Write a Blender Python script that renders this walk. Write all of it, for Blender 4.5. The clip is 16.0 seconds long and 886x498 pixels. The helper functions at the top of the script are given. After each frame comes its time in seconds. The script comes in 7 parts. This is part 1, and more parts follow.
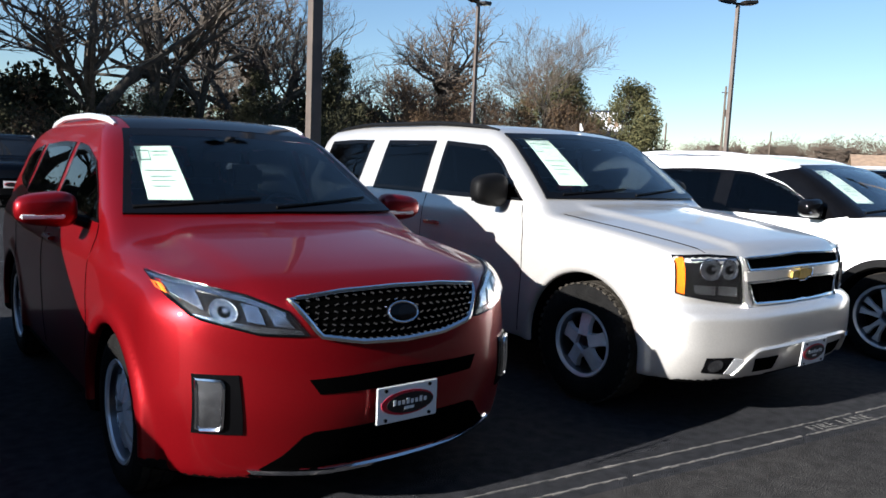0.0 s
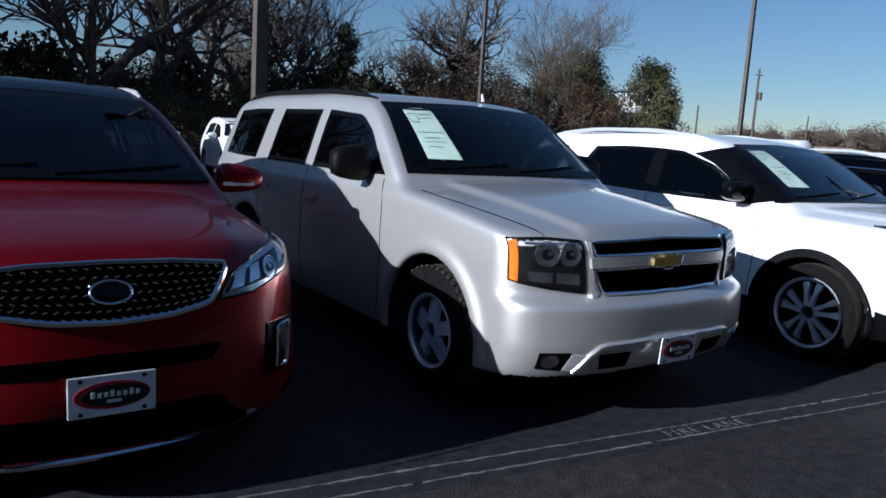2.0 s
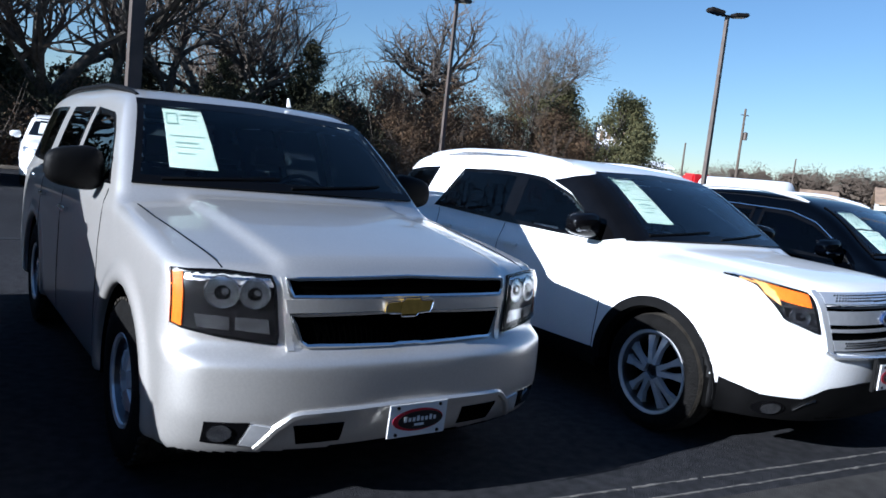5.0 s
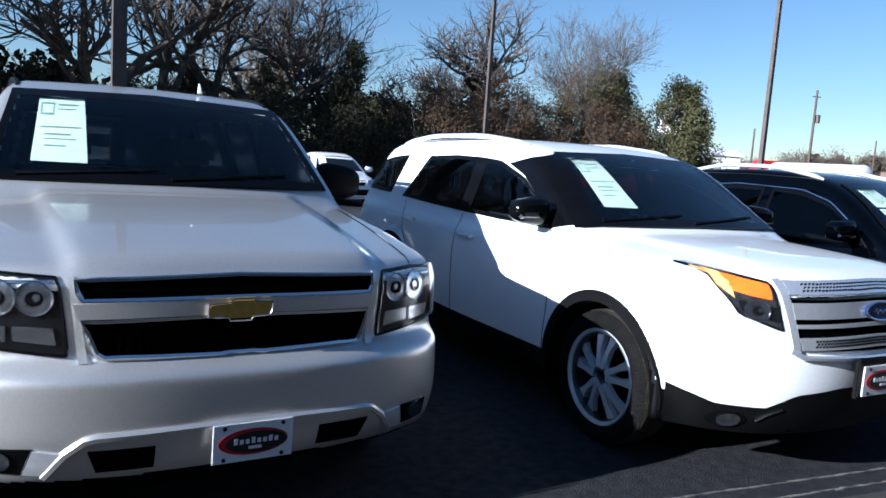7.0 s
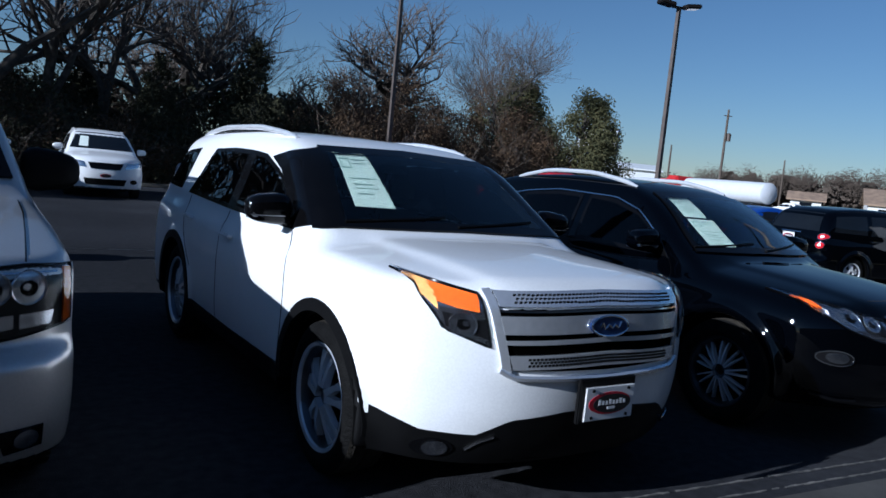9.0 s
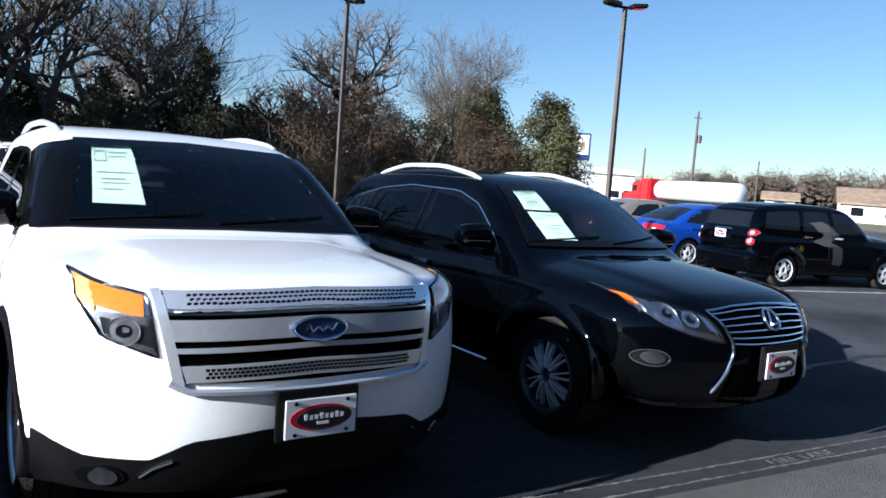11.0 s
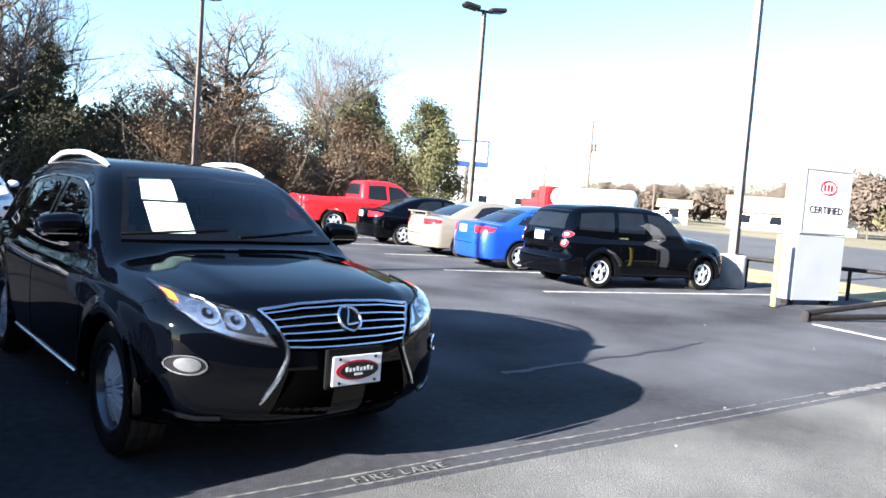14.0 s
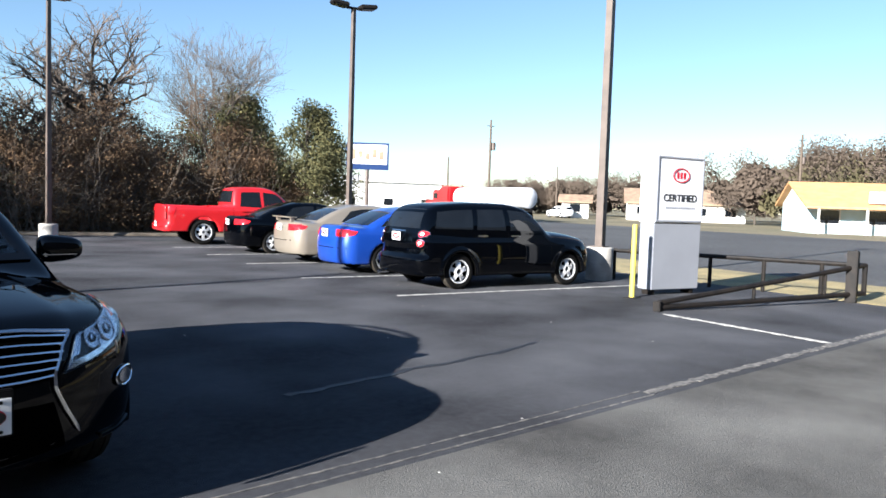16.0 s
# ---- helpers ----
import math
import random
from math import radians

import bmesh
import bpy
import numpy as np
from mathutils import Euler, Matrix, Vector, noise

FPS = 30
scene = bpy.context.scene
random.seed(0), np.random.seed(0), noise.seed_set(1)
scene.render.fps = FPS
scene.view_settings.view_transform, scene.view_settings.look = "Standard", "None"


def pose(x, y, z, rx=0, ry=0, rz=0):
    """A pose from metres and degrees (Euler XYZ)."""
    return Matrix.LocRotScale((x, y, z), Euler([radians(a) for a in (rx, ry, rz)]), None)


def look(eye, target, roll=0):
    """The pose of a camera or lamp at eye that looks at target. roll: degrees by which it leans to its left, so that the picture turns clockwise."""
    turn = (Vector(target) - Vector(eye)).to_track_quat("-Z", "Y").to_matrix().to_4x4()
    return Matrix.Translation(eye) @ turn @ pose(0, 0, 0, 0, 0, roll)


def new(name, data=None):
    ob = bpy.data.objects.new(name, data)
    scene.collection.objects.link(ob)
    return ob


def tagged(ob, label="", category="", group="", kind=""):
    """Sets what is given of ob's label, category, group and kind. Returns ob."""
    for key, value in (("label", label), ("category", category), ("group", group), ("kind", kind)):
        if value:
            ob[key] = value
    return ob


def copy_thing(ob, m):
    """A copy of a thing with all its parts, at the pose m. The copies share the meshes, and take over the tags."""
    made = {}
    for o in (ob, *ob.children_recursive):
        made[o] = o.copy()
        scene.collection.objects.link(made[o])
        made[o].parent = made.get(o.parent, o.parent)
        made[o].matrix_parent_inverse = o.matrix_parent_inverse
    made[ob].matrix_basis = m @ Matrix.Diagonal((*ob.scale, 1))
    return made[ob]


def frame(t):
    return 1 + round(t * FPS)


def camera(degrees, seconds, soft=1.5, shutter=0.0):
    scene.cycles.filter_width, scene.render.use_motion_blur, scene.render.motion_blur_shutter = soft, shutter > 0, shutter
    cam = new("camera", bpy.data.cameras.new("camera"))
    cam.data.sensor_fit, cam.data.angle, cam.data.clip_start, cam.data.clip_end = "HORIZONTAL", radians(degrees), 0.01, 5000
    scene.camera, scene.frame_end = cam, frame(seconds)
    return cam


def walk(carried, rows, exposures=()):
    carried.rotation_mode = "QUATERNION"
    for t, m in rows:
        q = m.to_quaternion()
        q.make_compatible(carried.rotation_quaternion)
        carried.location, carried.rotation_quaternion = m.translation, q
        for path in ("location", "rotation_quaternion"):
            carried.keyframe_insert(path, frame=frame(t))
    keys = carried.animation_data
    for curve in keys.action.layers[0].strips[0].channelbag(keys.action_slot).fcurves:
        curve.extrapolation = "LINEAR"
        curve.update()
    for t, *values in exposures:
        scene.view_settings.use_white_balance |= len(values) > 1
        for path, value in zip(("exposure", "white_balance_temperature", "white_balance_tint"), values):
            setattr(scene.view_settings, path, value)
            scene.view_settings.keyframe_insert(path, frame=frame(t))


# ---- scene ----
cam = camera(61.3, 16.0, 1.6)
PATH = [
    (0, (0.047, 1.038, 1.539), (1.267, 2.605, 1.303), 2.4),
    (0.5, (0.336, 0.845, 1.553), (1.534, 2.422, 1.267), 4.2),
    (1, (0.594, 0.839, 1.535), (1.848, 2.373, 1.262), 2.3),
    (1.5, (0.929, 0.821, 1.57), (2.204, 2.337, 1.294), 1.1),
    (2, (1.237, 0.675, 1.537), (2.387, 2.284, 1.243), 3.5),
    (2.5, (1.549, 0.632, 1.553), (2.765, 2.193, 1.262), 2.4),
    (3, (1.845, 0.676, 1.561), (3.053, 2.254, 1.334), 3.8),
    (3.5, (2.133, 0.626, 1.548), (3.189, 2.305, 1.295), 3.4),
    (4, (2.387, 0.555, 1.559), (3.44, 2.237, 1.306), 2.4),
    (4.5, (2.642, 0.616, 1.564), (3.83, 2.21, 1.347), 6.7),
    (6.8, (3.77, 0.625, 1.557), (4.767, 2.34, 1.303), 2.7),
    (7, (3.908, 0.566, 1.548), (4.925, 2.271, 1.304), 3.9),
    (7.5, (4.168, 0.484, 1.581), (5.268, 2.135, 1.32), 4.8),
    (8, (4.466, 0.493, 1.548), (5.674, 2.074, 1.344), 6.8),
    (10.5, (6.05, 0.074, 1.565), (7.153, 1.729, 1.351), 3.5),
    (11, (6.339, 0.028, 1.539), (7.541, 1.616, 1.359), 4.2),
    (11.5, (6.647, -0.003, 1.544), (7.886, 1.557, 1.371), 2.5),
    (12, (6.986, -0.221, 1.547), (8.212, 1.349, 1.357), 3.9),
    (12.5, (7.31, -0.356, 1.529), (8.562, 1.195, 1.357), 3.9),
    (13, (7.632, -0.507, 1.542), (8.893, 1.033, 1.353), 3.1),
    (13.5, (7.923, -0.756, 1.554), (9.203, 0.765, 1.334), 4.2),
    (14, (8.236, -0.801, 1.544), (9.605, 0.65, 1.402), 4.3),
    (14.5, (8.544, -0.893, 1.549), (9.945, 0.53, 1.436), 2.9),
    (15, (8.874, -1.021, 1.569), (10.312, 0.36, 1.411), 4.0),
    (15.5, (9.179, -1.069, 1.541), (10.665, 0.265, 1.435), 4.6),
    (16, (9.515, -1.107, 1.563), (11.041, 0.18, 1.441), 1.9),
]
EXPOSURES = [
    (0.0, 1.60, 6150, 10),
    (1.0, 1.30, 5910, 10),
    (2.0, 0.55, 5360, 10),
    (3.0, 0.80, 5260, 10),
    (4.5, 1.15, 5360, 10),
    (7.0, 1.35, 5360, 10),
    (7.5, 0.90, 5260, 10),
    (8.0, 0.25, 5060, 10),
    (10.5, 0.80, 5210, 10),
    (11.0, 1.40, 5560, 10),
    (11.5, 2.00, 5860, 10),
    (12.0, 2.65, 5800, 10),
    (13.5, 3.05, 6000, 10),
    (14.0, 2.98, 6100, 10),
    (14.5, 2.40, 6200, 10),
    (16.0, 2.03, 6150, 10),
]
walk(cam, [(t, look(eye, target, roll)) for t, eye, target, roll in PATH], EXPOSURES)

# ---- world, sun, exposure ----
SUN_ELEV, SUN_AZ = 19.3, -90.0   # from the -X side
world = bpy.data.worlds.new("world")
scene.world = world
world.use_nodes = True
wn = world.node_tree.nodes
sky = wn.new("ShaderNodeTexSky")
sky.sky_type = "NISHITA"
sky.sun_disc = False
sky.sun_elevation = radians(SUN_ELEV)
sky.sun_rotation = radians(SUN_AZ)
sky.dust_density, sky.air_density, sky.ozone_density = 0.1, 1.0, 3.0
wn["Background"].inputs[1].default_value = 0.05
world.node_tree.links.new(sky.outputs[0], wn["Background"].inputs[0])
sun = new("sun", bpy.data.lights.new("sun", "SUN"))
sun.data.energy, sun.data.angle, sun.data.color = 5.0, radians(0.53), (1.0, 0.94, 0.86)
sun.matrix_world = look((-40, 0.2, 40 * math.tan(radians(SUN_ELEV))), (0, 0, 0))


# ---- materials ----
def mat(name, color, rough=0.5, metal=0.0, var=0.12, scale=8.0, bump=0.0, bscale=60.0, coat=0.0, spec=0.5,
        trans=0.0, emit=0.0, ior=1.45, island=False, objrand=False, color2=None, fine=0.0):
    m = bpy.data.materials.new(name)
    m.use_nodes = True
    nt = m.node_tree
    nd, ln = nt.nodes, nt.links
    b = nd["Principled BSDF"]
    b.inputs["Roughness"].default_value = rough
    b.inputs["Metallic"].default_value = metal
    b.inputs["Coat Weight"].default_value = coat
    b.inputs["Coat Roughness"].default_value = 0.03
    b.inputs["Specular IOR Level"].default_value = spec
    b.inputs["Transmission Weight"].default_value = trans
    b.inputs["IOR"].default_value = ior
    if emit:
        b.inputs["Emission Color"].default_value = (*color, 1)
        b.inputs["Emission Strength"].default_value = emit
    c1 = (*color, 1)
    c2 = (*(color2 or [v * (1 - var) for v in color]), 1)
    co = nd.new("ShaderNodeTexCoord")
    if var or color2:
        n1 = nd.new("ShaderNodeTexNoise")
        n1.inputs["Scale"].default_value, n1.inputs["Detail"].default_value = scale, 5
        ln.new(co.outputs["Object"], n1.inputs["Vector"])
        ramp = nd.new("ShaderNodeValToRGB")
        ramp.color_ramp.elements[0].position, ramp.color_ramp.elements[1].position = 0.35, 0.65
        ramp.color_ramp.elements[0].color, ramp.color_ramp.elements[1].color = c2, c1
        if island or objrand:
            src = nd.new("ShaderNodeNewGeometry" if island else "ShaderNodeObjectInfo")
            ln.new(src.outputs["Random Per Island" if island else "Random"], ramp.inputs[0])
            ramp.color_ramp.elements[0].position, ramp.color_ramp.elements[1].position = 0.0, 1.0
        else:
            ln.new(n1.outputs["Fac"], ramp.inputs[0])
        last = ramp.outputs[0]
        if fine:
            n2 = nd.new("ShaderNodeTexNoise")
            n2.inputs["Scale"].default_value, n2.inputs["Detail"].default_value = scale * 40, 3
            ln.new(co.outputs["Object"], n2.inputs["Vector"])
            mr = nd.new("ShaderNodeMapRange")
            mr.inputs[1].default_value, mr.inputs[2].default_value = 0.3, 0.7
            mr.inputs[3].default_value, mr.inputs[4].default_value = 1 - fine, 1 + fine
            ln.new(n2.outputs["Fac"], mr.inputs[0])
            mx = nd.new("ShaderNodeVectorMath")
            mx.operation = "MULTIPLY"
            ln.new(last, mx.inputs[0])
            ln.new(mr.outputs[0], mx.inputs[1])
            last = mx.outputs[0]
        ln.new(last, b.inputs["Base Color"])
    else:
        b.inputs["Base Color"].default_value = c1
    if bump:
        nb = nd.new("ShaderNodeTexNoise")
        nb.inputs["Scale"].default_value, nb.inputs["Detail"].default_value = bscale, 4
        ln.new(co.outputs["Object"], nb.inputs["Vector"])
        bp = nd.new("ShaderNodeBump")
        bp.inputs["Strength"].default_value, bp.inputs["Distance"].default_value = bump, 0.02
        ln.new(nb.outputs["Fac"], bp.inputs["Height"])
        ln.new(bp.outputs[0], b.inputs["Normal"])
    return m


def paint(name, color, metal=0.0, rough=0.35, coat=0.8, spec=0.4):
    return mat(name, color, rough, metal, var=0.05, scale=2.5, coat=coat, fine=0.04, spec=spec)


RED = paint("red_paint", (0.20, 0.003, 0.006), 0.6, 0.36, coat=0.5, spec=0.2)
SILVER = paint("silver_paint", (0.64, 0.62, 0.59), 0.68, 0.36)
WHITE = paint("white_paint", (0.84, 0.84, 0.83), spec=0.2)
BLACK = paint("black_paint", (0.0004, 0.0006, 0.0012), coat=0.6, spec=0.0)
BLUE = paint("blue_paint", (0.010, 0.055, 0.33), 0.3)
BEIGE = paint("beige_paint", (0.27, 0.235, 0.19), 0.4)
TRUCKRED = paint("truck_red_paint", (0.45, 0.012, 0.016))
CHROME = mat("chrome", (0.75, 0.76, 0.78), 0.12, 1.0, var=0.06, scale=30)
ALLOY = mat("alloy", (0.80, 0.81, 0.83), 0.20, 0.45, var=0.12, scale=20)
DARKALLOY = mat("dark_alloy", (0.10, 0.105, 0.115), 0.3, 0.9, var=0.1, scale=20)
PLASTIC = mat("black_plastic", (0.0035, 0.0035, 0.0038), 0.55, spec=0.15, var=0.25, scale=12, bump=0.15, bscale=300)
GLOSSBLACK = mat("gloss_black", (0.003, 0.003, 0.0035), 0.12, spec=0.22, var=0.2, scale=9)
RUBBER = mat("tyre_rubber", (0.007, 0.0068, 0.0066), 0.75, spec=0.10, var=0.35, scale=14, bump=0.5, bscale=70)
TREAD = mat("tyre_tread", (0.05, 0.044, 0.036), 0.9, spec=0.1, var=0.4, scale=20, bump=0.6, bscale=90)
TINT = mat("tinted_glass", (0.035, 0.042, 0.05), 0.0, var=0, trans=1.0, ior=1.3)
CLEAR = mat("windshield_glass", (0.50, 0.58, 0.57), 0.0, var=0, trans=1.0, ior=1.33)
FARGLASS = mat("dark_window_glass", (0.008, 0.010, 0.013), 0.04, var=0.2, scale=3, spec=0.4)
LENS = mat("clear_lens", (0.95, 0.95, 0.95), 0.0, var=0, trans=1.0, ior=1.2)
AMBER = mat("amber_lens", (0.55, 0.09, 0.004), 0.12, var=0.1, scale=40, coat=1.0)
REDLENS = mat("red_lens", (0.55, 0.01, 0.015), 0.12, var=0.15, scale=30, coat=1.0)
REFLECTOR = mat("lamp_reflector", (0.62, 0.64, 0.68), 0.20, 1.0, var=0.35, scale=25)
# Near-black: paints the shade inside openings and behind spokes; also black mesh, inserts.
VOID = mat("shade_black", (0.0008, 0.0008, 0.0008), 0.9, var=0.2, scale=10, spec=0.01)
LAMPDARK = mat("lamp_housing", (0.006, 0.006, 0.007), 0.3, 0.0, spec=0.2, var=0.3, scale=18)
GOLD = mat("gold_emblem", (0.62, 0.42, 0.10), 0.3, 0.7, var=0.15, scale=40)
BADGEBLUE = mat("badge_blue", (0.012, 0.03, 0.10), 0.2, var=0.1, scale=30, coat=1.0)
PALEAMBER = mat("pale_amber_lens", (0.62, 0.30, 0.09), 0.12, var=0.15, scale=40, coat=1.0)
GRILLE = mat("grille_chrome", (0.74, 0.76, 0.79), 0.26, 0.72, var=0.08, scale=30)
KERB = mat("weathered_kerb", (0.15, 0.125, 0.095), 0.9, color2=(0.08, 0.065, 0.05), scale=2, bump=0.5, bscale=40)
PLATEWHITE = mat("plate_white", (0.78, 0.78, 0.77), 0.4, var=0.05, scale=20)
PLATERED = mat("plate_red", (0.45, 0.01, 0.03), 0.4, var=0.1, scale=20)
PLATEBLACK = mat("plate_black", (0.01, 0.01, 0.012), 0.4, var=0.1, scale=20)
PAPER = mat("sticker_paper", (0.80, 0.86, 0.78), 0.8, var=0.04, scale=9)
INK = mat("printed_ink", (0.24, 0.36, 0.32), 0.8, var=0.2, scale=20)
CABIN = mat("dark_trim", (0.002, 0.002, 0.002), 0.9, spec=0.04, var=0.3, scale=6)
SEAT = mat("seat_leather", (0.012, 0.0115, 0.011), 0.6, var=0.3, scale=6, bump=0.1)
ASPHALT = mat("asphalt", (0.034, 0.0345, 0.0385), 0.9, color2=(0.022, 0.0225, 0.025), scale=0.35, bump=0.6, bscale=140, fine=0.30, spec=0.08)
ROADMAT = mat("road_asphalt", (0.095, 0.095, 0.095), 0.85, color2=(0.073, 0.073, 0.075), scale=0.12, bump=0.4, bscale=100, fine=0.2, spec=0.15)
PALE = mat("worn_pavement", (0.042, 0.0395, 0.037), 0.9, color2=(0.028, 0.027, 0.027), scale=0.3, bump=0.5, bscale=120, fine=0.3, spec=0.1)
TAR = mat("crack_sealer", (0.018, 0.018, 0.02), 0.6, var=0.3, scale=10)
LINE = mat("line_paint", (0.55, 0.54, 0.50), 0.8, color2=(0.22, 0.21, 0.20), scale=9, fine=0.3)
WORNTEXT = mat("worn_lettering_paint", (0.15, 0.145, 0.135), 0.85, color2=(0.045, 0.045, 0.045), scale=22, fine=0.5)
FAINT = mat("worn_line_paint", (0.20, 0.185, 0.165), 0.85, color2=(0.055, 0.055, 0.055), scale=14, fine=0.4)
DRYGRASS = mat("dry_grass", (0.34, 0.27, 0.13), 0.95, color2=(0.20, 0.17, 0.09), scale=0.9, bump=0.8, bscale=30, fine=0.4)
GROUND = mat("field_ground", (0.20, 0.16, 0.09), 0.95, color2=(0.11, 0.10, 0.055), scale=0.08, bump=0.8, bscale=4, fine=0.3)
LITTER = mat("leaf_litter", (0.22, 0.12, 0.055), 0.95, color2=(0.11, 0.07, 0.035), scale=2.0, bump=0.8, bscale=25, fine=0.5)
BARK = mat("bark", (0.105, 0.088, 0.070), 0.95, color2=(0.045, 0.038, 0.031), scale=5, bump=0.8, bscale=20)
TWIG = mat("twigs", (0.12, 0.095, 0.075), 0.95, color2=(0.058, 0.047, 0.039), scale=1, island=True)
# Far woods: haze painted in as paler, closer colours than near twigs and leaves.
FARTWIG = mat("hazed_bare_woods", (0.125, 0.098, 0.077), 0.95, spec=0.0, color2=(0.105, 0.083, 0.066), scale=1, island=True)
FARGREEN = mat("hazed_green_woods", (0.115, 0.102, 0.056), 0.95, spec=0.0, color2=(0.095, 0.086, 0.05), scale=1, island=True)
BROWNLEAF = mat("dry_leaves", (0.150, 0.092, 0.048), 0.95, color2=(0.062, 0.039, 0.023), scale=1, island=True)
GREENLEAF = mat("evergreen_leaves", (0.062, 0.058, 0.024), 0.9, color2=(0.02, 0.021, 0.010), scale=1, island=True)
OLIVELEAF = mat("olive_leaves", (0.105, 0.095, 0.036), 0.9, color2=(0.05, 0.054, 0.022), scale=1, island=True)
POLE = mat("pole_steel", (0.115, 0.092, 0.078), 0.55, 0.3, color2=(0.08, 0.065, 0.056), scale=2.5, bump=0.1, bscale=60)
CONCRETE = mat("concrete", (0.42, 0.40, 0.37), 0.9, color2=(0.28, 0.27, 0.25), scale=3, bump=0.4, bscale=50, fine=0.2)
SIGNWHITE = mat("sign_white", (0.62, 0.63, 0.65), 0.45, var=0.06, scale=2)
SIGNGREY = mat("sign_grey", (0.27, 0.285, 0.32), 0.4, 0.2, var=0.08, scale=2)
SIGNRED = mat("sign_red", (0.42, 0.015, 0.03), 0.5, var=0.1, scale=10)
SIGNINK = mat("sign_ink", (0.02, 0.02, 0.022), 0.5, var=0.1, scale=10)
YELLOW = mat("yellow_paint", (0.72, 0.60, 0.08), 0.6, color2=(0.5, 0.42, 0.08), scale=8)
PIPE = mat("dark_pipe", (0.008, 0.0075, 0.0075), 0.55, 0.0, spec=0.2, color2=(0.016, 0.013, 0.011), scale=8)
WALLWHITE = mat("white_siding", (0.70, 0.69, 0.65), 0.8, var=0.1, scale=1.5)
WALLBLUE = mat("pale_blue_wall", (0.42, 0.55, 0.60), 0.8, var=0.1, scale=1.5)
ROOFORANGE = mat("orange_roof", (0.62, 0.33, 0.14), 0.85, color2=(0.48, 0.25, 0.11), scale=1.2)
ROOFBROWN = mat("brown_roof", (0.30, 0.21, 0.14), 0.9, color2=(0.2, 0.14, 0.1), scale=1.2)
# Dark tone of the added unseen block, so car fronts reflect dark.
SKYBLOCK = mat("sky_block_dark", (0.13, 0.12, 0.115), 0.7, var=0.1, scale=0.6)
METALWALL = mat("metal_siding", (0.70, 0.71, 0.70), 0.6, var=0.06, scale=0.6)
WOODPOLE = mat("weathered_wood", (0.11, 0.085, 0.065), 0.9, var=0.3, scale=6)


def stain_and_brighten(m, x0, x1, pale):
    """Adds pale dusty stains to a ground material; more towards +X, painting in brighter ground there."""
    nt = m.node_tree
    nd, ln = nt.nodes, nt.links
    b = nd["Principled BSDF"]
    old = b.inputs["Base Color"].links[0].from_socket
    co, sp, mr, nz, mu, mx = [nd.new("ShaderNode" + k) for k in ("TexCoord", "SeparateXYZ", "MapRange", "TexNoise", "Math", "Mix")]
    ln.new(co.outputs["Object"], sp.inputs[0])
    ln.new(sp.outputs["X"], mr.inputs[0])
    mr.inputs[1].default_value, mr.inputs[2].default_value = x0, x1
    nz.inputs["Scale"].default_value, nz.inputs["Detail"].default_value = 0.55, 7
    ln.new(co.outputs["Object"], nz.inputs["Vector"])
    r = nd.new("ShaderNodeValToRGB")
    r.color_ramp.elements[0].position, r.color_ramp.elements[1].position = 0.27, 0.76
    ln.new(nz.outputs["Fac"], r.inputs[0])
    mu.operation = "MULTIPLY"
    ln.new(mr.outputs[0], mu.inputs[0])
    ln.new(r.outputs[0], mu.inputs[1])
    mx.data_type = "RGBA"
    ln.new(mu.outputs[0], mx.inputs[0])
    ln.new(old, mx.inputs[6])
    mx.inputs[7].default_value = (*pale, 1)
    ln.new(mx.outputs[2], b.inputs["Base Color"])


def even_shade(m, n):
    """Far foliage: every leaf shades as the crown's sunny, upward side."""
    nd, ln = m.node_tree.nodes, m.node_tree.links
    c = nd.new("ShaderNodeCombineXYZ")
    for i, v in enumerate(n):
        c.inputs[i].default_value = v
    ln.new(c.outputs[0], nd["Principled BSDF"].inputs["Normal"])


for far_m in (FARTWIG, FARGREEN):
    even_shade(far_m, (-0.55, -0.45, 0.70))
# Dark bases stand in for deep shade at low X; stains brighten the rest.
stain_and_brighten(PALE, 5.5, 11.0, (0.195, 0.19, 0.176))
stain_and_brighten(ASPHALT, 8.0, 15.0, (0.105, 0.107, 0.116))


# ---- mesh helpers ----
def mesh_data(name, verts, faces, material, smooth=40, normals=None):
    me = bpy.data.meshes.new(name)
    me.from_pydata([tuple(v) for v in verts], [], [tuple(f) for f in faces])
    me.materials.append(material)
    if smooth:
        me.shade_smooth()
        if smooth < 180 and normals is None:
            me.set_sharp_from_angle(angle=radians(smooth))
    if normals is not None:
        me.normals_split_custom_set_from_vertices([tuple(n) for n in normals])
    return me


def part(name, geo, material, parent=None, label="", smooth=40, normals=None):
    me = geo if isinstance(geo, bpy.types.Mesh) else mesh_data(name, geo[0], geo[1], material, smooth, normals)
    ob = new(name, me)
    if parent is not None:
        ob.parent = parent
    if label:
        ob["label"] = label
    return ob


def join(*geos):
    vs, fs = [], []
    for v, f in geos:
        k = len(vs)
        vs += [tuple(p) for p in v]
        fs += [tuple(i + k for i in q) for q in f]
    return vs, fs


def box(x0, x1, y0, y1, z0, z1, bev=0.0):
    bm = bmesh.new()
    bmesh.ops.create_cube(bm, size=1)
    for v in bm.verts:
        v.co = ((x0 + x1) / 2 + v.co.x * (x1 - x0), (y0 + y1) / 2 + v.co.y * (y1 - y0), (z0 + z1) / 2 + v.co.z * (z1 - z0))
    if bev:
        bmesh.ops.bevel(bm, geom=bm.edges[:], offset=bev, segments=2, affect="EDGES", clamp_overlap=True)
    bm.verts.index_update()
    out = [v.co.copy() for v in bm.verts], [[v.index for v in f.verts] for f in bm.faces]
    bm.free()
    return out


def moved(geo, m):
    return [m @ Vector(v) for v in geo[0]], geo[1]


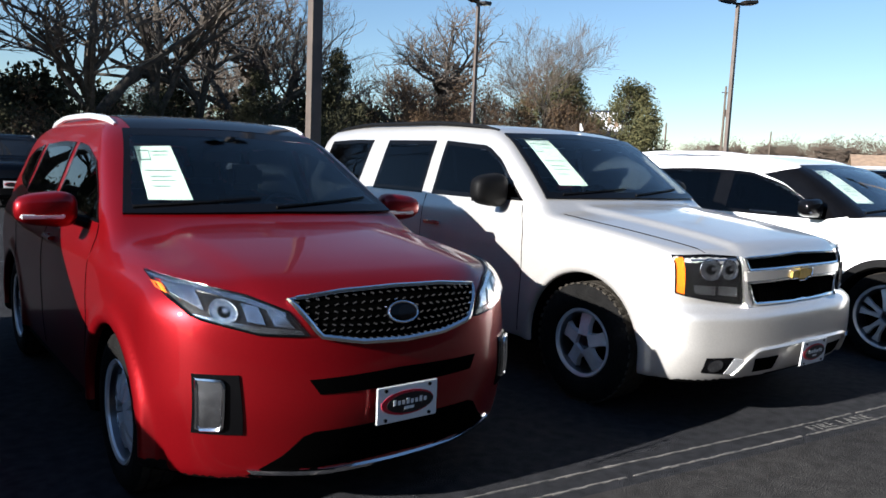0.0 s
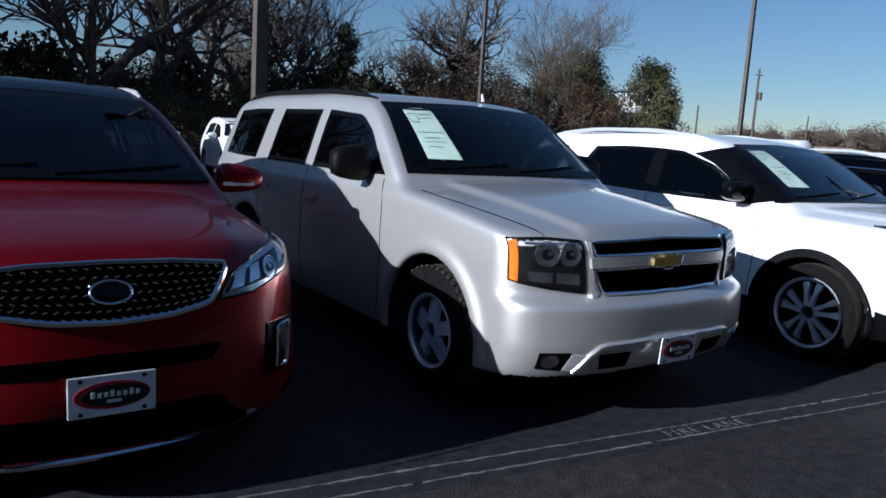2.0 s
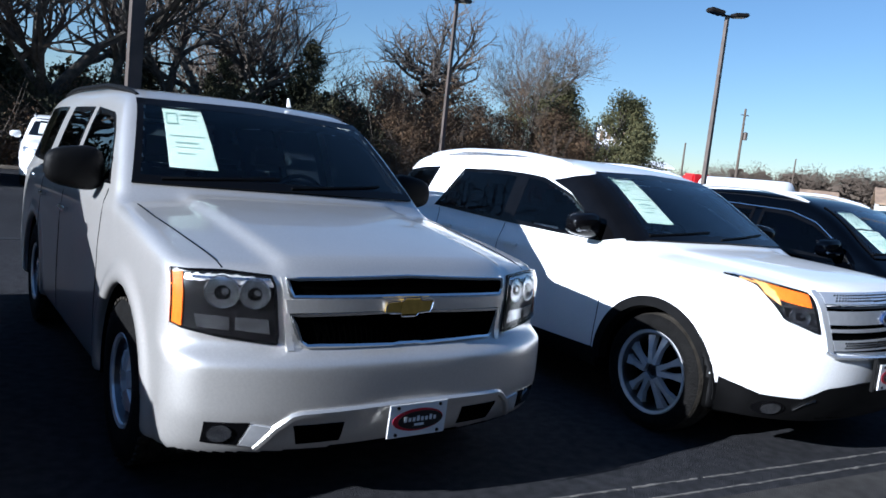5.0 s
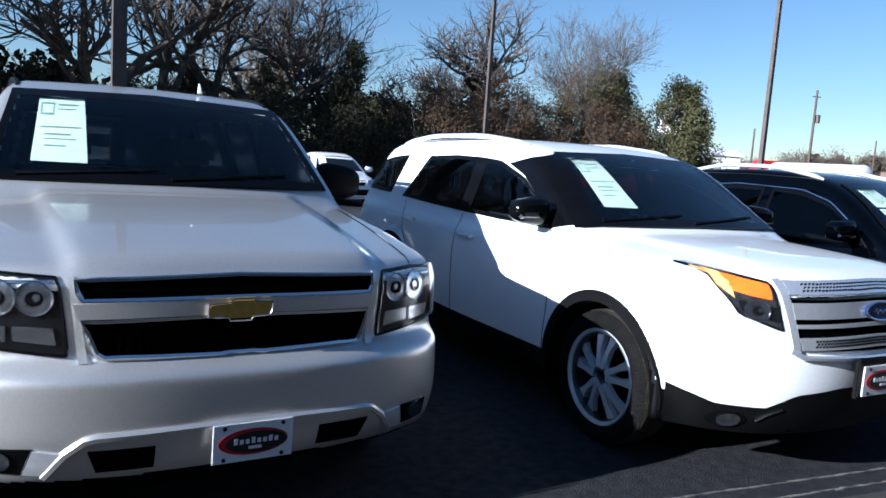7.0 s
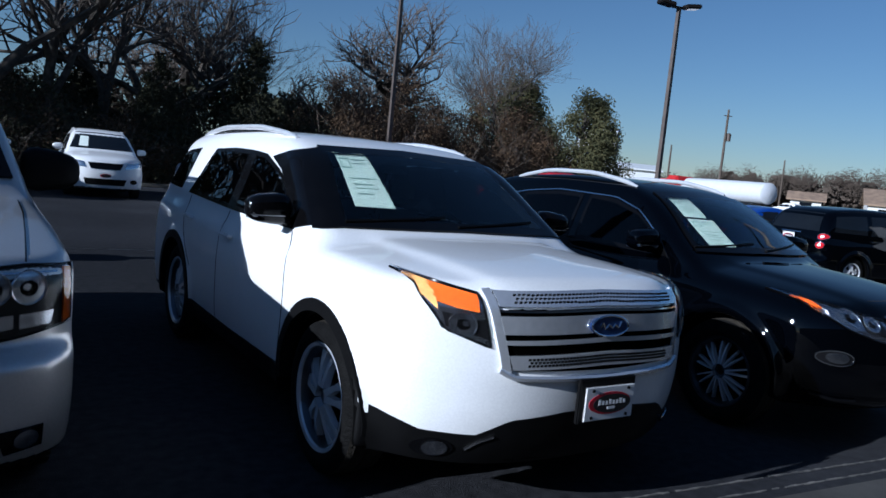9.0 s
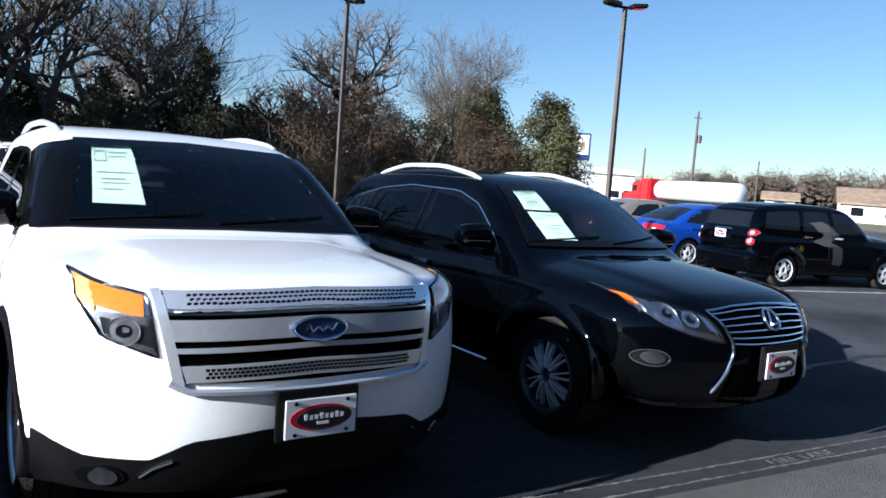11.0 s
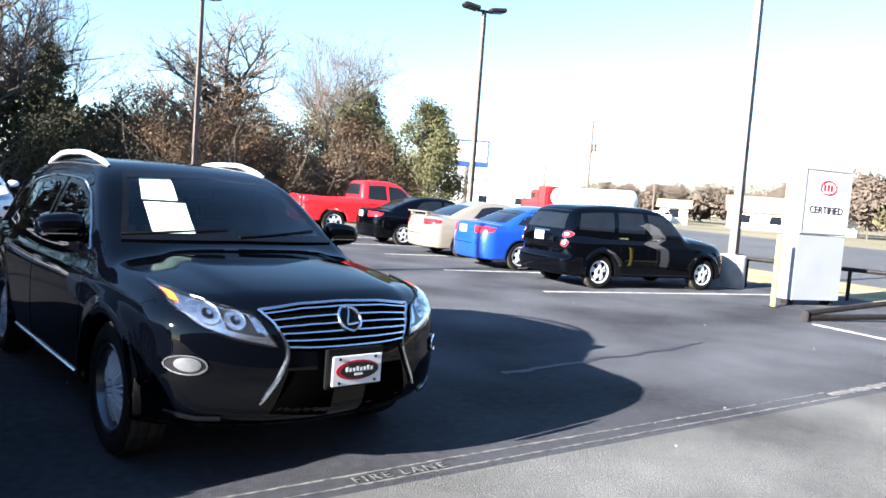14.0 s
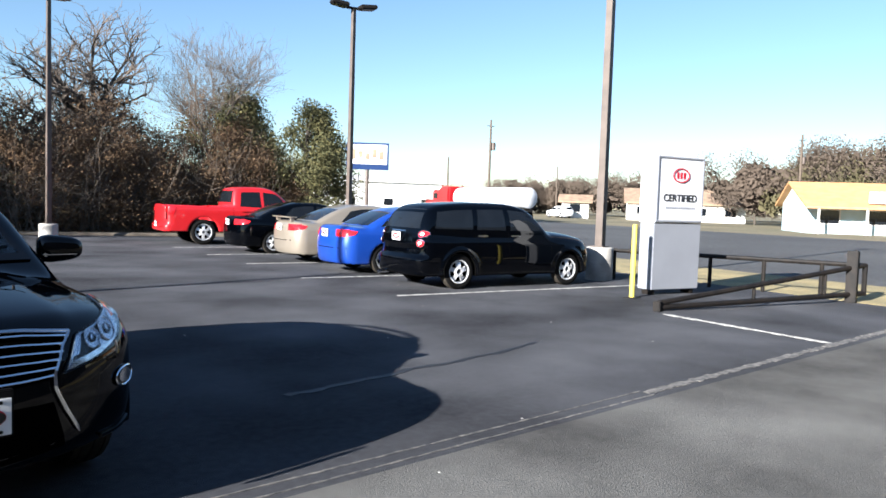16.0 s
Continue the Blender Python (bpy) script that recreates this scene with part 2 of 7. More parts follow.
def tube(pts, r, sides=6, closed=False):
    pts = [Vector(p) for p in pts]
    n = len(pts)
    rs = r if isinstance(r, (list, tuple)) else [r] * n
    vs, fs, ref = [], [], None
    for i, p in enumerate(pts):
        a = pts[(i - 1) % n] if (closed or i) else p
        b = pts[(i + 1) % n] if (closed or i < n - 1) else p
        t = (b - a).normalized()
        if ref is None:
            ref = t.orthogonal().normalized()
        ref = (ref - t * ref.dot(t))
        ref = ref.normalized() if ref.length > 1e-6 else t.orthogonal().normalized()
        w = t.cross(ref)
        for k in range(sides):
            ang = 2 * math.pi * k / sides
            vs.append(p + (ref * math.cos(ang) + w * math.sin(ang)) * rs[i])
    for i in range(n if closed else n - 1):
        j = (i + 1) % n
        for k in range(sides):
            l = (k + 1) % sides
            fs.append((i * sides + k, i * sides + l, j * sides + l, j * sides + k))
    if not closed:
        fs.append(tuple(reversed(range(sides))))
        fs.append(tuple((n - 1) * sides + k for k in range(sides)))
    return vs, fs


def lathe_x(profile, seg=40):
    """Profile of (x, radius) turned round the x axis."""
    vs, fs = [], []
    n = len(profile)
    for s in range(seg):
        a = 2 * math.pi * s / seg
        vs += [(x, r * math.cos(a), r * math.sin(a)) for x, r in profile]
    for s in range(seg):
        q = (s + 1) % seg
        for i in range(n - 1):
            fs.append((s * n + i, s * n + i + 1, q * n + i + 1, q * n + i))
    return vs, fs


def resample(pts, us):
    p = np.array(pts, float)
    d = np.r_[0, np.cumsum(np.hypot(*np.diff(p, axis=0).T))]
    d = d / d[-1]
    return np.stack([np.interp(us, d, p[:, 0]), np.interp(us, d, p[:, 1])], 1)


def pchip(table):
    t = np.array(table, float)
    x, y = t[:, 0], t[:, 1]
    h, dl = np.diff(x), np.diff(y) / np.diff(x)
    m = np.zeros_like(x)
    for i in range(1, len(x) - 1):
        if dl[i - 1] * dl[i] > 0:
            w1, w2 = 2 * h[i] + h[i - 1], h[i] + 2 * h[i - 1]
            m[i] = (w1 + w2) / (w1 / dl[i - 1] + w2 / dl[i])
    m[0], m[-1] = dl[0], dl[-1]

    def f(q):
        q = np.clip(q, x[0], x[-1])
        i = np.clip(np.searchsorted(x, q) - 1, 0, len(h) - 1)
        s = (q - x[i]) / h[i]
        return (y[i] * (1 + 2 * s) * (1 - s) ** 2 + m[i] * h[i] * s * (1 - s) ** 2
                + y[i + 1] * s * s * (3 - 2 * s) + m[i + 1] * h[i] * s * s * (s - 1))
    return f


# ---- rounded bodies: a field on a grid, turned into a quad mesh ----
def smax(a, b, r):
    return np.maximum(a, b) + np.maximum(r - np.abs(a - b), 0) ** 2 / (4 * r)


def smin(a, b, r):
    return -smax(-a, -b, r)


def nets(f, org, h):
    """Vertices, quads and normals of the surface f = 0."""
    neg = f < 0
    c = [neg[i:f.shape[0] - 1 + i, j:f.shape[1] - 1 + j, k:f.shape[2] - 1 + k] for i in (0, 1) for j in (0, 1) for k in (0, 1)]
    s = sum(a.astype(np.int8) for a in c)
    act = (s > 0) & (s < 8)
    I, J, K = np.nonzero(act)
    ids = np.full(act.shape, -1, np.int64)
    ids[I, J, K] = np.arange(len(I))
    pos, cnt = np.zeros((len(I), 3)), np.zeros(len(I))
    for ax in range(3):
        o1, o2 = [a for a in range(3) if a != ax]
        for u in (0, 1):
            for v in (0, 1):
                d = np.zeros(3, int)
                d[o1], d[o2] = u, v
                e = d.copy()
                e[ax] = 1
                fa, fb = f[I + d[0], J + d[1], K + d[2]], f[I + e[0], J + e[1], K + e[2]]
                cr = (fa < 0) != (fb < 0)
                t = np.where(cr, fa / np.where(cr, fa - fb, 1), 0)
                p = np.zeros((len(I), 3))
                p[:, o1], p[:, o2], p[:, ax] = u, v, t
                pos[cr] += p[cr]
                cnt[cr] += 1
    pos /= cnt[:, None]
    g = np.gradient(f, h)
    nrm = np.zeros((len(I), 3))
    for i in (0, 1):
        for j in (0, 1):
            for k in (0, 1):
                w = (pos[:, 0] if i else 1 - pos[:, 0]) * (pos[:, 1] if j else 1 - pos[:, 1]) * (pos[:, 2] if k else 1 - pos[:, 2])
                for a in range(3):
                    nrm[:, a] += w * g[a][I + i, J + j, K + k]
    nrm /= np.linalg.norm(nrm, axis=1)[:, None] + 1e-9
    verts = np.array(org) + (np.stack([I, J, K], 1) + pos) * h
    quads = []
    for ax in range(3):
        o1, o2 = [a for a in range(3) if a != ax]
        sl0, sl1 = [slice(None)] * 3, [slice(None)] * 3
        sl0[ax], sl1[ax] = slice(0, -1), slice(1, None)
        ch = neg[tuple(sl0)] != neg[tuple(sl1)]
        P = np.stack(np.nonzero(ch), 1)
        ok = (P[:, o1] > 0) & (P[:, o2] > 0) & (P[:, o1] < f.shape[o1] - 1) & (P[:, o2] < f.shape[o2] - 1)
        P = P[ok]
        q = []
        for u, v in ((-1, -1), (0, -1), (0, 0), (-1, 0)):
            R = P.copy()
            R[:, o1] += u
            R[:, o2] += v
            q.append(ids[R[:, 0], R[:, 1], R[:, 2]])
        q = np.stack(q, 1)
        inside = neg[P[:, 0], P[:, 1], P[:, 2]]
        flip = inside if ax == 1 else ~inside
        q[flip] = q[flip][:, ::-1]
        quads.append(q)
    return verts, np.concatenate(quads), nrm


def in_poly(px, py, poly):
    res = np.zeros(len(px), bool)
    n = len(poly)
    for i in range(n):
        (x0, y0), (x1, y1) = poly[i], poly[(i + 1) % n]
        c = ((y0 > py) != (y1 > py)) & (px < (x1 - x0) * (py - y0) / (y1 - y0 + 1e-12) + x0)
        res ^= c
    return res


def shrink(poly, d):
    p = np.array(poly, float)
    c = p.mean(0)
    v = p - c
    l = np.linalg.norm(v, axis=1)[:, None]
    return c + v * np.maximum(l - d * 1.25, 0.01) / (l + 1e-9)


# ---- vehicles ----
from mathutils.bvhtree import BVHTree


class Shell:
    """A vehicle body: local x across, y from the nose to the tail, z up."""

    def __init__(self, c, h):
        W, L, H = c["W"], c["L"], c["H"]
        nx = int(math.ceil((W + 0.12) / h))
        xs = (np.arange(-nx, nx + 1)) * h
        ys = np.arange(-0.12, L + 0.14, h)
        zs = np.arange(0.12, H + 0.12, h)
        X, Y, Z = np.abs(xs)[:, None, None], ys[None, :, None], zs[None, None, :]
        q = X / W
        yf = pchip(c["front"])(Z) + c["bow"] * q ** c.get("bp", 2.6)
        yr = pchip(c["rear"])(Z) - c.get("rbow", 0.14) * q ** 3
        hw = W * pchip(c["plan"])(Y) * pchip(c["side"])(Z)
        top = pchip(c["deck"])(Y - 0.10 * q * q) - c.get("crown", 0.05) * q ** 3
        if "bulge" in c:
            bw, bh = c["bulge"]
            top = top + bh / (1 + np.exp((X - bw - 0.05 * (Y - 0.6)) / c.get("crease", 0.022)))
        r = c.get("round", 0.09)
        low = smax(smax(yf - Y, Y - yr, 0.05), X - hw, c.get("cr", 0.16))
        low = smax(low, (Z - top) * 0.97, r)
        low = smax(low, c["sill"] - Z, 0.05)
        gw = pchip(c["ghw"])(Z) * pchip(c["gplan"])(Y)
        gh = smax(smax((pchip(c["ws"])(Z) + c.get("wbow", 0.22) * q * q - Y) * 0.75,
                       (Y - pchip(c["rw"])(Z) + 0.10 * q * q) * 0.8, 0.05), X - gw, c.get("gr", 0.13))
        gh = smax(gh, Z - pchip(c["roof"])(Y) + c.get("rcrown", 0.05) * q * q, 0.10)
        gh = smax(gh, c["belt"] - 0.25 - Z, 0.02)
        f = smin(low, gh, 0.05)
        if "bed" in c:
            y0, y1, zb = c["bed"]
            cut = smax(smax(np.abs(Y - (y0 + y1) / 2) - (y1 - y0) / 2, X - (W - 0.12), 0.05), zb - Z, 0.05)
            f = smax(f, -cut, 0.03)
        for ya in c["axles"]:
            rad = np.hypot(Y - ya, Z - c["tyre"])
            if c.get("flare"):
                fl = smax(rad - c["arch"] - 0.06, X - (W * 0.99 + c["flare"]), 0.04)
                fl = smax(smax(fl, W - 0.25 - X, 0.02), c["sill"] + 0.02 - Z, 0.03)
                f = smin(f, fl, 0.06)
            f = smax(f, -smax(rad - c["arch"], (W - 0.36) - X, 0.02), 0.025)
        for b in c.get("cuts", ()):
            x0, x1, y0, y1, z0, z1 = b
            d = smax(smax(np.abs(X - (x0 + x1) / 2) - (x1 - x0) / 2, np.abs(Y - (y0 + y1) / 2) - (y1 - y0) / 2, 0.05),
                     np.abs(Z - (z0 + z1) / 2) - (z1 - z0) / 2, 0.05)
            f = smax(f, -d, 0.02)
        self.c, self.h = c, h
        self.org = (xs[0], ys[0], zs[0])
        self.f = f.astype(np.float64)
        self.v, self.q, self.n = nets(self.f, self.org, h)
        self.bvh = BVHTree.FromPolygons([tuple(p) for p in self.v], [tuple(map(int, a)) for a in self.q])

    def hit(self, axis, a, b, off=0.0):
        o, d = {"F": ((a, -3, b), (0, 1, 0)), "R": ((a, 12, b), (0, -1, 0)), "T": ((a, b, 5), (0, 0, -1)),
                "L": ((-4, a, b), (1, 0, 0)), "S": ((4, a, b), (-1, 0, 0))}[axis]
        p, n, _, _ = self.bvh.ray_cast(Vector(o), Vector(d))
        if p is None:
            mid = {"F": (a, 0.3, b), "R": (a, self.c["L"] - 0.3, b), "T": (a, b, 1.2), "L": (-self.c["W"], a, b), "S": (self.c["W"], a, b)}[axis]
            p, n, _, _ = self.bvh.find_nearest(Vector(mid))
        if n.dot(Vector(d)) > 0:
            n = -n
        return p + n * off, n

    def patch(self, axis, top, bot, off=0.004, thick=0.012, nu=10, nv=4, edge=0.0):
        """A slab laid on the body between two lines; with edge, its inner field and its border come apart."""
        lt = sum(math.dist(top[i], top[i + 1]) for i in range(len(top) - 1))
        lb = sum(math.dist(bot[i], bot[i + 1]) for i in range(len(bot) - 1))
        hgt = max(math.dist(t, b) for t, b in zip((top[0], top[-1], top[len(top) // 2]), (bot[0], bot[-1], bot[len(bot) // 2])))
        us, vs = np.linspace(0, 1, nu + 1), np.linspace(0, 1, nv + 1)
        if edge:
            eu, ev = min(0.2, edge / max(lt, lb)), min(0.3, edge / hgt)
            us = np.r_[0, np.linspace(eu, 1 - eu, nu - 1), 1]
            vs = np.r_[0, np.linspace(ev, 1 - ev, nv - 1), 1]
        A, B = resample(top, us), resample(bot, us)
        P, N = [], []
        for v in vs:
            for a, b in zip(A, B):
                m = a * (1 - v) + b * v
                p, n = self.hit(axis, m[0], m[1])
                P.append(p)
                N.append(n)
        w = nu + 1
        Ns = []
        for j in range(nv + 1):
            for i in range(w):
                s = Vector()
                for dj in (-1, 0, 1):
                    for di in (-1, 0, 1):
                        if 0 <= j + dj <= nv and 0 <= i + di <= nu:
                            s += N[(j + dj) * w + i + di]
                Ns.append(s.normalized())
        cells = [(i, j) for j in range(nv) for i in range(nu)]

        def slab(use):
            vsx, fs, idx = [], [], {}

            def vid(i, j, k):
                if (i, j, k) not in idx:
                    idx[i, j, k] = len(vsx)
                    vsx.append(P[j * w + i] + Ns[j * w + i] * (off if k == 0 else off - thick))
                return idx[i, j, k]
            S = set(use)
            for i, j in use:
                fs.append([vid(i, j, 0), vid(i, j + 1, 0), vid(i + 1, j + 1, 0), vid(i + 1, j, 0)])
                fs.append([vid(i, j, 1), vid(i + 1, j, 1), vid(i + 1, j + 1, 1), vid(i, j + 1, 1)])
                for (di, dj, a, b) in ((-1, 0, (i, j), (i, j + 1)), (1, 0, (i + 1, j + 1), (i + 1, j)), (0, -1, (i + 1, j), (i, j)), (0, 1, (i, j + 1), (i + 1, j + 1))):
                    if (i + di, j + dj) not in S:
                        fs.append([vid(*a, 0), vid(*a, 1), vid(*b, 1), vid(*b, 0)])
            # the outer face looks along the body's normal
            f0 = fs[0]
            nn = (vsx[f0[1]] - vsx[f0[0]]).cross(vsx[f0[2]] - vsx[f0[1]])
            i0, j0 = use[0]
            if nn.dot(Ns[j0 * w + i0]) < 0:
                fs = [list(reversed(q)) for q in fs]
            return vsx, fs
        if not edge:
            return slab(cells)
        inner = [(i, j) for i, j in cells if 0 < i < nu - 1 and 0 < j < nv - 1]
        S = set(inner)
        return slab(inner), slab([q for q in cells if q not in S])

    def line(self, axis, pts, off=0.0):
        return [self.hit(axis, a, b, off)[0] for a, b in pts]


def densify(pts, n):
    return [tuple(p) for p in resample(pts, np.linspace(0, 1, n))]


def mirrored(geo):
    return [(-v[0], v[1], v[2]) for v in geo[0]], [tuple(reversed(f)) for f in geo[1]]


def both(name, geo, material, parent, label="", **kw):
    a = part(name, geo, material, parent, label, **kw)
    b = part(name, mirrored(geo), material, parent, label, **kw)
    return a, b


def ellipse(cx, cy, rx, ry, n=20):
    return [(cx + rx * math.cos(2 * math.pi * k / n), cy + ry * math.sin(2 * math.pi * k / n)) for k in range(n)]


def disc(sh, axis, cx, cy, rx, ry, off=0.006, thick=0.02, n=16):
    """An oval laid on the body."""
    us = np.linspace(0.02, math.pi - 0.02, n)
    top = [(cx - rx * math.cos(a), cy + ry * math.sin(a)) for a in us]
    bot = [(cx - rx * math.cos(a), cy - ry * math.sin(a)) for a in us]
    return sh.patch(axis, top, bot, off, thick, n, 4)


def flat_disc(cx, cy, cz, rx, rz, y0, y1, n=24):
    """An oval plate across the y axis from y0 (front) to y1."""
    vs = [(cx + rx * math.cos(2 * math.pi * k / n), y, cz + rz * math.sin(2 * math.pi * k / n)) for y in (y0, y1) for k in range(n)]
    fs = [tuple(range(n)), tuple(reversed(range(n, 2 * n)))]
    fs += [(k, n + k, n + (k + 1) % n, (k + 1) % n) for k in range(n)]
    return vs, fs


_wheels = {}


def wheel_meshes(key, R, rim_r, width, style, material):
    if key in _wheels:
        return _wheels[key]
    w = width / 2
    tyre = lathe_x([(-w * 0.86, rim_r), (-w * 0.98, rim_r + 0.02), (-w, (R + rim_r) / 2), (-w * 0.93, R - 0.03), (-w * 0.80, R - 0.008)], 48)
    tyre_in = lathe_x([(w * 0.80, R - 0.008), (w * 0.93, R - 0.03), (w, (R + rim_r) / 2), (w * 0.98, rim_r + 0.02), (w * 0.86, rim_r)], 48)
    tread = lathe_x([(-w * 0.80, R - 0.008), (-w * 0.55, R), (-w * 0.5, R - 0.009), (-w * 0.45, R), (-w * 0.06, R), (0, R - 0.009),
                     (w * 0.06, R), (w * 0.45, R), (w * 0.5, R - 0.009), (w * 0.55, R), (w * 0.80, R - 0.008)], 48)
    blocks = []
    for k in range(44 if key == "fullsize" else 0):
        a = 2 * math.pi * k / 44
        for s in (-1, 1):
            b = box(s * w * 0.70 - 0.025, s * w * 0.70 + 0.025, -0.014, 0.014, R - 0.012, R - 0.001)
            blocks.append(moved(b, Matrix.Rotation(a, 4, "X")))
    lip = lathe_x([(-w * 0.86, rim_r + 0.004), (-w * 0.93, rim_r - 0.002), (-w * 0.88, rim_r - 0.018), (-w * 0.80, rim_r - 0.022)], 40)
    rim = [lathe_x([(-w * 0.80, rim_r - 0.021), (-w * 0.55, rim_r - 0.035), (w * 0.8, rim_r - 0.04)], 40)]
    n, double = style
    spk = []
    for k in range(n):
        a = 2 * math.pi * k / n
        for off in (((-0.27, 0.27) if n < 8 else (-0.14, 0.14)) if double else (0,)):
            sp = []
            wd = 0.8 if n < 8 else 0.3
            prof = ((0.05, 0.024 * wd if double else 0.04), (rim_r * 0.55, 0.018 * wd if double else 0.036), (rim_r - 0.012, (0.044 if n < 8 else 0.02) * wd if double else 0.052))
            for rr, hw_ in prof:
                xx = -w * 0.62 - 0.035 * (1 - rr / rim_r) + 0.02 * (rr > rim_r * 0.8)
                sp += [(xx, -hw_ + off * rr * 0.9, rr), (xx, hw_ + off * rr * 0.9, rr), (xx + 0.035, hw_ * 1.2 + off * rr * 0.9, rr), (xx + 0.035, -hw_ * 1.2 + off * rr * 0.9, rr)]
            fs = []
            for s in (0, 4):
                fs += [(s + i, s + (i + 1) % 4, s + 4 + (i + 1) % 4, s + 4 + i) for i in range(4)]
            fs += [(3, 2, 1, 0), (8, 9, 10, 11)]
            if k == 0:
                spk.append((sp, fs))
    rim.append(lathe_x([(-w * 0.66, 0.001), (-w * 0.66, 0.03), (-w * 0.60, 0.036), (-w * 0.56, 0.075), (-w * 0.4, 0.085)], 20))
    # Brake disc takes the near-black, painting in shade behind the spokes.
    disc_b = lathe_x([(w * 0.05, 0.03), (w * 0.05, rim_r * 0.72), (w * 0.15, rim_r * 0.72), (w * 0.15, rim_r - 0.02)], 28)
    out = (mesh_data("tyre", *join(tyre, tyre_in), RUBBER, 50), mesh_data("tread", *join(tread, *blocks), TREAD, 30),
           mesh_data("rim", *join(*rim), DARKALLOY, 35), mesh_data("brake", *disc_b, VOID, 40), mesh_data("rim_lip", *lip, material if n < 8 else DARKALLOY, 35), [mesh_data("spoke", *g, material, 35) for g in spk])
    _wheels[key] = out
    return out


def wheels(root, c, steer=0.0):
    tyre, tread, rim, brake, lip, spk = wheel_meshes(c["kind"], c["tyre"], c["rim"], c.get("tw", 0.235), c.get("spokes", (5, True)), c.get("rimmat", ALLOY))
    for i, ya in enumerate(c["axles"]):
        for s in (-1, 1):
            me = part("wheel", rim, None, root, "")
            m = pose(s * (c["W"] - c.get("inset", 0.145)), ya, c["tyre"], 0, 0, (0 if s < 0 else 180) + (steer if i == 0 else 0))
            me.matrix_local = m
            for nm, dt in (("tyre", tyre), ("tread", tread), ("brake_disc", brake), ("rim_lip", lip)):
                part(nm, dt, None, me)
            for k in range(c.get("spokes", (5, True))[0]):
                for sm in spk:
                    part("spoke", sm, None, me).matrix_local = Matrix.Rotation(2 * math.pi * k / c.get("spokes", (5, True))[0], 4, "X")


def plate(root, sh, x, z, y, tilt=0, rear=False, holder=False, far=False):
    """A dealer plate: white panel with a dark oval edged in red and a pale bar of lettering."""
    w, h = 0.1525, 0.078
    m = pose(x, y, z, tilt, 0, 180 if rear else 0)
    p = part("licence_plate", moved(box(-w, w, -0.004, 0.004, -h, h, 0.003), m), PLATEWHITE, root, "white dealer plate with a dark oval")
    if holder:
        part("plate_holder", moved(box(-w - 0.03, w + 0.012, 0.005, 0.03, -h - 0.012, h + 0.035, 0.005), m), PLASTIC, p)
    part("oval", moved(flat_disc(0, 0, 0.0, 0.132, 0.052, -0.0060, -0.0035), m), PLATERED, p)
    part("oval_field", moved(flat_disc(0.012, 0, -0.002, 0.118, 0.043, -0.0078, -0.0055), m), PLATEBLACK, p)
    if not far:
        bars = [box(-0.075 + 0.022 * k, -0.061 + 0.022 * k, -0.0092, -0.0070, -0.006, 0.012 + 0.006 * (k % 3 == 0), 0) for k in range(8)]
        bars.append(box(-0.02, 0.03, -0.0092, -0.0070, -0.028, -0.016, 0))
        part("lettering", moved(join(*bars), m), PLATEWHITE, p)
        for bx in (-0.11, 0.11):
            for bz in (-0.062, 0.062):
                part("bolt", moved(flat_disc(bx, 0, bz, 0.008, 0.008, -0.009, -0.003, 8), m), LAMPDARK, p)
    return p


def mirror_part(root, sh, y, z, material, size=(0.14, 0.09, 0.10), chrome=False, light=False, out=0.11):
    """Door mirrors: a rounded housing on a short arm, with its glass behind."""
    sx, sy, sz = size
    for s in (-1, 1):
        p, n = sh.hit("L" if s < 0 else "S", y, z)
        bm = bmesh.new()
        bmesh.ops.create_uvsphere(bm, u_segments=20, v_segments=12, radius=1)
        for v in bm.verts:
            k = v.co.copy()
            e = 0.62
            k = Vector([math.copysign(abs(a) ** e, a) for a in k])
            k.y = min(k.y, 0.45)
            v.co = (p.x + s * (out + sx * 0.55) + k.x * sx * (1 - 0.12 * k.y), p.y + k.y * sy, p.z + 0.05 + k.z * sz * (1 - 0.18 * s * k.x))
        bm.verts.index_update()
        geo = [v.co.copy() for v in bm.verts], [[v.index for v in f.verts] for f in bm.faces]
        bm.free()
        mi = part("door_mirror", geo, material, root, smooth=60)
        part("mirror_arm", tube([p - n * 0.03 + Vector((0, 0, -0.02)), Vector((p.x + s * 0.07, p.y, p.z)), Vector((p.x + s * (out + 0.03), p.y + 0.01, p.z + 0.02))], [0.035, 0.028, 0.03], 8), PLASTIC, mi)
        cx = p.x + s * (out + sx * 0.55)
        part("mirror_glass", box(cx - sx * 0.8, cx + sx * 0.8, p.y + sy * 0.44, p.y + sy * 0.44 + 0.006, p.z + 0.05 - sz * 0.72, p.z + 0.05 + sz * 0.72, 0.002), CHROME, mi)
        if chrome:
            part("mirror_strip", box(cx - sx * 0.9, cx + sx * 0.7, p.y - sy * 0.98, p.y - sy * 0.3, p.z + 0.05 - sz * 0.55, p.z + 0.05 - sz * 0.25, 0.01), CHROME, mi)
        if light:
            part("turn_signal", box(cx - sx * 0.85, cx + sx * 0.55, p.y - sy * 1.03, p.y - sy * 0.5, p.z + 0.05 - sz * 0.5, p.z + 0.05 - sz * 0.22, 0.006), PLATEWHITE, mi)


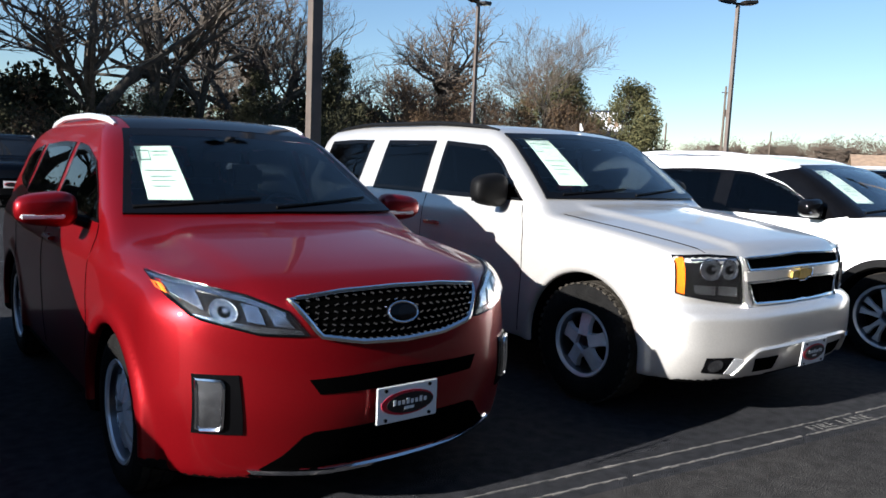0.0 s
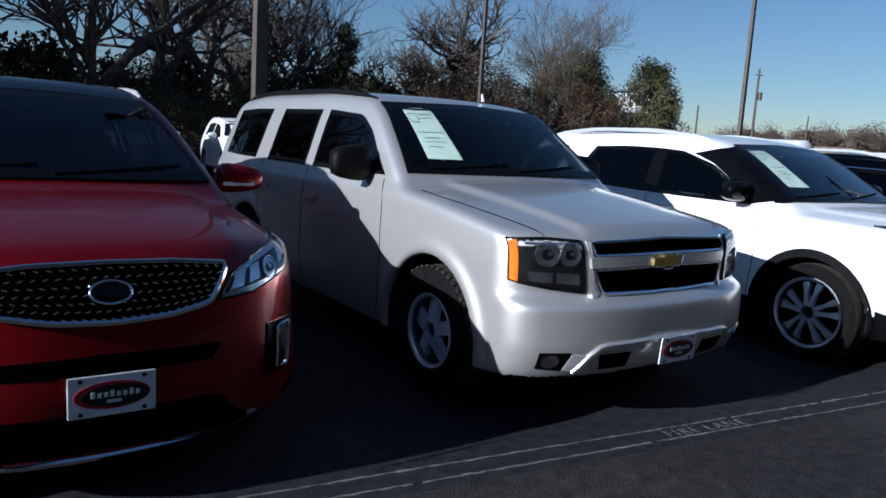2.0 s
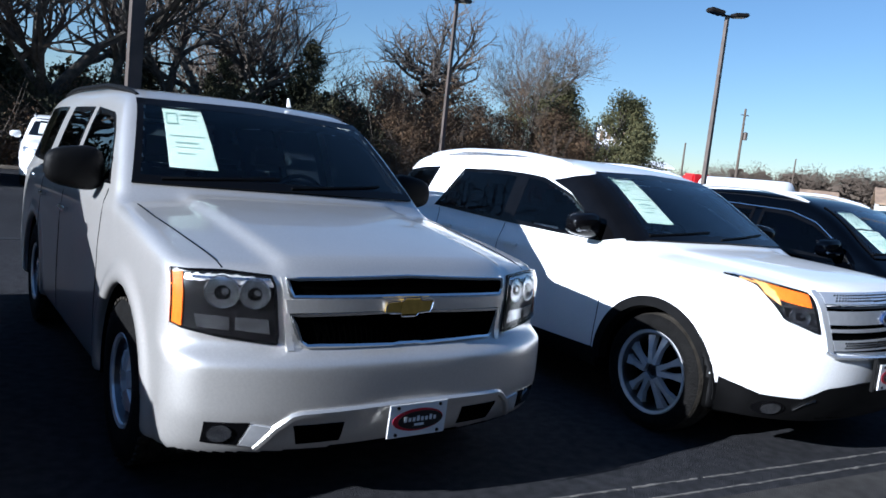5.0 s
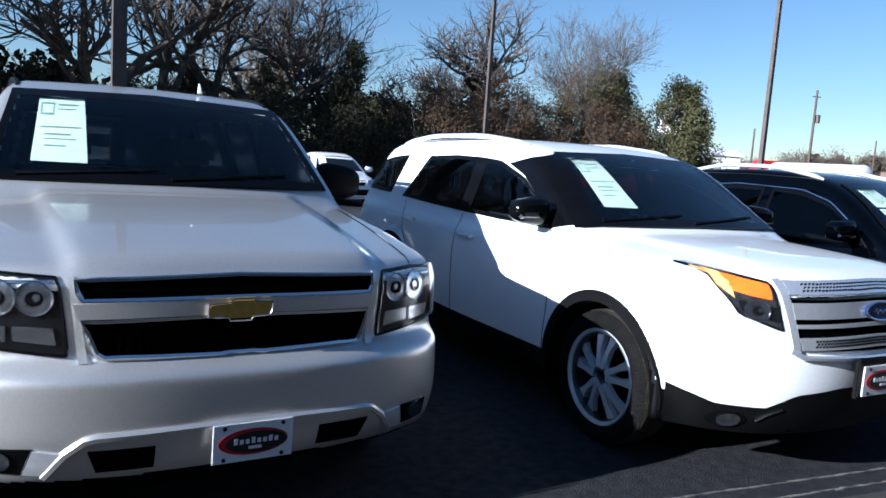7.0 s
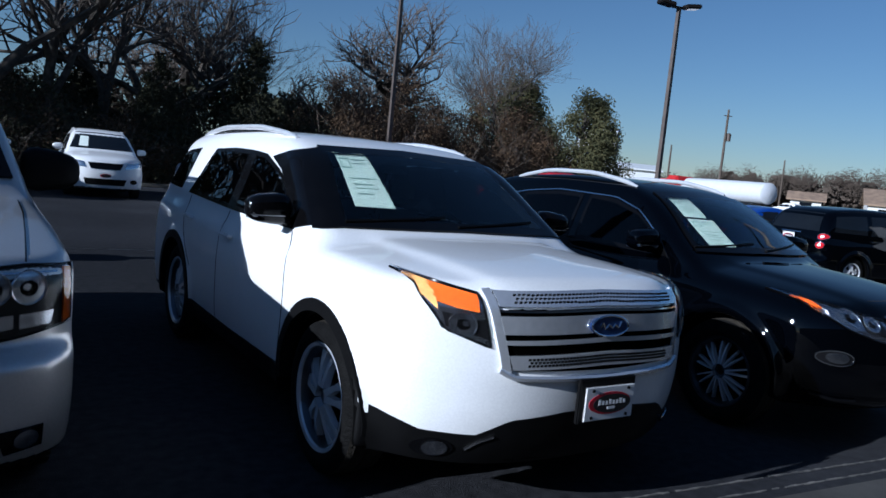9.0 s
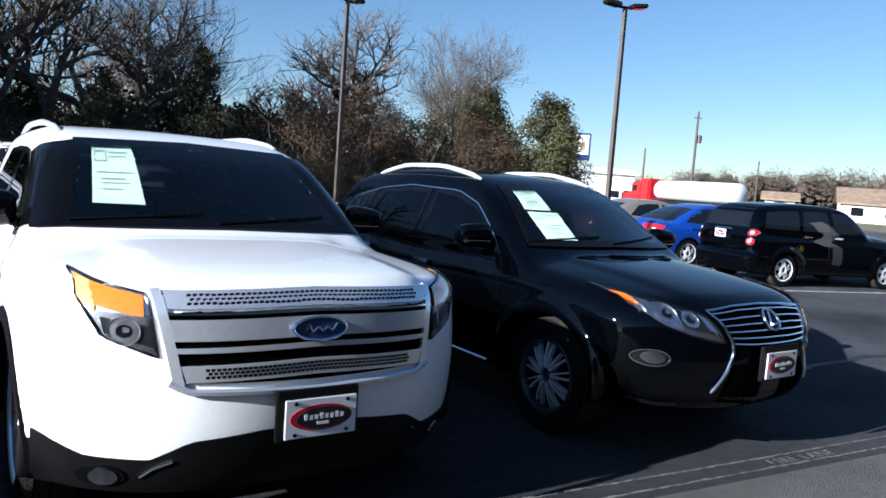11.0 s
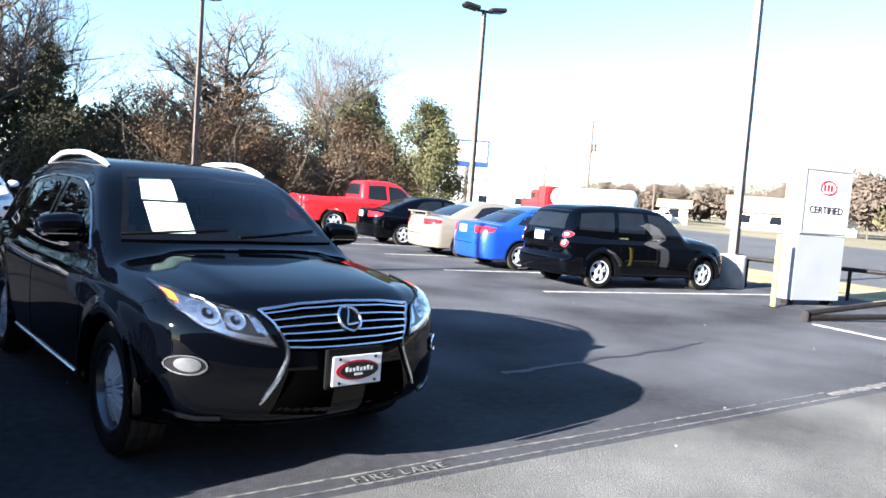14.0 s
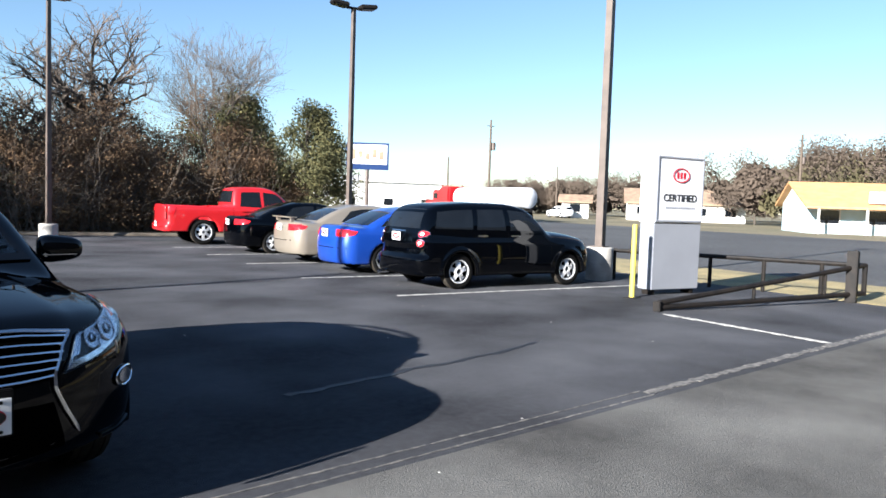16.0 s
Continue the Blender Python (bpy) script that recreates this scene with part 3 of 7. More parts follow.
def interior(root, c):
    """Dashboard, steering wheel, seats and floor behind the glass."""
    W, yc = c["W"], c["cowl"]
    bz = c["belt"]
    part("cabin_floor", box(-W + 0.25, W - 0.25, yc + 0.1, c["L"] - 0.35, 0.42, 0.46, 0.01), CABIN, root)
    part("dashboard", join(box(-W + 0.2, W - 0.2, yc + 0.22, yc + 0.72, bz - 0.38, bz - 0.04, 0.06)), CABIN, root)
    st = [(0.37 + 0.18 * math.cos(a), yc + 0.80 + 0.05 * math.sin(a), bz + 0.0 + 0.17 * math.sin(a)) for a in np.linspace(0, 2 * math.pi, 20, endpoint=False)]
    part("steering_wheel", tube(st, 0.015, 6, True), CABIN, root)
    for yy in (yc + 1.15, yc + 2.0):
        for x in (-0.40, 0.40):
            s = part("seat", box(x - 0.25, x + 0.25, yy - 0.3, yy + 0.25, 0.48, bz - 0.38, 0.06), SEAT, root)
            part("backrest", moved(box(-0.24, 0.24, -0.07, 0.07, 0, 0.58, 0.05), pose(x, yy + 0.25, bz - 0.45, -14)), SEAT, s)
            part("headrest", moved(box(-0.13, 0.13, -0.05, 0.05, 0.62, 0.80, 0.04), pose(x, yy + 0.25, bz - 0.45, -10)), SEAT, s)
    part("rear_view_mirror", box(-0.12, 0.12, c["wst"] + 0.06, c["wst"] + 0.09, c["mz"] - 0.03, c["mz"] + 0.03, 0.01), CABIN, root)


def sticker(root, sh, top, bot, lines=True, parent=None):
    """Price papers behind the windshield: pale sheets with a ruled box and rows of print."""
    p = part("window_sticker", sh.patch("F", top, bot, -0.012, 0.002, 8, 8), PAPER, root, "pale green-white price sheet")

    def at(u, v):
        a = np.array(top[0]) * (1 - u) + np.array(top[-1]) * u
        b = np.array(bot[0]) * (1 - u) + np.array(bot[-1]) * u
        return tuple(a * (1 - v) + b * v)
    rows = [(0.06, 0.34, 0.08, 0.10), (0.06, 0.34, 0.26, 0.28), (0.06, 0.08, 0.08, 0.28), (0.32, 0.34, 0.08, 0.28), (0.1, 0.9, 0.47, 0.485),
            (0.42, 0.86, 0.10, 0.12), (0.42, 0.8, 0.18, 0.19), (0.2, 0.7, 0.58, 0.60), (0.2, 0.8, 0.66, 0.67), (0.2, 0.6, 0.76, 0.775)]
    for u0, u1, v0, v1 in rows:
        part("print_bar", sh.patch("F", [at(u0, v0), at(u1, v0)], [at(u0, v1), at(u1, v1)], -0.0095, 0.002, 3, 1), INK, p)
    return p


def side_pair(name, sh, top, bot, material, root, off=0.004, thick=0.012, nu=10, nv=4, label=""):
    return both(name, sh.patch("L", top, bot, off, thick, nu, nv), material, root, label)


def vehicle(name, c, m, material, label, group, detail=True, h=0.022, category="car", lining=True):
    """Builds the body, glass, lamps common to all; returns root and shell."""
    root = new(name, None)
    root.matrix_world = m
    tagged(root, label, category, group)
    sh = Shell(c, h)
    v, q, n = sh.v, sh.q, sh.n
    ctr = v[q].mean(1)
    fn = n[q].mean(1)
    drop = np.zeros(len(q), bool)
    wins = c["windows"]
    ins = 0.03
    if detail:
        for top, bot in wins:
            poly = shrink(list(top) + list(reversed(bot)), ins)
            drop |= in_poly(ctr[:, 1], ctr[:, 2], poly) & (np.abs(fn[:, 0]) > 0.5)
        for key, sgn in (("wsg", -1), ("rwg", 1)):
            top, bot = c[key]
            poly = shrink(list(top) + list(reversed(bot)), ins)
            drop |= in_poly(ctr[:, 0], ctr[:, 2], poly) & (fn[:, 1] * sgn > 0.2) & (np.abs(fn[:, 0]) < 0.8)
    clad = np.zeros(len(q), bool)
    if "clad" in c:
        clad = c["clad"](np.abs(ctr[:, 0]), ctr[:, 1], ctr[:, 2]) & ~drop
    under = (ctr[:, 2] < c["sill"] + 0.03) & (fn[:, 2] < -0.6)
    for ya in c["axles"]:
        under |= (np.hypot(ctr[:, 1] - ya, ctr[:, 2] - c["tyre"]) < c["arch"] + c.get("lip", 0.012)) & (np.abs(ctr[:, 0]) < c["W"] - (0.0 if "lip" in c else 0.025) + 0.03 * ("lip" in c))
    under &= ~drop
    clad &= ~under

    def sub(nm, mask, mt, lab=""):
        if not mask.any():
            return None
        use = q[mask]
        idx, inv = np.unique(use, return_inverse=True)
        return part(nm, (v[idx], inv.reshape(-1, 4)), mt, root, lab, smooth=180, normals=n[idx])
    rest = ~(drop | clad | under)
    jt = c.get("joints", ())
    if len(jt) == 3 and h < 0.04:
        zz = ctr[:, 2]
        e = [np.interp(zz, [p[1] for p in j], [p[0] for p in j]) for j in jt]
        onside = (np.abs(fn[:, 0]) > 0.45) & (zz > jt[0][0][1]) & (zz < c["belt"] + 0.03) & rest
        for s in (-1, 1):
            sd = onside & (ctr[:, 0] * s > 0)
            for nm2, mk in (("front_door", sd & (ctr[:, 1] > e[0]) & (ctr[:, 1] < e[1])), ("rear_door", sd & (ctr[:, 1] >= e[1]) & (ctr[:, 1] < e[2]))):
                sub(nm2, mk, material)
                rest = rest & ~mk
        hood = rest & (fn[:, 2] > 0.55) & (ctr[:, 1] < c["cowl"] + 0.05) & (np.abs(ctr[:, 0]) < c["W"] * 0.80) & (zz < c["belt"] + 0.12) & (zz > 0.75)
        sub("hood", hood, material)
        rest = rest & ~hood
        gate_ = rest & (fn[:, 1] > 0.5) & (ctr[:, 1] > c["L"] - 0.6) & (zz > 0.62)
        sub("tailgate", gate_, material)
        rest = rest & ~gate_
        bump_ = rest & (ctr[:, 1] < 0.50) & (zz < 0.70)
        sub("front_bumper", bump_, material)
        rest = rest & ~bump_
    body = sub("body", rest, material)
    sub("cladding", clad, c.get("cladmat", PLASTIC), "dark plastic lower cladding")
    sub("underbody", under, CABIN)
    if detail and lining:
        lv, lq, _ = nets(sh.f + 0.05, sh.org, h)
        lc = lv[lq].mean(1)
        kill = lc[:, 2] < 0.5
        for top, bot in wins:
            kill |= in_poly(lc[:, 1], lc[:, 2], shrink(list(top) + list(reversed(bot)), 0.0)) & (np.abs(lc[:, 0]) > 0.42)
        for key, lo in (("wsg", True), ("rwg", False)):
            top, bot = c[key]
            kill |= in_poly(lc[:, 0], lc[:, 2], shrink(list(top) + list(reversed(bot)), 0.0)) & ((lc[:, 1] < c["wst"] + 0.1) == lo) & ((lc[:, 1] < c["wst"] + 0.1) if lo else (lc[:, 1] > c["L"] - 1.2))
        kill |= lc[:, 1] < c["cowl"] - 0.05
        use = lq[~kill]
        idx, inv = np.unique(use, return_inverse=True)
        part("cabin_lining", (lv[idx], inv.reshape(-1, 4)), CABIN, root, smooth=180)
        interior(root, c)
    # glass
    gm, wm = (TINT, CLEAR) if detail else (FARGLASS, FARGLASS)
    for top, bot in wins:
        if detail:
            g, bd = sh.patch("L", top, bot, 0.005, 0.007, 14, 7, edge=0.035)
            both("side_window", g, gm, root)
            both("window_seal", bd, GLOSSBLACK, root)
        else:
            both("side_window", sh.patch("L", top, bot, 0.004, 0.01, 6, 3), gm, root)
    for nm, key, ax in (("windshield", "wsg", "F"), ("rear_window", "rwg", "R")):
        top, bot = c[key]
        if detail:
            g, bd = sh.patch(ax, top, bot, 0.013, 0.012, 30, 14, edge=0.04)
            o = part(nm, g, wm if nm == "windshield" else gm, root)
            o.visible_shadow = nm != "windshield"
            part("glass_border", bd, GLOSSBLACK, o)
        else:
            part(nm, sh.patch(ax, top, bot, 0.004, 0.01, 10, 4), wm, root)
    wheels(root, c, c.get("steer", 0))
    # door joints and handles
    for pts in c.get("joints", ()):
        ln = sh.line("L", densify(pts, 14), 0.0005)
        both("door_joint", tube(ln, 0.0032, 4), GLOSSBLACK, root)
    for y, z in c.get("handles", ()):
        p, nn = sh.hit("L", y, z)
        both("door_handle", join(box(p.x - 0.035, p.x - 0.012, y - 0.11, y + 0.11, z - 0.016, z + 0.016, 0.009),
                                 box(p.x - 0.02, p.x + 0.02, y - 0.10, y - 0.06, z - 0.012, z + 0.012, 0.004),
                                 box(p.x - 0.02, p.x + 0.02, y + 0.06, y + 0.10, z - 0.012, z + 0.012, 0.004)), c.get("handlemat", material), root)
    if "rails" in c:
        y0, y1, xr, mt = c["rails"]
        base = sh.line("T", [(-xr - 0.02 * math.sin(math.pi * k / 14), y0 + (y1 - y0) * k / 14) for k in range(15)], 0.0)
        ht = c.get("railh", 0.05)
        pts = [p + Vector((0, 0, ht * min(1, 3.2 * min(k, 14 - k) / 14))) for k, p in enumerate(base)]
        both("roof_rail", tube(pts, [0.012] + [0.02] * 13 + [0.012], 8), mt, root)
    if detail:
        for x0, x1 in ((-0.72, -0.08), (-0.02, 0.62)):
            ln = sh.line("F", densify([(x0, c["wsg"][1][1][1] + 0.015), (x1, c["wsg"][1][1][1] + 0.06)], 8), 0.018)
            part("wiper", tube(ln, 0.008, 5), PLASTIC, root)
    return root, sh


def headlamp(root, sh, top, bot, bulbs=(), amber=None, dark=True, glow=()):
    """A lamp set into the corner: housing, round reflectors, amber corner and a clear cover."""
    for mir in (False, True):
        f = mirrored if mir else (lambda g: g)
        hl = part("headlight", f(sh.patch("F", top, bot, 0.003, 0.01, 12, 5)), LAMPDARK if dark else REFLECTOR, root, "clear headlight")
        for (x, z, r) in bulbs:
            p, n = sh.hit("F", x, z)
            part("reflector", f(disc(sh, "F", x, z, r, r, 0.008, 0.01, 10)), REFLECTOR, hl)
            part("reflector_ring", f(tube(sh.line("F", ellipse(x, z, r, r, 18), 0.011), 0.0035, 5, True)), REFLECTOR, hl)
            part("projector", f(disc(sh, "F", x, z, r * 0.48, r * 0.48, 0.013, 0.01, 10)), GLOSSBLACK, hl)
            # Small off-centre bright disc paints a highlight on the dark projector.
            part("projector_glint", f(disc(sh, "F", x + r * 0.15, z + r * 0.1, r * 0.22, r * 0.22, 0.016, 0.01, 8)), REFLECTOR, hl)
        for t2, b2 in glow:
            part("reflector_strip", f(sh.patch("F", t2, b2, 0.009, 0.008, 8, 2)), REFLECTOR, hl)
        if amber:
            part("amber_marker", f(sh.patch("F", amber[0], amber[1], 0.010, 0.01, 6, 3)), AMBER, hl)
        cv = part("lens_cover", f(sh.patch("F", top, bot, 0.020, 0.005, 12, 5)), LENS, hl)
        cv.visible_shadow = False
        edge = sh.line("F", densify(list(top) + list(reversed(bot)) + [top[0]], 30)[:-1], 0.006)
        part("lamp_rim", f(tube(edge, 0.006, 5, True)), GLOSSBLACK, hl)


# ---- the front row ----
def sorento_like():
    return dict(
        kind="crossover", gr=0.08, W=0.9425, L=4.685, H=1.765, bow=0.42, bp=2.8, rbow=0.2, sill=0.24, belt=1.105, tyre=0.36, rim=0.235, arch=0.4,
        axles=(0.93, 3.63), tw=0.235, spokes=(5, True), cowl=1.12, wst=1.98, mz=1.495, flare=0.012, crown=0.09, round=0.13,
        front=[(0.12, 0.14), (0.26, 0.06), (0.42, 0.02), (0.556, 0.0), (0.722, 0.015), (0.889, 0.045), (1.045, 0.1), (1.345, 0.3)],
        rear=[(0.12, 4.5), (0.3, 4.6), (0.611, 4.68), (0.945, 4.62), (1.345, 4.5)],
        plan=[(0, 0.93), (0.5, 0.975), (1.2, 1.0), (3.2, 1.0), (4.2, 0.97), (4.7, 0.92)],
        side=[(0.12, 0.93), (0.3, 0.97), (0.556, 0.995), (0.778, 1.0), (0.995, 0.985), (1.145, 0.955), (1.345, 0.9)],
        deck=[(-0.2, 0.834), (0.05, 0.965), (0.25, 1.045), (0.6, 1.11), (1.0, 1.155), (1.3, 1.175), (2.4, 1.155), (4.0, 1.195), (4.8, 1.195)],
        ghw=[(0.834, 0.9), (1.125, 0.875), (1.345, 0.8), (1.545, 0.72), (1.745, 0.6), (1.845, 0.55)],
        gplan=[(0.8, 0.96), (2.0, 1.0), (3.4, 1.0), (4.6, 0.92)],
        ws=[(0.834, 0.55), (1.135, 1.05), (1.345, 1.42), (1.545, 1.77), (1.665, 2.02), (1.845, 2.6)],
        rw=[(0.834, 4.7), (1.145, 4.58), (1.445, 4.36), (1.645, 4.16), (1.795, 3.9)],
        roof=[(1.2, 1.545), (1.8, 1.665), (2.3, 1.735), (2.9, 1.75), (3.6, 1.725), (4.3, 1.645), (4.7, 1.545)],
        windows=[([(1.62, 1.295), (1.88, 1.455), (2.2, 1.535), (2.46, 1.555)], [(1.44, 1.16), (2.0, 1.17), (2.46, 1.18)]), ([(2.56, 1.555), (2.9, 1.56), (3.38, 1.535)], [(2.56, 1.175), (3.0, 1.185), (3.45, 1.2)]), ([(3.48, 1.53), (3.8, 1.495), (4.02, 1.425)], [(3.55, 1.215), (3.85, 1.245), (4.08, 1.285)])],
        wsg=([(-0.59, 1.635), (0, 1.65), (0.59, 1.635)], [(-0.775, 1.21), (0, 1.22), (0.775, 1.21)]),
        rwg=([(-0.5, 1.565), (0, 1.585), (0.5, 1.565)], [(-0.66, 1.265), (0, 1.265), (0.66, 1.265)]),
        joints=[[(1.42, 0.34), (1.36, 0.722), (1.38, 1.045), (1.44, 1.155)], [(2.51, 0.34), (2.51, 0.834), (2.51, 1.165)], [(3.36, 0.678), (3.5, 0.995), (3.5, 1.195)]],
        handles=[(2.3, 1.005), (3.22, 1.035)], rails=(2.15, 3.9, 0.6, ALLOY), railh=0.035)


ROW = "vehicles in the front row"
kia = sorento_like()
kia["bulge"] = (0.60, 0.016)
kia["clad"] = lambda x, y, z: (z < 0.30) & (y > 0.42)
root, sh = vehicle("red_suv", kia, pose(1.815, 3.53, 0, 0, 0, 0), RED, "red crossover parked nose out with a price sheet", ROW)
gt = [(-0.465, 0.965), (-0.25, 0.985), (0, 0.990), (0.25, 0.985), (0.465, 0.965)]
gb = [(-0.37, 0.83), (-0.2, 0.798), (0, 0.788), (0.2, 0.798), (0.37, 0.83)]
# Sheets laid on the body; the openings' shade is in their colour.
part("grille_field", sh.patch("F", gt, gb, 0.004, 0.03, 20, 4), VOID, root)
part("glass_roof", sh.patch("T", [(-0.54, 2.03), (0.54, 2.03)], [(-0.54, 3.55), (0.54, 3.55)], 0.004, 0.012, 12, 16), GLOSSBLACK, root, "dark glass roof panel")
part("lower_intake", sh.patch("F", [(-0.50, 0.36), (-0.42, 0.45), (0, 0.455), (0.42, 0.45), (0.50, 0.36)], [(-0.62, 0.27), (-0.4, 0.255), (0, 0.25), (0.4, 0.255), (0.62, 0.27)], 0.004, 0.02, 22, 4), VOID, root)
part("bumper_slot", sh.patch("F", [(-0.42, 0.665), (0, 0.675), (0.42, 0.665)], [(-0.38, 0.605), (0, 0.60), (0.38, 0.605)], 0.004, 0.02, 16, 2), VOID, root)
gr = part("grille_frame", tube(sh.line("F", densify(gt + list(reversed(gb)) + [gt[0]], 60)[:-1], 0.012), 0.012, 6, True), CHROME, root)
mesh_bits = []
for i in range(22):
    for j in range(7):
        u, v = (i + 0.5 + 0.5 * (j % 2)) / 22.5, (j + 0.5) / 7
        a, b = resample(gt, [u])[0], resample(gb, [u])[0]
        p_, n_ = sh.hit("F", *(a * (1 - v) + b * v), 0.008)
        mesh_bits.append(moved(box(-0.009, 0.009, -0.003, 0.003, -0.003, 0.003), Matrix.Translation(p_) @ Matrix.Rotation(0.35 * (-1) ** j, 4, "Y")))
tagged(part("grille_mesh", join(*mesh_bits), CHROME, root), kind="stuff")
b_ = part("badge", disc(sh, "F", 0.0, 0.893, 0.075, 0.039, 0.022, 0.02), GLOSSBLACK, root, "dark oval badge with a bright rim")
part("badge_rim", tube(sh.line("F", ellipse(0, 0.893, 0.073, 0.037), 0.024), 0.0045, 5, True), CHROME, b_)
headlamp(root, sh, [(-0.853, 1.03), (-0.784, 1.015), (-0.608, 0.98), (-0.48, 0.925)], [(-0.853, 0.98), (-0.784, 0.9), (-0.588, 0.845), (-0.412, 0.835)],
         bulbs=((-0.691, 0.922, 0.042),), amber=([(-0.86, 1.005), (-0.838, 1.0)], [(-0.86, 0.985), (-0.838, 0.97)]),
         glow=(([(-0.853, 1.025), (-0.608, 0.975), (-0.49, 0.922)], [(-0.853, 1.015), (-0.608, 0.955), (-0.49, 0.905)]), ([(-0.784, 0.912), (-0.588, 0.872), (-0.441, 0.858)], [(-0.774, 0.895), (-0.588, 0.847), (-0.431, 0.838)]),
               ([(-0.838, 1.008), (-0.759, 0.995)], [(-0.828, 0.975), (-0.75, 0.925)]), ([(-0.632, 0.955), (-0.578, 0.942)], [(-0.622, 0.89), (-0.564, 0.878)]),
               ([(-0.554, 0.935), (-0.5, 0.912)], [(-0.534, 0.873), (-0.461, 0.862)])))
for s in (-1, 1):
    fg = part("fog_lamp_bezel", sh.patch("F", [(s * 0.80, 0.69), (s * 0.66, 0.69)], [(s * 0.80, 0.455), (s * 0.645, 0.455)], 0.008, 0.02, 6, 6), GLOSSBLACK, root)
    part("fog_lamp", sh.patch("F", [(s * 0.785, 0.672), (s * 0.705, 0.668)], [(s * 0.785, 0.475), (s * 0.71, 0.48)], 0.016, 0.02, 6, 6), REFLECTOR, fg)
    part("fog_lamp_rim", tube(sh.line("F", densify([(s * 0.785, 0.672), (s * 0.705, 0.668), (s * 0.71, 0.48), (s * 0.785, 0.475), (s * 0.785, 0.672)], 24)[:-1], 0.018), 0.007, 5, True), CHROME, fg)
part("skid_strip", sh.patch("F", [(-0.62, 0.305), (-0.3, 0.275), (0, 0.268), (0.3, 0.275), (0.62, 0.305)], [(-0.60, 0.285), (-0.3, 0.252), (0, 0.245), (0.3, 0.252), (0.60, 0.285)], 0.012, 0.02, 16, 1), CHROME, root, "bright lip under the bumper")
plate(root, sh, -0.01, 0.535, -0.035)
mirror_part(root, sh, 1.66, 1.165, RED, (0.14, 0.09, 0.085), light=True, out=0.12)
sticker(root, sh, [(-0.575, 1.55), (-0.385, 1.56)], [(-0.63, 1.285), (-0.42, 1.285)])

tahoe = dict(kind="fullsize", gr=0.06, cr=0.11, crease=0.012, wbow=0.17, W=1.003, L=5.13, H=1.92, bow=0.24, bp=3.4, rbow=0.12, sill=0.30, belt=1.21, tyre=0.395, rim=0.225, arch=0.46,
    axles=(0.99, 3.94), tw=0.265, spokes=(5, False), cowl=1.28, wst=2.0, mz=1.62, flare=0.010, crown=0.045, round=0.05, rimmat=ALLOY,
    front=[(0.12, 0.16), (0.28, 0.10), (0.40, 0.03), (0.52, 0.0), (0.69, 0.004), (0.725, 0.02), (0.755, 0.085), (0.80, 0.092), (1.0, 0.10), (1.07, 0.13), (1.4, 0.4)],
    rear=[(0.12, 4.95), (0.3, 5.08), (0.6, 5.13), (0.7, 5.06), (1.2, 5.04), (1.5, 5.0)],
    plan=[(0, 0.95), (0.35, 0.985), (1.0, 1.0), (4.4, 1.0), (5.2, 0.96)],
    side=[(0.12, 0.96), (0.3, 0.985), (0.6, 1.0), (0.9, 0.997), (1.0, 0.99), (1.15, 0.972), (1.25, 0.942), (1.4, 0.9)],
    deck=[(-0.2, 1.02), (0.06, 1.06), (0.2, 1.10), (0.5, 1.15), (1.0, 1.212), (1.35, 1.242), (1.7, 1.24), (5.2, 1.235)],
    ghw=[(0.9, 0.98), (1.21, 0.955), (1.42, 0.895), (1.62, 0.83), (1.8, 0.755), (1.95, 0.68)],
    gplan=[(0.9, 0.97), (2.0, 1.0), (4.2, 1.0), (5.1, 0.95)],
    ws=[(0.9, 0.85), (1.17, 1.20), (1.41, 1.50), (1.71, 1.92), (1.78, 2.03), (1.95, 2.5)],
    rw=[(0.9, 5.05), (1.2, 5.03), (1.5, 4.95), (1.75, 4.84), (1.9, 4.7)],
    roof=[(1.4, 1.68), (1.95, 1.785), (2.4, 1.845), (3.0, 1.87), (4.0, 1.865), (4.7, 1.82), (5.1, 1.74)],
    windows=[([(1.80, 1.40), (1.98, 1.56), (2.18, 1.665), (2.72, 1.70)], [(1.64, 1.275), (2.2, 1.262), (2.72, 1.262)]),
             ([(2.86, 1.70), (3.2, 1.70), (3.58, 1.70)], [(2.86, 1.262), (3.2, 1.262), (3.62, 1.262)]),
             ([(3.84, 1.70), (4.2, 1.70), (4.62, 1.68)], [(3.90, 1.265), (4.3, 1.265), (4.70, 1.275)])],
    wsg=([(-0.725, 1.755), (0, 1.78), (0.725, 1.755)], [(-0.868, 1.298), (0, 1.306), (0.868, 1.298)]),
    rwg=([(-0.62, 1.70), (0, 1.71), (0.62, 1.70)], [(-0.72, 1.24), (0, 1.24), (0.72, 1.24)]),
    joints=[[(1.58, 0.36), (1.56, 0.8), (1.58, 1.1), (1.64, 1.25)], [(2.79, 0.36), (2.79, 0.8), (2.79, 1.26)], [(3.50, 0.62), (3.70, 0.90), (3.72, 1.26)]],
    handles=[(2.62, 1.04), (3.55, 1.05)], handlemat=CHROME, rails=(2.2, 4.75, 0.70, PLASTIC), railh=0.03, bulge=(0.60, 0.028))
root, sh = vehicle("silver_suv", tahoe, pose(4.69, 3.25, 0, 0, 0, 0), SILVER, "full-size silver sport utility with a price sheet", ROW)
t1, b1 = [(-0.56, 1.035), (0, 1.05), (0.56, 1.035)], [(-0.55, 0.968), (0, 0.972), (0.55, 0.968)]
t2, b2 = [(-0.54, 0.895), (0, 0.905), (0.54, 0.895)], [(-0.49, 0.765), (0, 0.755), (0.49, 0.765)]
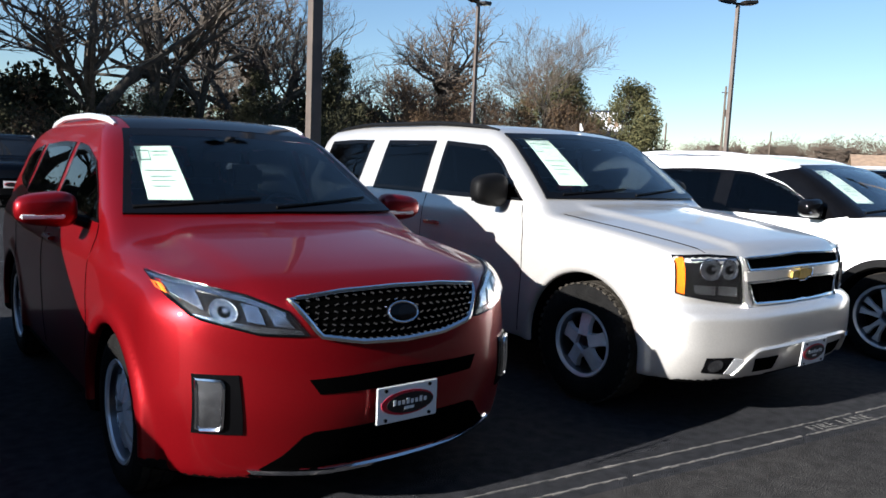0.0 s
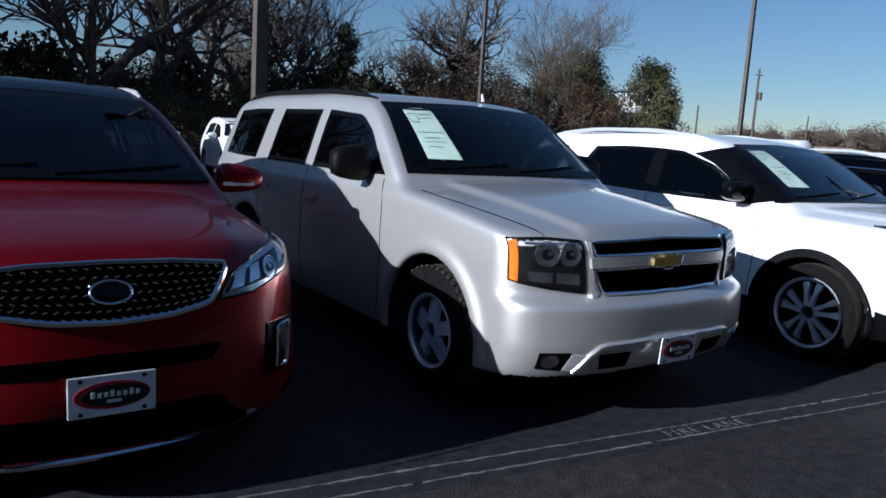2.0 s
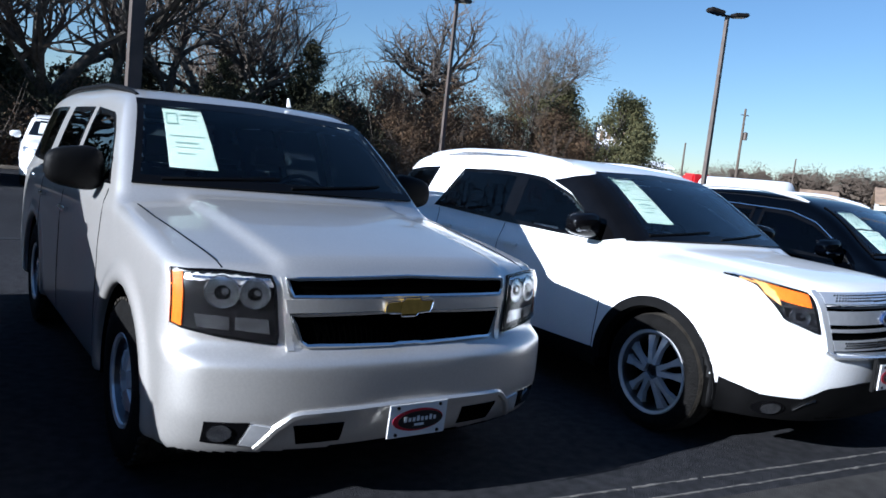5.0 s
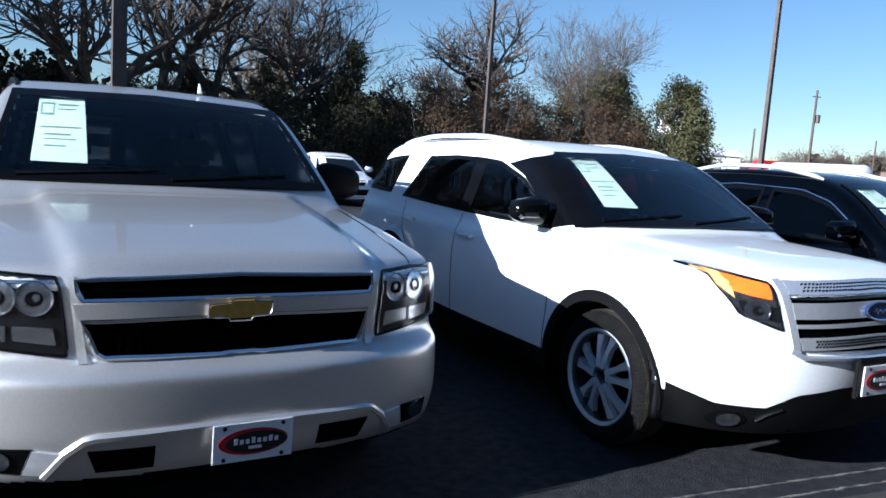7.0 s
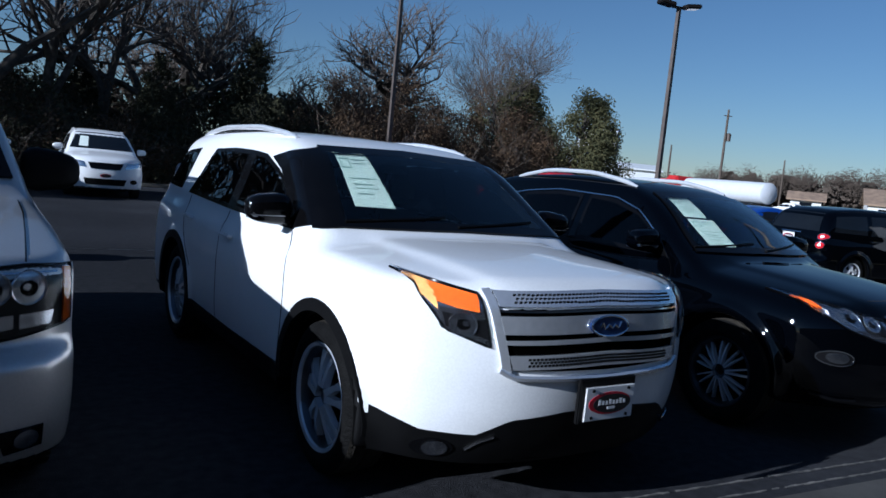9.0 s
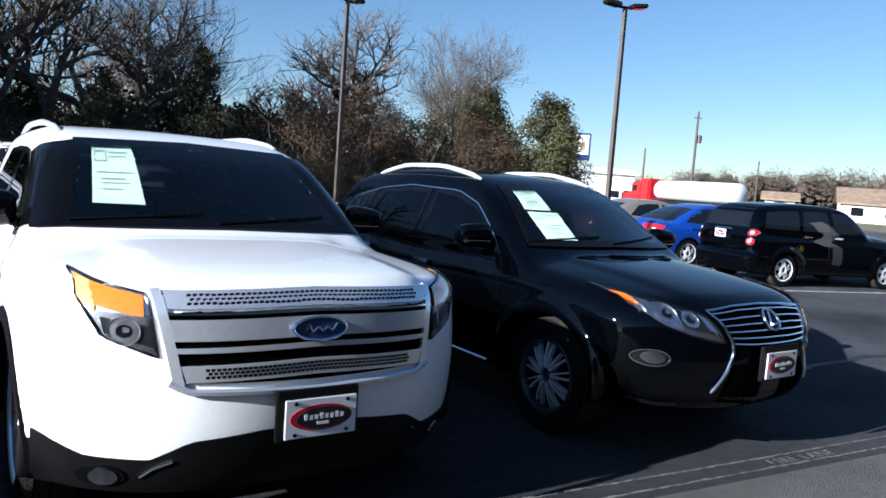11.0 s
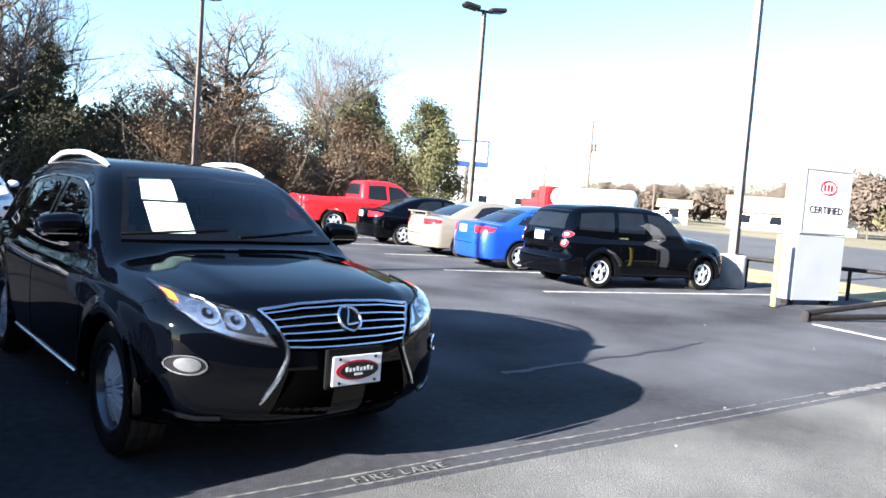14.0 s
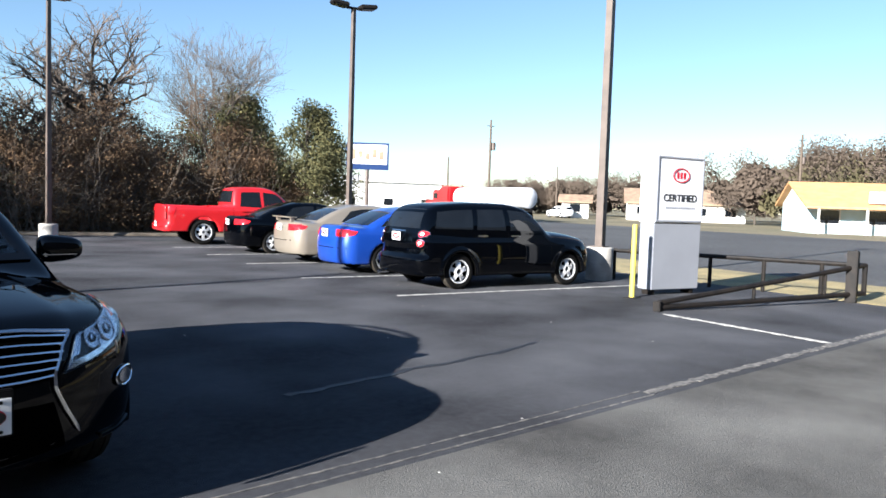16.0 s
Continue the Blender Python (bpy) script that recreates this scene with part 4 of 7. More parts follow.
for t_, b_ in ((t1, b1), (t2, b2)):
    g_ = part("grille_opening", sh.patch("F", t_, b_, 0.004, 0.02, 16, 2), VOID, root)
    part("grille_frame", tube(sh.line("F", densify(t_ + list(reversed(b_)) + [t_[0]], 60)[:-1], 0.008), 0.011, 6, True), CHROME, root)
    bits = []
    for k in range(1, 4):
        bits.append(tube(sh.line("F", densify([tuple(np.array(t_[0]) * (1 - k / 4) + np.array(b_[0]) * k / 4), tuple(np.array(t_[-1]) * (1 - k / 4) + np.array(b_[-1]) * k / 4)], 12), 0.006), 0.0016, 4))
    for k in range(1, 40):
        u = k / 40
        bits.append(tube([sh.hit("F", *resample(t_, [u])[0], 0.006)[0], sh.hit("F", *resample(b_, [u])[0], 0.006)[0]], 0.0014, 4))
    tagged(part("grille_mesh", join(*bits), VOID, g_), kind="stuff")
part("grille_bar", sh.patch("F", [(-0.57, 0.960), (0, 0.966), (0.57, 0.960)], [(-0.56, 0.905), (0, 0.912), (0.56, 0.905)], 0.018, 0.03, 16, 2), SILVER, root)
bow = part("badge", sh.patch("F", [(-0.115, 0.945), (-0.045, 0.950), (0.115, 0.953)], [(-0.125, 0.905), (0.04, 0.902), (0.105, 0.908)], 0.03, 0.02, 8, 2), GOLD, root, "gold emblem with a bright edge")
part("badge_centre", sh.patch("F", [(-0.045, 0.96), (0.055, 0.96)], [(-0.055, 0.896), (0.045, 0.896)], 0.034, 0.02, 3, 2), GOLD, bow)
part("badge_rim", tube(sh.line("F", densify([(-0.12, 0.95), (-0.04, 0.955), (-0.035, 0.968), (0.048, 0.968), (0.05, 0.955), (0.12, 0.955), (0.108, 0.905), (0.04, 0.9), (0.034, 0.887), (-0.048, 0.887), (-0.05, 0.9), (-0.128, 0.902), (-0.12, 0.95)], 40)[:-1], 0.032), 0.004, 4, True), CHROME, bow)
headlamp(root, sh, [(-0.955, 1.045), (-0.80, 1.055), (-0.615, 1.045)], [(-0.955, 0.83), (-0.80, 0.80), (-0.585, 0.775)],
         bulbs=((-0.80, 0.975, 0.060), (-0.685, 0.975, 0.056)), amber=([(-0.952, 1.035), (-0.925, 1.04)], [(-0.952, 0.84), (-0.925, 0.83)]),
         glow=(([(-0.89, 0.885), (-0.77, 0.88)], [(-0.88, 0.835), (-0.77, 0.825)]), ([(-0.75, 0.88), (-0.63, 0.875)], [(-0.75, 0.83), (-0.62, 0.815)]), ([(-0.90, 1.03), (-0.63, 1.035)], [(-0.90, 1.022), (-0.63, 1.027)])))
for s in (-1, 1):
    part("grille_side_trim", sh.patch("F", [(s * 0.585, 1.045), (s * 0.565, 1.05)], [(s * 0.555, 0.75), (s * 0.525, 0.75)], 0.006, 0.02, 2, 8), SILVER, root)
    fg = part("fog_lamp", sh.patch("F", [(s * 0.86, 0.475), (s * 0.70, 0.475)], [(s * 0.86, 0.385), (s * 0.73, 0.375)], 0.006, 0.02, 6, 4), GLOSSBLACK, root)
    part("fog_reflector", disc(sh, "F", s * 0.80, 0.43, 0.042, 0.038, 0.012, 0.02), REFLECTOR, fg)
    part("bumper_wedge", sh.patch("F", [(s * 0.695, 0.47), (s * 0.585, 0.45)], [(s * 0.725, 0.375), (s * 0.665, 0.365)], 0.008, 0.02, 5, 4), ALLOY, root, "bright wedge beside the fog lamp")
    part("bumper_insert", sh.patch("F", [(s * 0.53, 0.455), (s * 0.31, 0.455)], [(s * 0.50, 0.365), (s * 0.31, 0.365)], 0.004, 0.02, 6, 4), VOID, root)
part("bumper_trim", tube(sh.line("F", densify([(-0.66, 0.36), (-0.60, 0.45), (-0.53, 0.505), (0, 0.515), (0.53, 0.505), (0.60, 0.45), (0.66, 0.36)], 40), 0.004), 0.016, 6), SILVER, root)
plate(root, sh, 0.03, 0.445, -0.03, 4)
mirror_part(root, sh, 1.86, 1.29, PLASTIC, (0.145, 0.09, 0.115), out=0.07)
both("hood_joint", tube(sh.line("T", densify([(-0.79, 0.20), (-0.83, 0.6), (-0.865, 1.0), (-0.875, 1.30)], 20), 0.0005), 0.004, 4), GLOSSBLACK, root)
sticker(root, sh, [(-0.60, 1.725), (-0.38, 1.735)], [(-0.66, 1.40), (-0.405, 1.40)])
part("antenna", tube([Vector((0.3, 2.25, 1.84)), Vector((0.3, 2.27, 1.90))], [0.016, 0.006], 6), WHITE, root)

expl = dict(kind="midsize", W=1.002, L=5.006, H=1.75, bow=0.46, bp=3.0, rbow=0.2, sill=0.27, belt=1.10, tyre=0.38, rim=0.272, arch=0.43,
    axles=(0.95, 3.81), tw=0.255, spokes=(5, True), cowl=1.2, wst=2.06, mz=1.52, flare=0.014, crown=0.07, round=0.10,
    front=[(0.12, 0.16), (0.3, 0.09), (0.42, 0.04), (0.55, 0.01), (0.7, 0.0), (0.95, 0.03), (1.07, 0.065), (1.3, 0.3)],
    rear=[(0.12, 4.85), (0.3, 4.95), (0.6, 5.0), (0.9, 4.96), (1.3, 4.9)],
    plan=[(0, 0.93), (0.4, 0.97), (1.1, 1.0), (3.8, 1.0), (4.6, 0.97), (5.1, 0.93)],
    side=[(0.12, 0.93), (0.3, 0.97), (0.55, 0.995), (0.8, 1.0), (1.0, 0.985), (1.12, 0.955), (1.3, 0.9)],
    deck=[(-0.2, 1.0), (0.04, 1.065), (0.2, 1.10), (0.6, 1.13), (1.1, 1.15), (1.35, 1.16), (2.4, 1.14), (4.2, 1.16), (5.1, 1.16)],
    ghw=[(0.8, 0.97), (1.12, 0.93), (1.35, 0.855), (1.55, 0.785), (1.7, 0.70), (1.8, 0.65)],
    gplan=[(0.9, 0.96), (2.0, 1.0), (3.8, 1.0), (4.9, 0.93)],
    ws=[(0.8, 0.6), (1.13, 1.13), (1.32, 1.43), (1.59, 1.88), (1.66, 2.03), (1.8, 2.6)],
    rw=[(0.8, 5.0), (1.15, 4.92), (1.4, 4.76), (1.6, 4.60), (1.75, 4.4)],
    roof=[(1.3, 1.55), (1.9, 1.655), (2.4, 1.715), (3.0, 1.735), (3.9, 1.715), (4.6, 1.66), (5.0, 1.55)],
    windows=[([(1.72, 1.27), (2.05, 1.45), (2.42, 1.55), (2.685, 1.565)], [(1.56, 1.145), (2.2, 1.145), (2.685, 1.15)]),
             ([(2.71, 1.565), (3.1, 1.57), (3.55, 1.55)], [(2.71, 1.15), (3.3, 1.165), (3.82, 1.18)]),
             ([(3.98, 1.545), (4.3, 1.52), (4.58, 1.475)], [(4.10, 1.195), (4.4, 1.195), (4.70, 1.20)])],
    wsg=([(-0.62, 1.625), (0, 1.645), (0.62, 1.625)], [(-0.77, 1.19), (0, 1.20), (0.77, 1.19)]),
    rwg=([(-0.58, 1.56), (0, 1.57), (0.58, 1.56)], [(-0.7, 1.24), (0, 1.24), (0.7, 1.24)]),
    joints=[[(1.48, 0.40), (1.44, 0.8), (1.48, 1.05), (1.58, 1.14)], [(2.69, 0.40), (2.69, 0.8), (2.69, 1.14)], [(3.36, 0.66), (3.60, 0.9), (3.72, 1.16)]],
    handles=[(2.52, 0.99), (3.50, 1.02)], bulge=(0.58, 0.018), wbow=0.13, lip=0.035, rails=(2.25, 4.35, 0.66, ALLOY), railh=0.045, clad=lambda x, y, z: (z < 0.325) | ((x > 0.6) & ((np.hypot(y - 0.95, z - 0.38) < 0.485) | (np.hypot(y - 3.81, z - 0.38) < 0.485))) | ((x > 0.78) & (z < 0.47) & (y > 0.38) & (y < 0.60)))
root, sh = vehicle("white_suv", expl, pose(7.73, 2.63, 0, 0, 0, -2.5), WHITE, "white three-row sport utility with amber corner lamps", ROW)
part("grille_field", sh.patch("F", [(-0.58, 1.055), (0, 1.07), (0.58, 1.055)], [(-0.50, 0.735), (0, 0.725), (0.50, 0.735)], 0.004, 0.03, 20, 4), VOID, root)


def bar(sh, root, name, z0, z1, w0, w1, off, material):
    return part(name, sh.patch("F", [(-w0, z0), (0, z0 + 0.012), (w0, z0)], [(-w1, z1), (0, z1 + 0.010), (w1, z1)], off, 0.03, 18, 2), material, root)


for z0, z1, w0, w1, mt in ((1.058, 0.998, 0.565, 0.555, GRILLE), (0.962, 0.885, 0.55, 0.535, GRILLE), (0.798, 0.738, 0.515, 0.495, GRILLE),
                       (0.985, 0.977, 0.555, 0.55, CHROME), (0.861, 0.842, 0.53, 0.525, GRILLE)):
    gb_ = bar(sh, root, "grille_bar", z0, z1, w0, w1, 0.018, mt)
    if 0.04 < z0 - z1 < 0.07:
        holes = []
        for j in range(3):
            for i in range(46):
                u = (i + 0.5 + 0.5 * (j % 2)) / 46.5
                x = (2 * u - 1) * (w1 - 0.06)
                z = z1 + 0.012 + (z0 - z1 - 0.02) * (j + 0.5) / 3 + 0.010 * (1 - abs(2 * u - 1))
                p_, n_ = sh.hit("F", x, z, 0.0185)
                holes.append(moved(box(-0.0075, 0.0075, -0.001, 0.001, -0.005, 0.005), Matrix.Translation(p_)))
        tagged(part("perforation", join(*holes), PLASTIC, gb_), kind="stuff")
for s in (-1, 1):
    part("grille_end", sh.patch("F", [(s * 0.605, 1.06), (s * 0.572, 1.065)], [(s * 0.535, 0.715), (s * 0.495, 0.70)], 0.016, 0.03, 3, 8), GRILLE, root)
    fg = part("fog_lamp_pocket", disc(sh, "F", s * 0.74, 0.36, 0.075, 0.045, 0.012, 0.02), GLOSSBLACK, root)
    part("fog_lamp", disc(sh, "F", s * 0.73, 0.36, 0.045, 0.036, 0.018, 0.02), REFLECTOR, fg)
    part("fog_trim", tube(sh.line("F", densify([(s * 0.62, 0.36), (s * 0.58, 0.40), (s * 0.52, 0.43)], 8), 0.008), 0.006, 5), CHROME, fg)
part("grille_lower_trim", tube(sh.line("F", densify([(-0.55, 0.735), (-0.49, 0.703), (0, 0.69), (0.49, 0.703), (0.55, 0.735)], 30), 0.012), 0.014, 6), GRILLE, root)
b_ = part("badge", disc(sh, "F", 0.0, 0.922, 0.115, 0.047, 0.032, 0.03, 20), BADGEBLUE, root, "blue oval badge with a bright rim")
part("badge_rim", tube(sh.line("F", ellipse(0, 0.922, 0.113, 0.045, 28), 0.034), 0.005, 5, True), CHROME, b_)
part("badge_script", tube(sh.line("F", densify([(-0.065, 0.916), (-0.045, 0.939), (-0.035, 0.909), (-0.01, 0.929), (0.01, 0.912), (0.03, 0.929), (0.05, 0.912), (0.07, 0.939)], 24), 0.0345), 0.0045, 4), CHROME, b_)
headlamp(root, sh, [(-0.825, 1.088), (-0.76, 1.072), (-0.62, 1.045)], [(-0.83, 1.02), (-0.755, 0.89), (-0.585, 0.825)],
         dark=False, bulbs=((-0.69, 0.915, 0.050),), amber=([(-0.79, 1.072), (-0.72, 1.055), (-0.63, 1.038)], [(-0.785, 1.0), (-0.72, 0.982), (-0.63, 0.968)]),
         glow=(([(-0.79, 0.985), (-0.62, 0.960)], [(-0.785, 0.965), (-0.615, 0.935)]), ([(-0.775, 0.91), (-0.60, 0.86)], [(-0.765, 0.893), (-0.59, 0.835)])))
both("amber_corner", sh.patch("F", [(-0.823, 1.082), (-0.805, 1.078), (-0.785, 1.070)], [(-0.826, 1.022), (-0.80, 0.99), (-0.775, 0.965)], 0.011, 0.01, 6, 3), PALEAMBER, root, "pale amber corner lamp")
both("lamp_shade", sh.patch("F", [(-0.765, 0.965), (-0.60, 0.94)], [(-0.75, 0.895), (-0.59, 0.845)], 0.006, 0.008, 6, 3), LAMPDARK, root)
plate(root, sh, -0.0, 0.585, -0.055, 0, holder=True)
mirror_part(root, sh, 1.66, 1.20, GLOSSBLACK, (0.125, 0.09, 0.085), chrome=True, out=0.075)
sticker(root, sh, [(-0.54, 1.595), (-0.33, 1.605)], [(-0.60, 1.31), (-0.35, 1.31)])
part("roof_joint", tube(sh.line("T", densify([(-0.63, 2.35), (-0.69, 4.0)], 10), 0.001), 0.006, 4), GLOSSBLACK, root)

# blacked-out pillars, arch trims and lower bumper
both("pillar_trim", sh.patch("F", [(-0.885, 1.175), (-0.815, 1.40), (-0.73, 1.59)], [(-0.715, 1.195), (-0.655, 1.40), (-0.575, 1.625)], 0.010, 0.012, 14, 5), GLOSSBLACK, root, "gloss black windshield pillar")
edge_ = [sh.hit("F", x, z)[0] for x, z in ((-0.80, 1.20), (-0.745, 1.33), (-0.69, 1.47), (-0.645, 1.60))]
both("pillar_trim", sh.patch("L", [(p.y + 0.02, p.z) for p in edge_], [(1.58, 1.15), (1.74, 1.28), (2.06, 1.46), (2.30, 1.535)], 0.0065, 0.008, 16, 6), GLOSSBLACK, root, "gloss black windshield pillar")
both("pillar_trim", sh.patch("L", [(2.60, 1.56), (2.76, 1.565)], [(2.60, 1.15), (2.76, 1.155)], 0.0055, 0.008, 3, 8), GLOSSBLACK, root)
for ya in expl["axles"]:
    av, af = [], []
    for i, a in enumerate(np.linspace(-3, 183, 32)):
        ca, sa = math.cos(radians(a)), math.sin(radians(a))
        xo = sh.hit("L", ya - 0.49 * ca, max(0.40, 0.38 + 0.49 * sa))[0].x
        for rr, dx in ((0.497, 0.02), (0.492, -0.008), (0.430, -0.010), (0.418, 0.06)):
            av.append((xo + dx, ya - rr * ca, 0.38 + rr * sa))
        if i:
            k = 4 * i
            af += [(k - 4 + m, k - 3 + m, k + 1 + m, k + m) for m in range(3)]
    both("arch_trim", (av, af), PLASTIC, root, "dark plastic wheel arch trim")
both("sill_trim", sh.patch("L", [(1.42, 0.41), (2.4, 0.40), (3.35, 0.41)], [(1.42, 0.285), (2.4, 0.285), (3.35, 0.285)], 0.006, 0.02, 14, 3), PLASTIC, root, "dark plastic sill trim")
part("lower_bumper", sh.patch("F", [(-0.955, 0.50), (-0.80, 0.435), (-0.60, 0.43), (-0.47, 0.505), (-0.2, 0.535), (0.2, 0.535), (0.47, 0.505), (0.60, 0.43), (0.80, 0.435), (0.955, 0.50)],
     [(-0.955, 0.29), (-0.80, 0.285), (-0.60, 0.28), (-0.47, 0.28), (-0.2, 0.28), (0.2, 0.28), (0.47, 0.28), (0.60, 0.28), (0.80, 0.285), (0.955, 0.29)], 0.006, 0.02, 48, 4), PLASTIC, root, "dark plastic lower bumper")

lex = dict(kind="luxury", gr=0.09, W=0.9425, L=4.77, H=1.67, bow=0.44, bp=2.6, rbow=0.25, sill=0.28, belt=1.02, tyre=0.365, rim=0.245, arch=0.405,
    axles=(0.99, 3.73), tw=0.235, spokes=(9, True), cowl=1.2, wst=2.05, mz=1.42, flare=0.010, crown=0.10, round=0.13, rimmat=ALLOY,
    front=[(0.12, 0.32), (0.28, 0.20), (0.36, 0.07), (0.44, 0.015), (0.55, 0.0), (0.75, 0.02), (0.9, 0.07), (1.0, 0.14), (1.3, 0.4)],
    rear=[(0.12, 4.6), (0.3, 4.70), (0.6, 4.76), (0.9, 4.72), (1.3, 4.6)],
    plan=[(0, 0.91), (0.5, 0.965), (1.2, 1.0), (3.4, 1.0), (4.3, 0.96), (4.8, 0.9)],
    side=[(0.12, 0.93), (0.3, 0.965), (0.55, 0.995), (0.75, 1.0), (0.92, 0.985), (1.05, 0.95), (1.3, 0.88)],
    deck=[(-0.2, 0.76), (0.04, 0.88), (0.25, 0.975), (0.6, 1.035), (1.0, 1.075), (1.3, 1.095), (2.4, 1.08), (4.0, 1.13), (4.8, 1.12)],
    ghw=[(0.8, 0.90), (1.05, 0.87), (1.25, 0.80), (1.45, 0.715), (1.6, 0.63), (1.75, 0.55)],
    gplan=[(0.8, 0.95), (2.0, 1.0), (3.2, 1.0), (4.6, 0.86)],
    ws=[(0.8, 0.75), (1.07, 1.18), (1.224, 1.44), (1.42, 1.74), (1.58, 2.05), (1.75, 2.7)],
    rw=[(0.8, 4.75), (1.1, 4.62), (1.35, 4.36), (1.5, 4.16), (1.65, 3.85)],
    roof=[(1.3, 1.42), (1.9, 1.555), (2.4, 1.63), (2.9, 1.65), (3.5, 1.625), (4.2, 1.54), (4.7, 1.4)],
    windows=[([(1.74, 1.215), (2.0, 1.375), (2.3, 1.46), (2.60, 1.478)], [(1.58, 1.075), (2.2, 1.085), (2.60, 1.09)]),
             ([(2.68, 1.475), (3.0, 1.475), (3.44, 1.43)], [(2.68, 1.09), (3.1, 1.105), (3.54, 1.13)]),
             ([(3.54, 1.415), (3.75, 1.38), (3.92, 1.33)], [(3.62, 1.14), (3.85, 1.165), (4.06, 1.20)])],
    wsg=([(-0.55, 1.54), (0, 1.565), (0.55, 1.54)], [(-0.73, 1.135), (0, 1.145), (0.73, 1.135)]),
    rwg=([(-0.5, 1.47), (0, 1.48), (0.5, 1.47)], [(-0.64, 1.2), (0, 1.2), (0.64, 1.2)]),
    joints=[[(1.50, 0.34), (1.46, 0.7), (1.50, 0.98), (1.57, 1.07)], [(2.64, 0.34), (2.64, 0.8), (2.64, 1.08)], [(3.40, 0.66), (3.55, 0.9), (3.56, 1.12)]],
    bulge=(0.52, 0.012), handles=[(2.44, 0.92), (3.36, 0.95)], handlemat=CHROME, rails=(2.2, 3.75, 0.58, ALLOY), railh=0.06,
    clad=lambda x, y, z: (z < 0.32))
root, sh = vehicle("black_suv", lex, pose(10.57, 2.30, 0, 0, 0, -2.0), BLACK, "black luxury crossover with a spindle chrome grille", ROW)
gt = [(-0.45, 0.905), (-0.25, 0.928), (0, 0.935), (0.25, 0.928), (0.45, 0.905)]
gb = [(-0.345, 0.72), (-0.2, 0.71), (0, 0.708), (0.2, 0.71), (0.345, 0.72)]
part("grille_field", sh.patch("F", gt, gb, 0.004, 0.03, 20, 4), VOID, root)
for k in range(6):
    v = (k + 0.6) / 6.2
    t_ = [tuple(np.array(a) * (1 - v) + np.array(b) * v) for a, b in zip(gt, gb)]
    part("grille_bar", tube(sh.line("F", densify(t_, 24), 0.014), 0.0065, 5), CHROME, root)
for s in (-1, 1):
    part("spindle_trim", tube(sh.line("F", densify([(s * 0.465, 0.905), (s * 0.41, 0.85), (s * 0.355, 0.74), (s * 0.355, 0.68), (s * 0.40, 0.58), (s * 0.475, 0.46)], 24), 0.012), [0.006] + [0.010] * 22 + [0.005], 6), CHROME, root)
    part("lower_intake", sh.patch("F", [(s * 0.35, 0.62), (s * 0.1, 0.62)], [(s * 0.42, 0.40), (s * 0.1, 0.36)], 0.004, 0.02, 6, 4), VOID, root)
    fg = part("fog_lamp", disc(sh, "F", s * 0.77, 0.64, 0.072, 0.042, 0.010, 0.03), LAMPDARK, root, "oval fog lamp")
    part("fog_rim", tube(sh.line("F", ellipse(s * 0.77, 0.64, 0.075, 0.045), 0.012), 0.006, 5, True), CHROME, fg)
    part("fog_bulb", disc(sh, "F", s * 0.765, 0.643, 0.048, 0.034, 0.016, 0.02), REFLECTOR, fg)
    part("bumper_fin", tube(sh.line("F", densify([(s * 0.83, 0.40), (s * 0.72, 0.375), (s * 0.62, 0.38)], 8), 0.01), 0.012, 6), GLOSSBLACK, root)
    part("sill_strip", tube(sh.line("L" if s < 0 else "S", densify([(1.55, 0.33), (3.1, 0.35)], 12), 0.006), 0.012, 6), CHROME, root)
part("grille_top_trim", tube(sh.line("F", densify([(-0.46, 0.905), (-0.25, 0.928), (0, 0.935), (0.25, 0.928), (0.46, 0.905)], 24), 0.010), 0.010, 6), CHROME, root)
b_ = part("badge", disc(sh, "F", 0.0, 0.85, 0.068, 0.055, 0.024, 0.02), GLOSSBLACK, root, "round bright-rimmed badge")
part("badge_rim", tube(sh.line("F", ellipse(0, 0.85, 0.066, 0.053), 0.028), 0.008, 6, True), CHROME, b_)
part("badge_stroke", tube(sh.line("F", densify([(0.012, 0.897), (-0.028, 0.825), (0.045, 0.83)], 10), 0.028), 0.006, 5), CHROME, b_)
headlamp(root, sh, [(-0.80, 0.985), (-0.74, 0.955), (-0.62, 0.918), (-0.49, 0.888)], [(-0.805, 0.91), (-0.72, 0.825), (-0.58, 0.772), (-0.40, 0.735)],
         dark=False, bulbs=((-0.68, 0.882, 0.048), (-0.575, 0.858, 0.042)), glow=(([(-0.79, 0.905), (-0.69, 0.832), (-0.45, 0.775)], [(-0.79, 0.888), (-0.69, 0.805), (-0.43, 0.748)]), ([(-0.52, 0.882), (-0.48, 0.87)], [(-0.49, 0.805), (-0.44, 0.795)]), ([(-0.765, 0.955), (-0.735, 0.94)], [(-0.76, 0.875), (-0.73, 0.862)])))
for s in (-1, 1):
    part("side_marker", sh.patch("F", [(s * 0.795, 0.965), (s * 0.77, 0.955)], [(s * 0.795, 0.93), (s * 0.77, 0.92)], 0.012, 0.006, 3, 2), AMBER, root)
plate(root, sh, 0.0, 0.615, -0.05, 0, holder=True)
both("lamp_shade", sh.patch("F", [(-0.635, 0.908), (-0.50, 0.878)], [(-0.615, 0.808), (-0.455, 0.782)], 0.0062, 0.008, 6, 4), LAMPDARK, root)
mirror_part(root, sh, 1.72, 1.135, BLACK, (0.135, 0.09, 0.085), chrome=True, out=0.085)
sticker(root, sh, [(-0.455, 1.52), (-0.25, 1.525)], [(-0.51, 1.385), (-0.29, 1.385)])
sticker(root, sh, [(-0.505, 1.37), (-0.25, 1.37)], [(-0.53, 1.19), (-0.28, 1.19)])
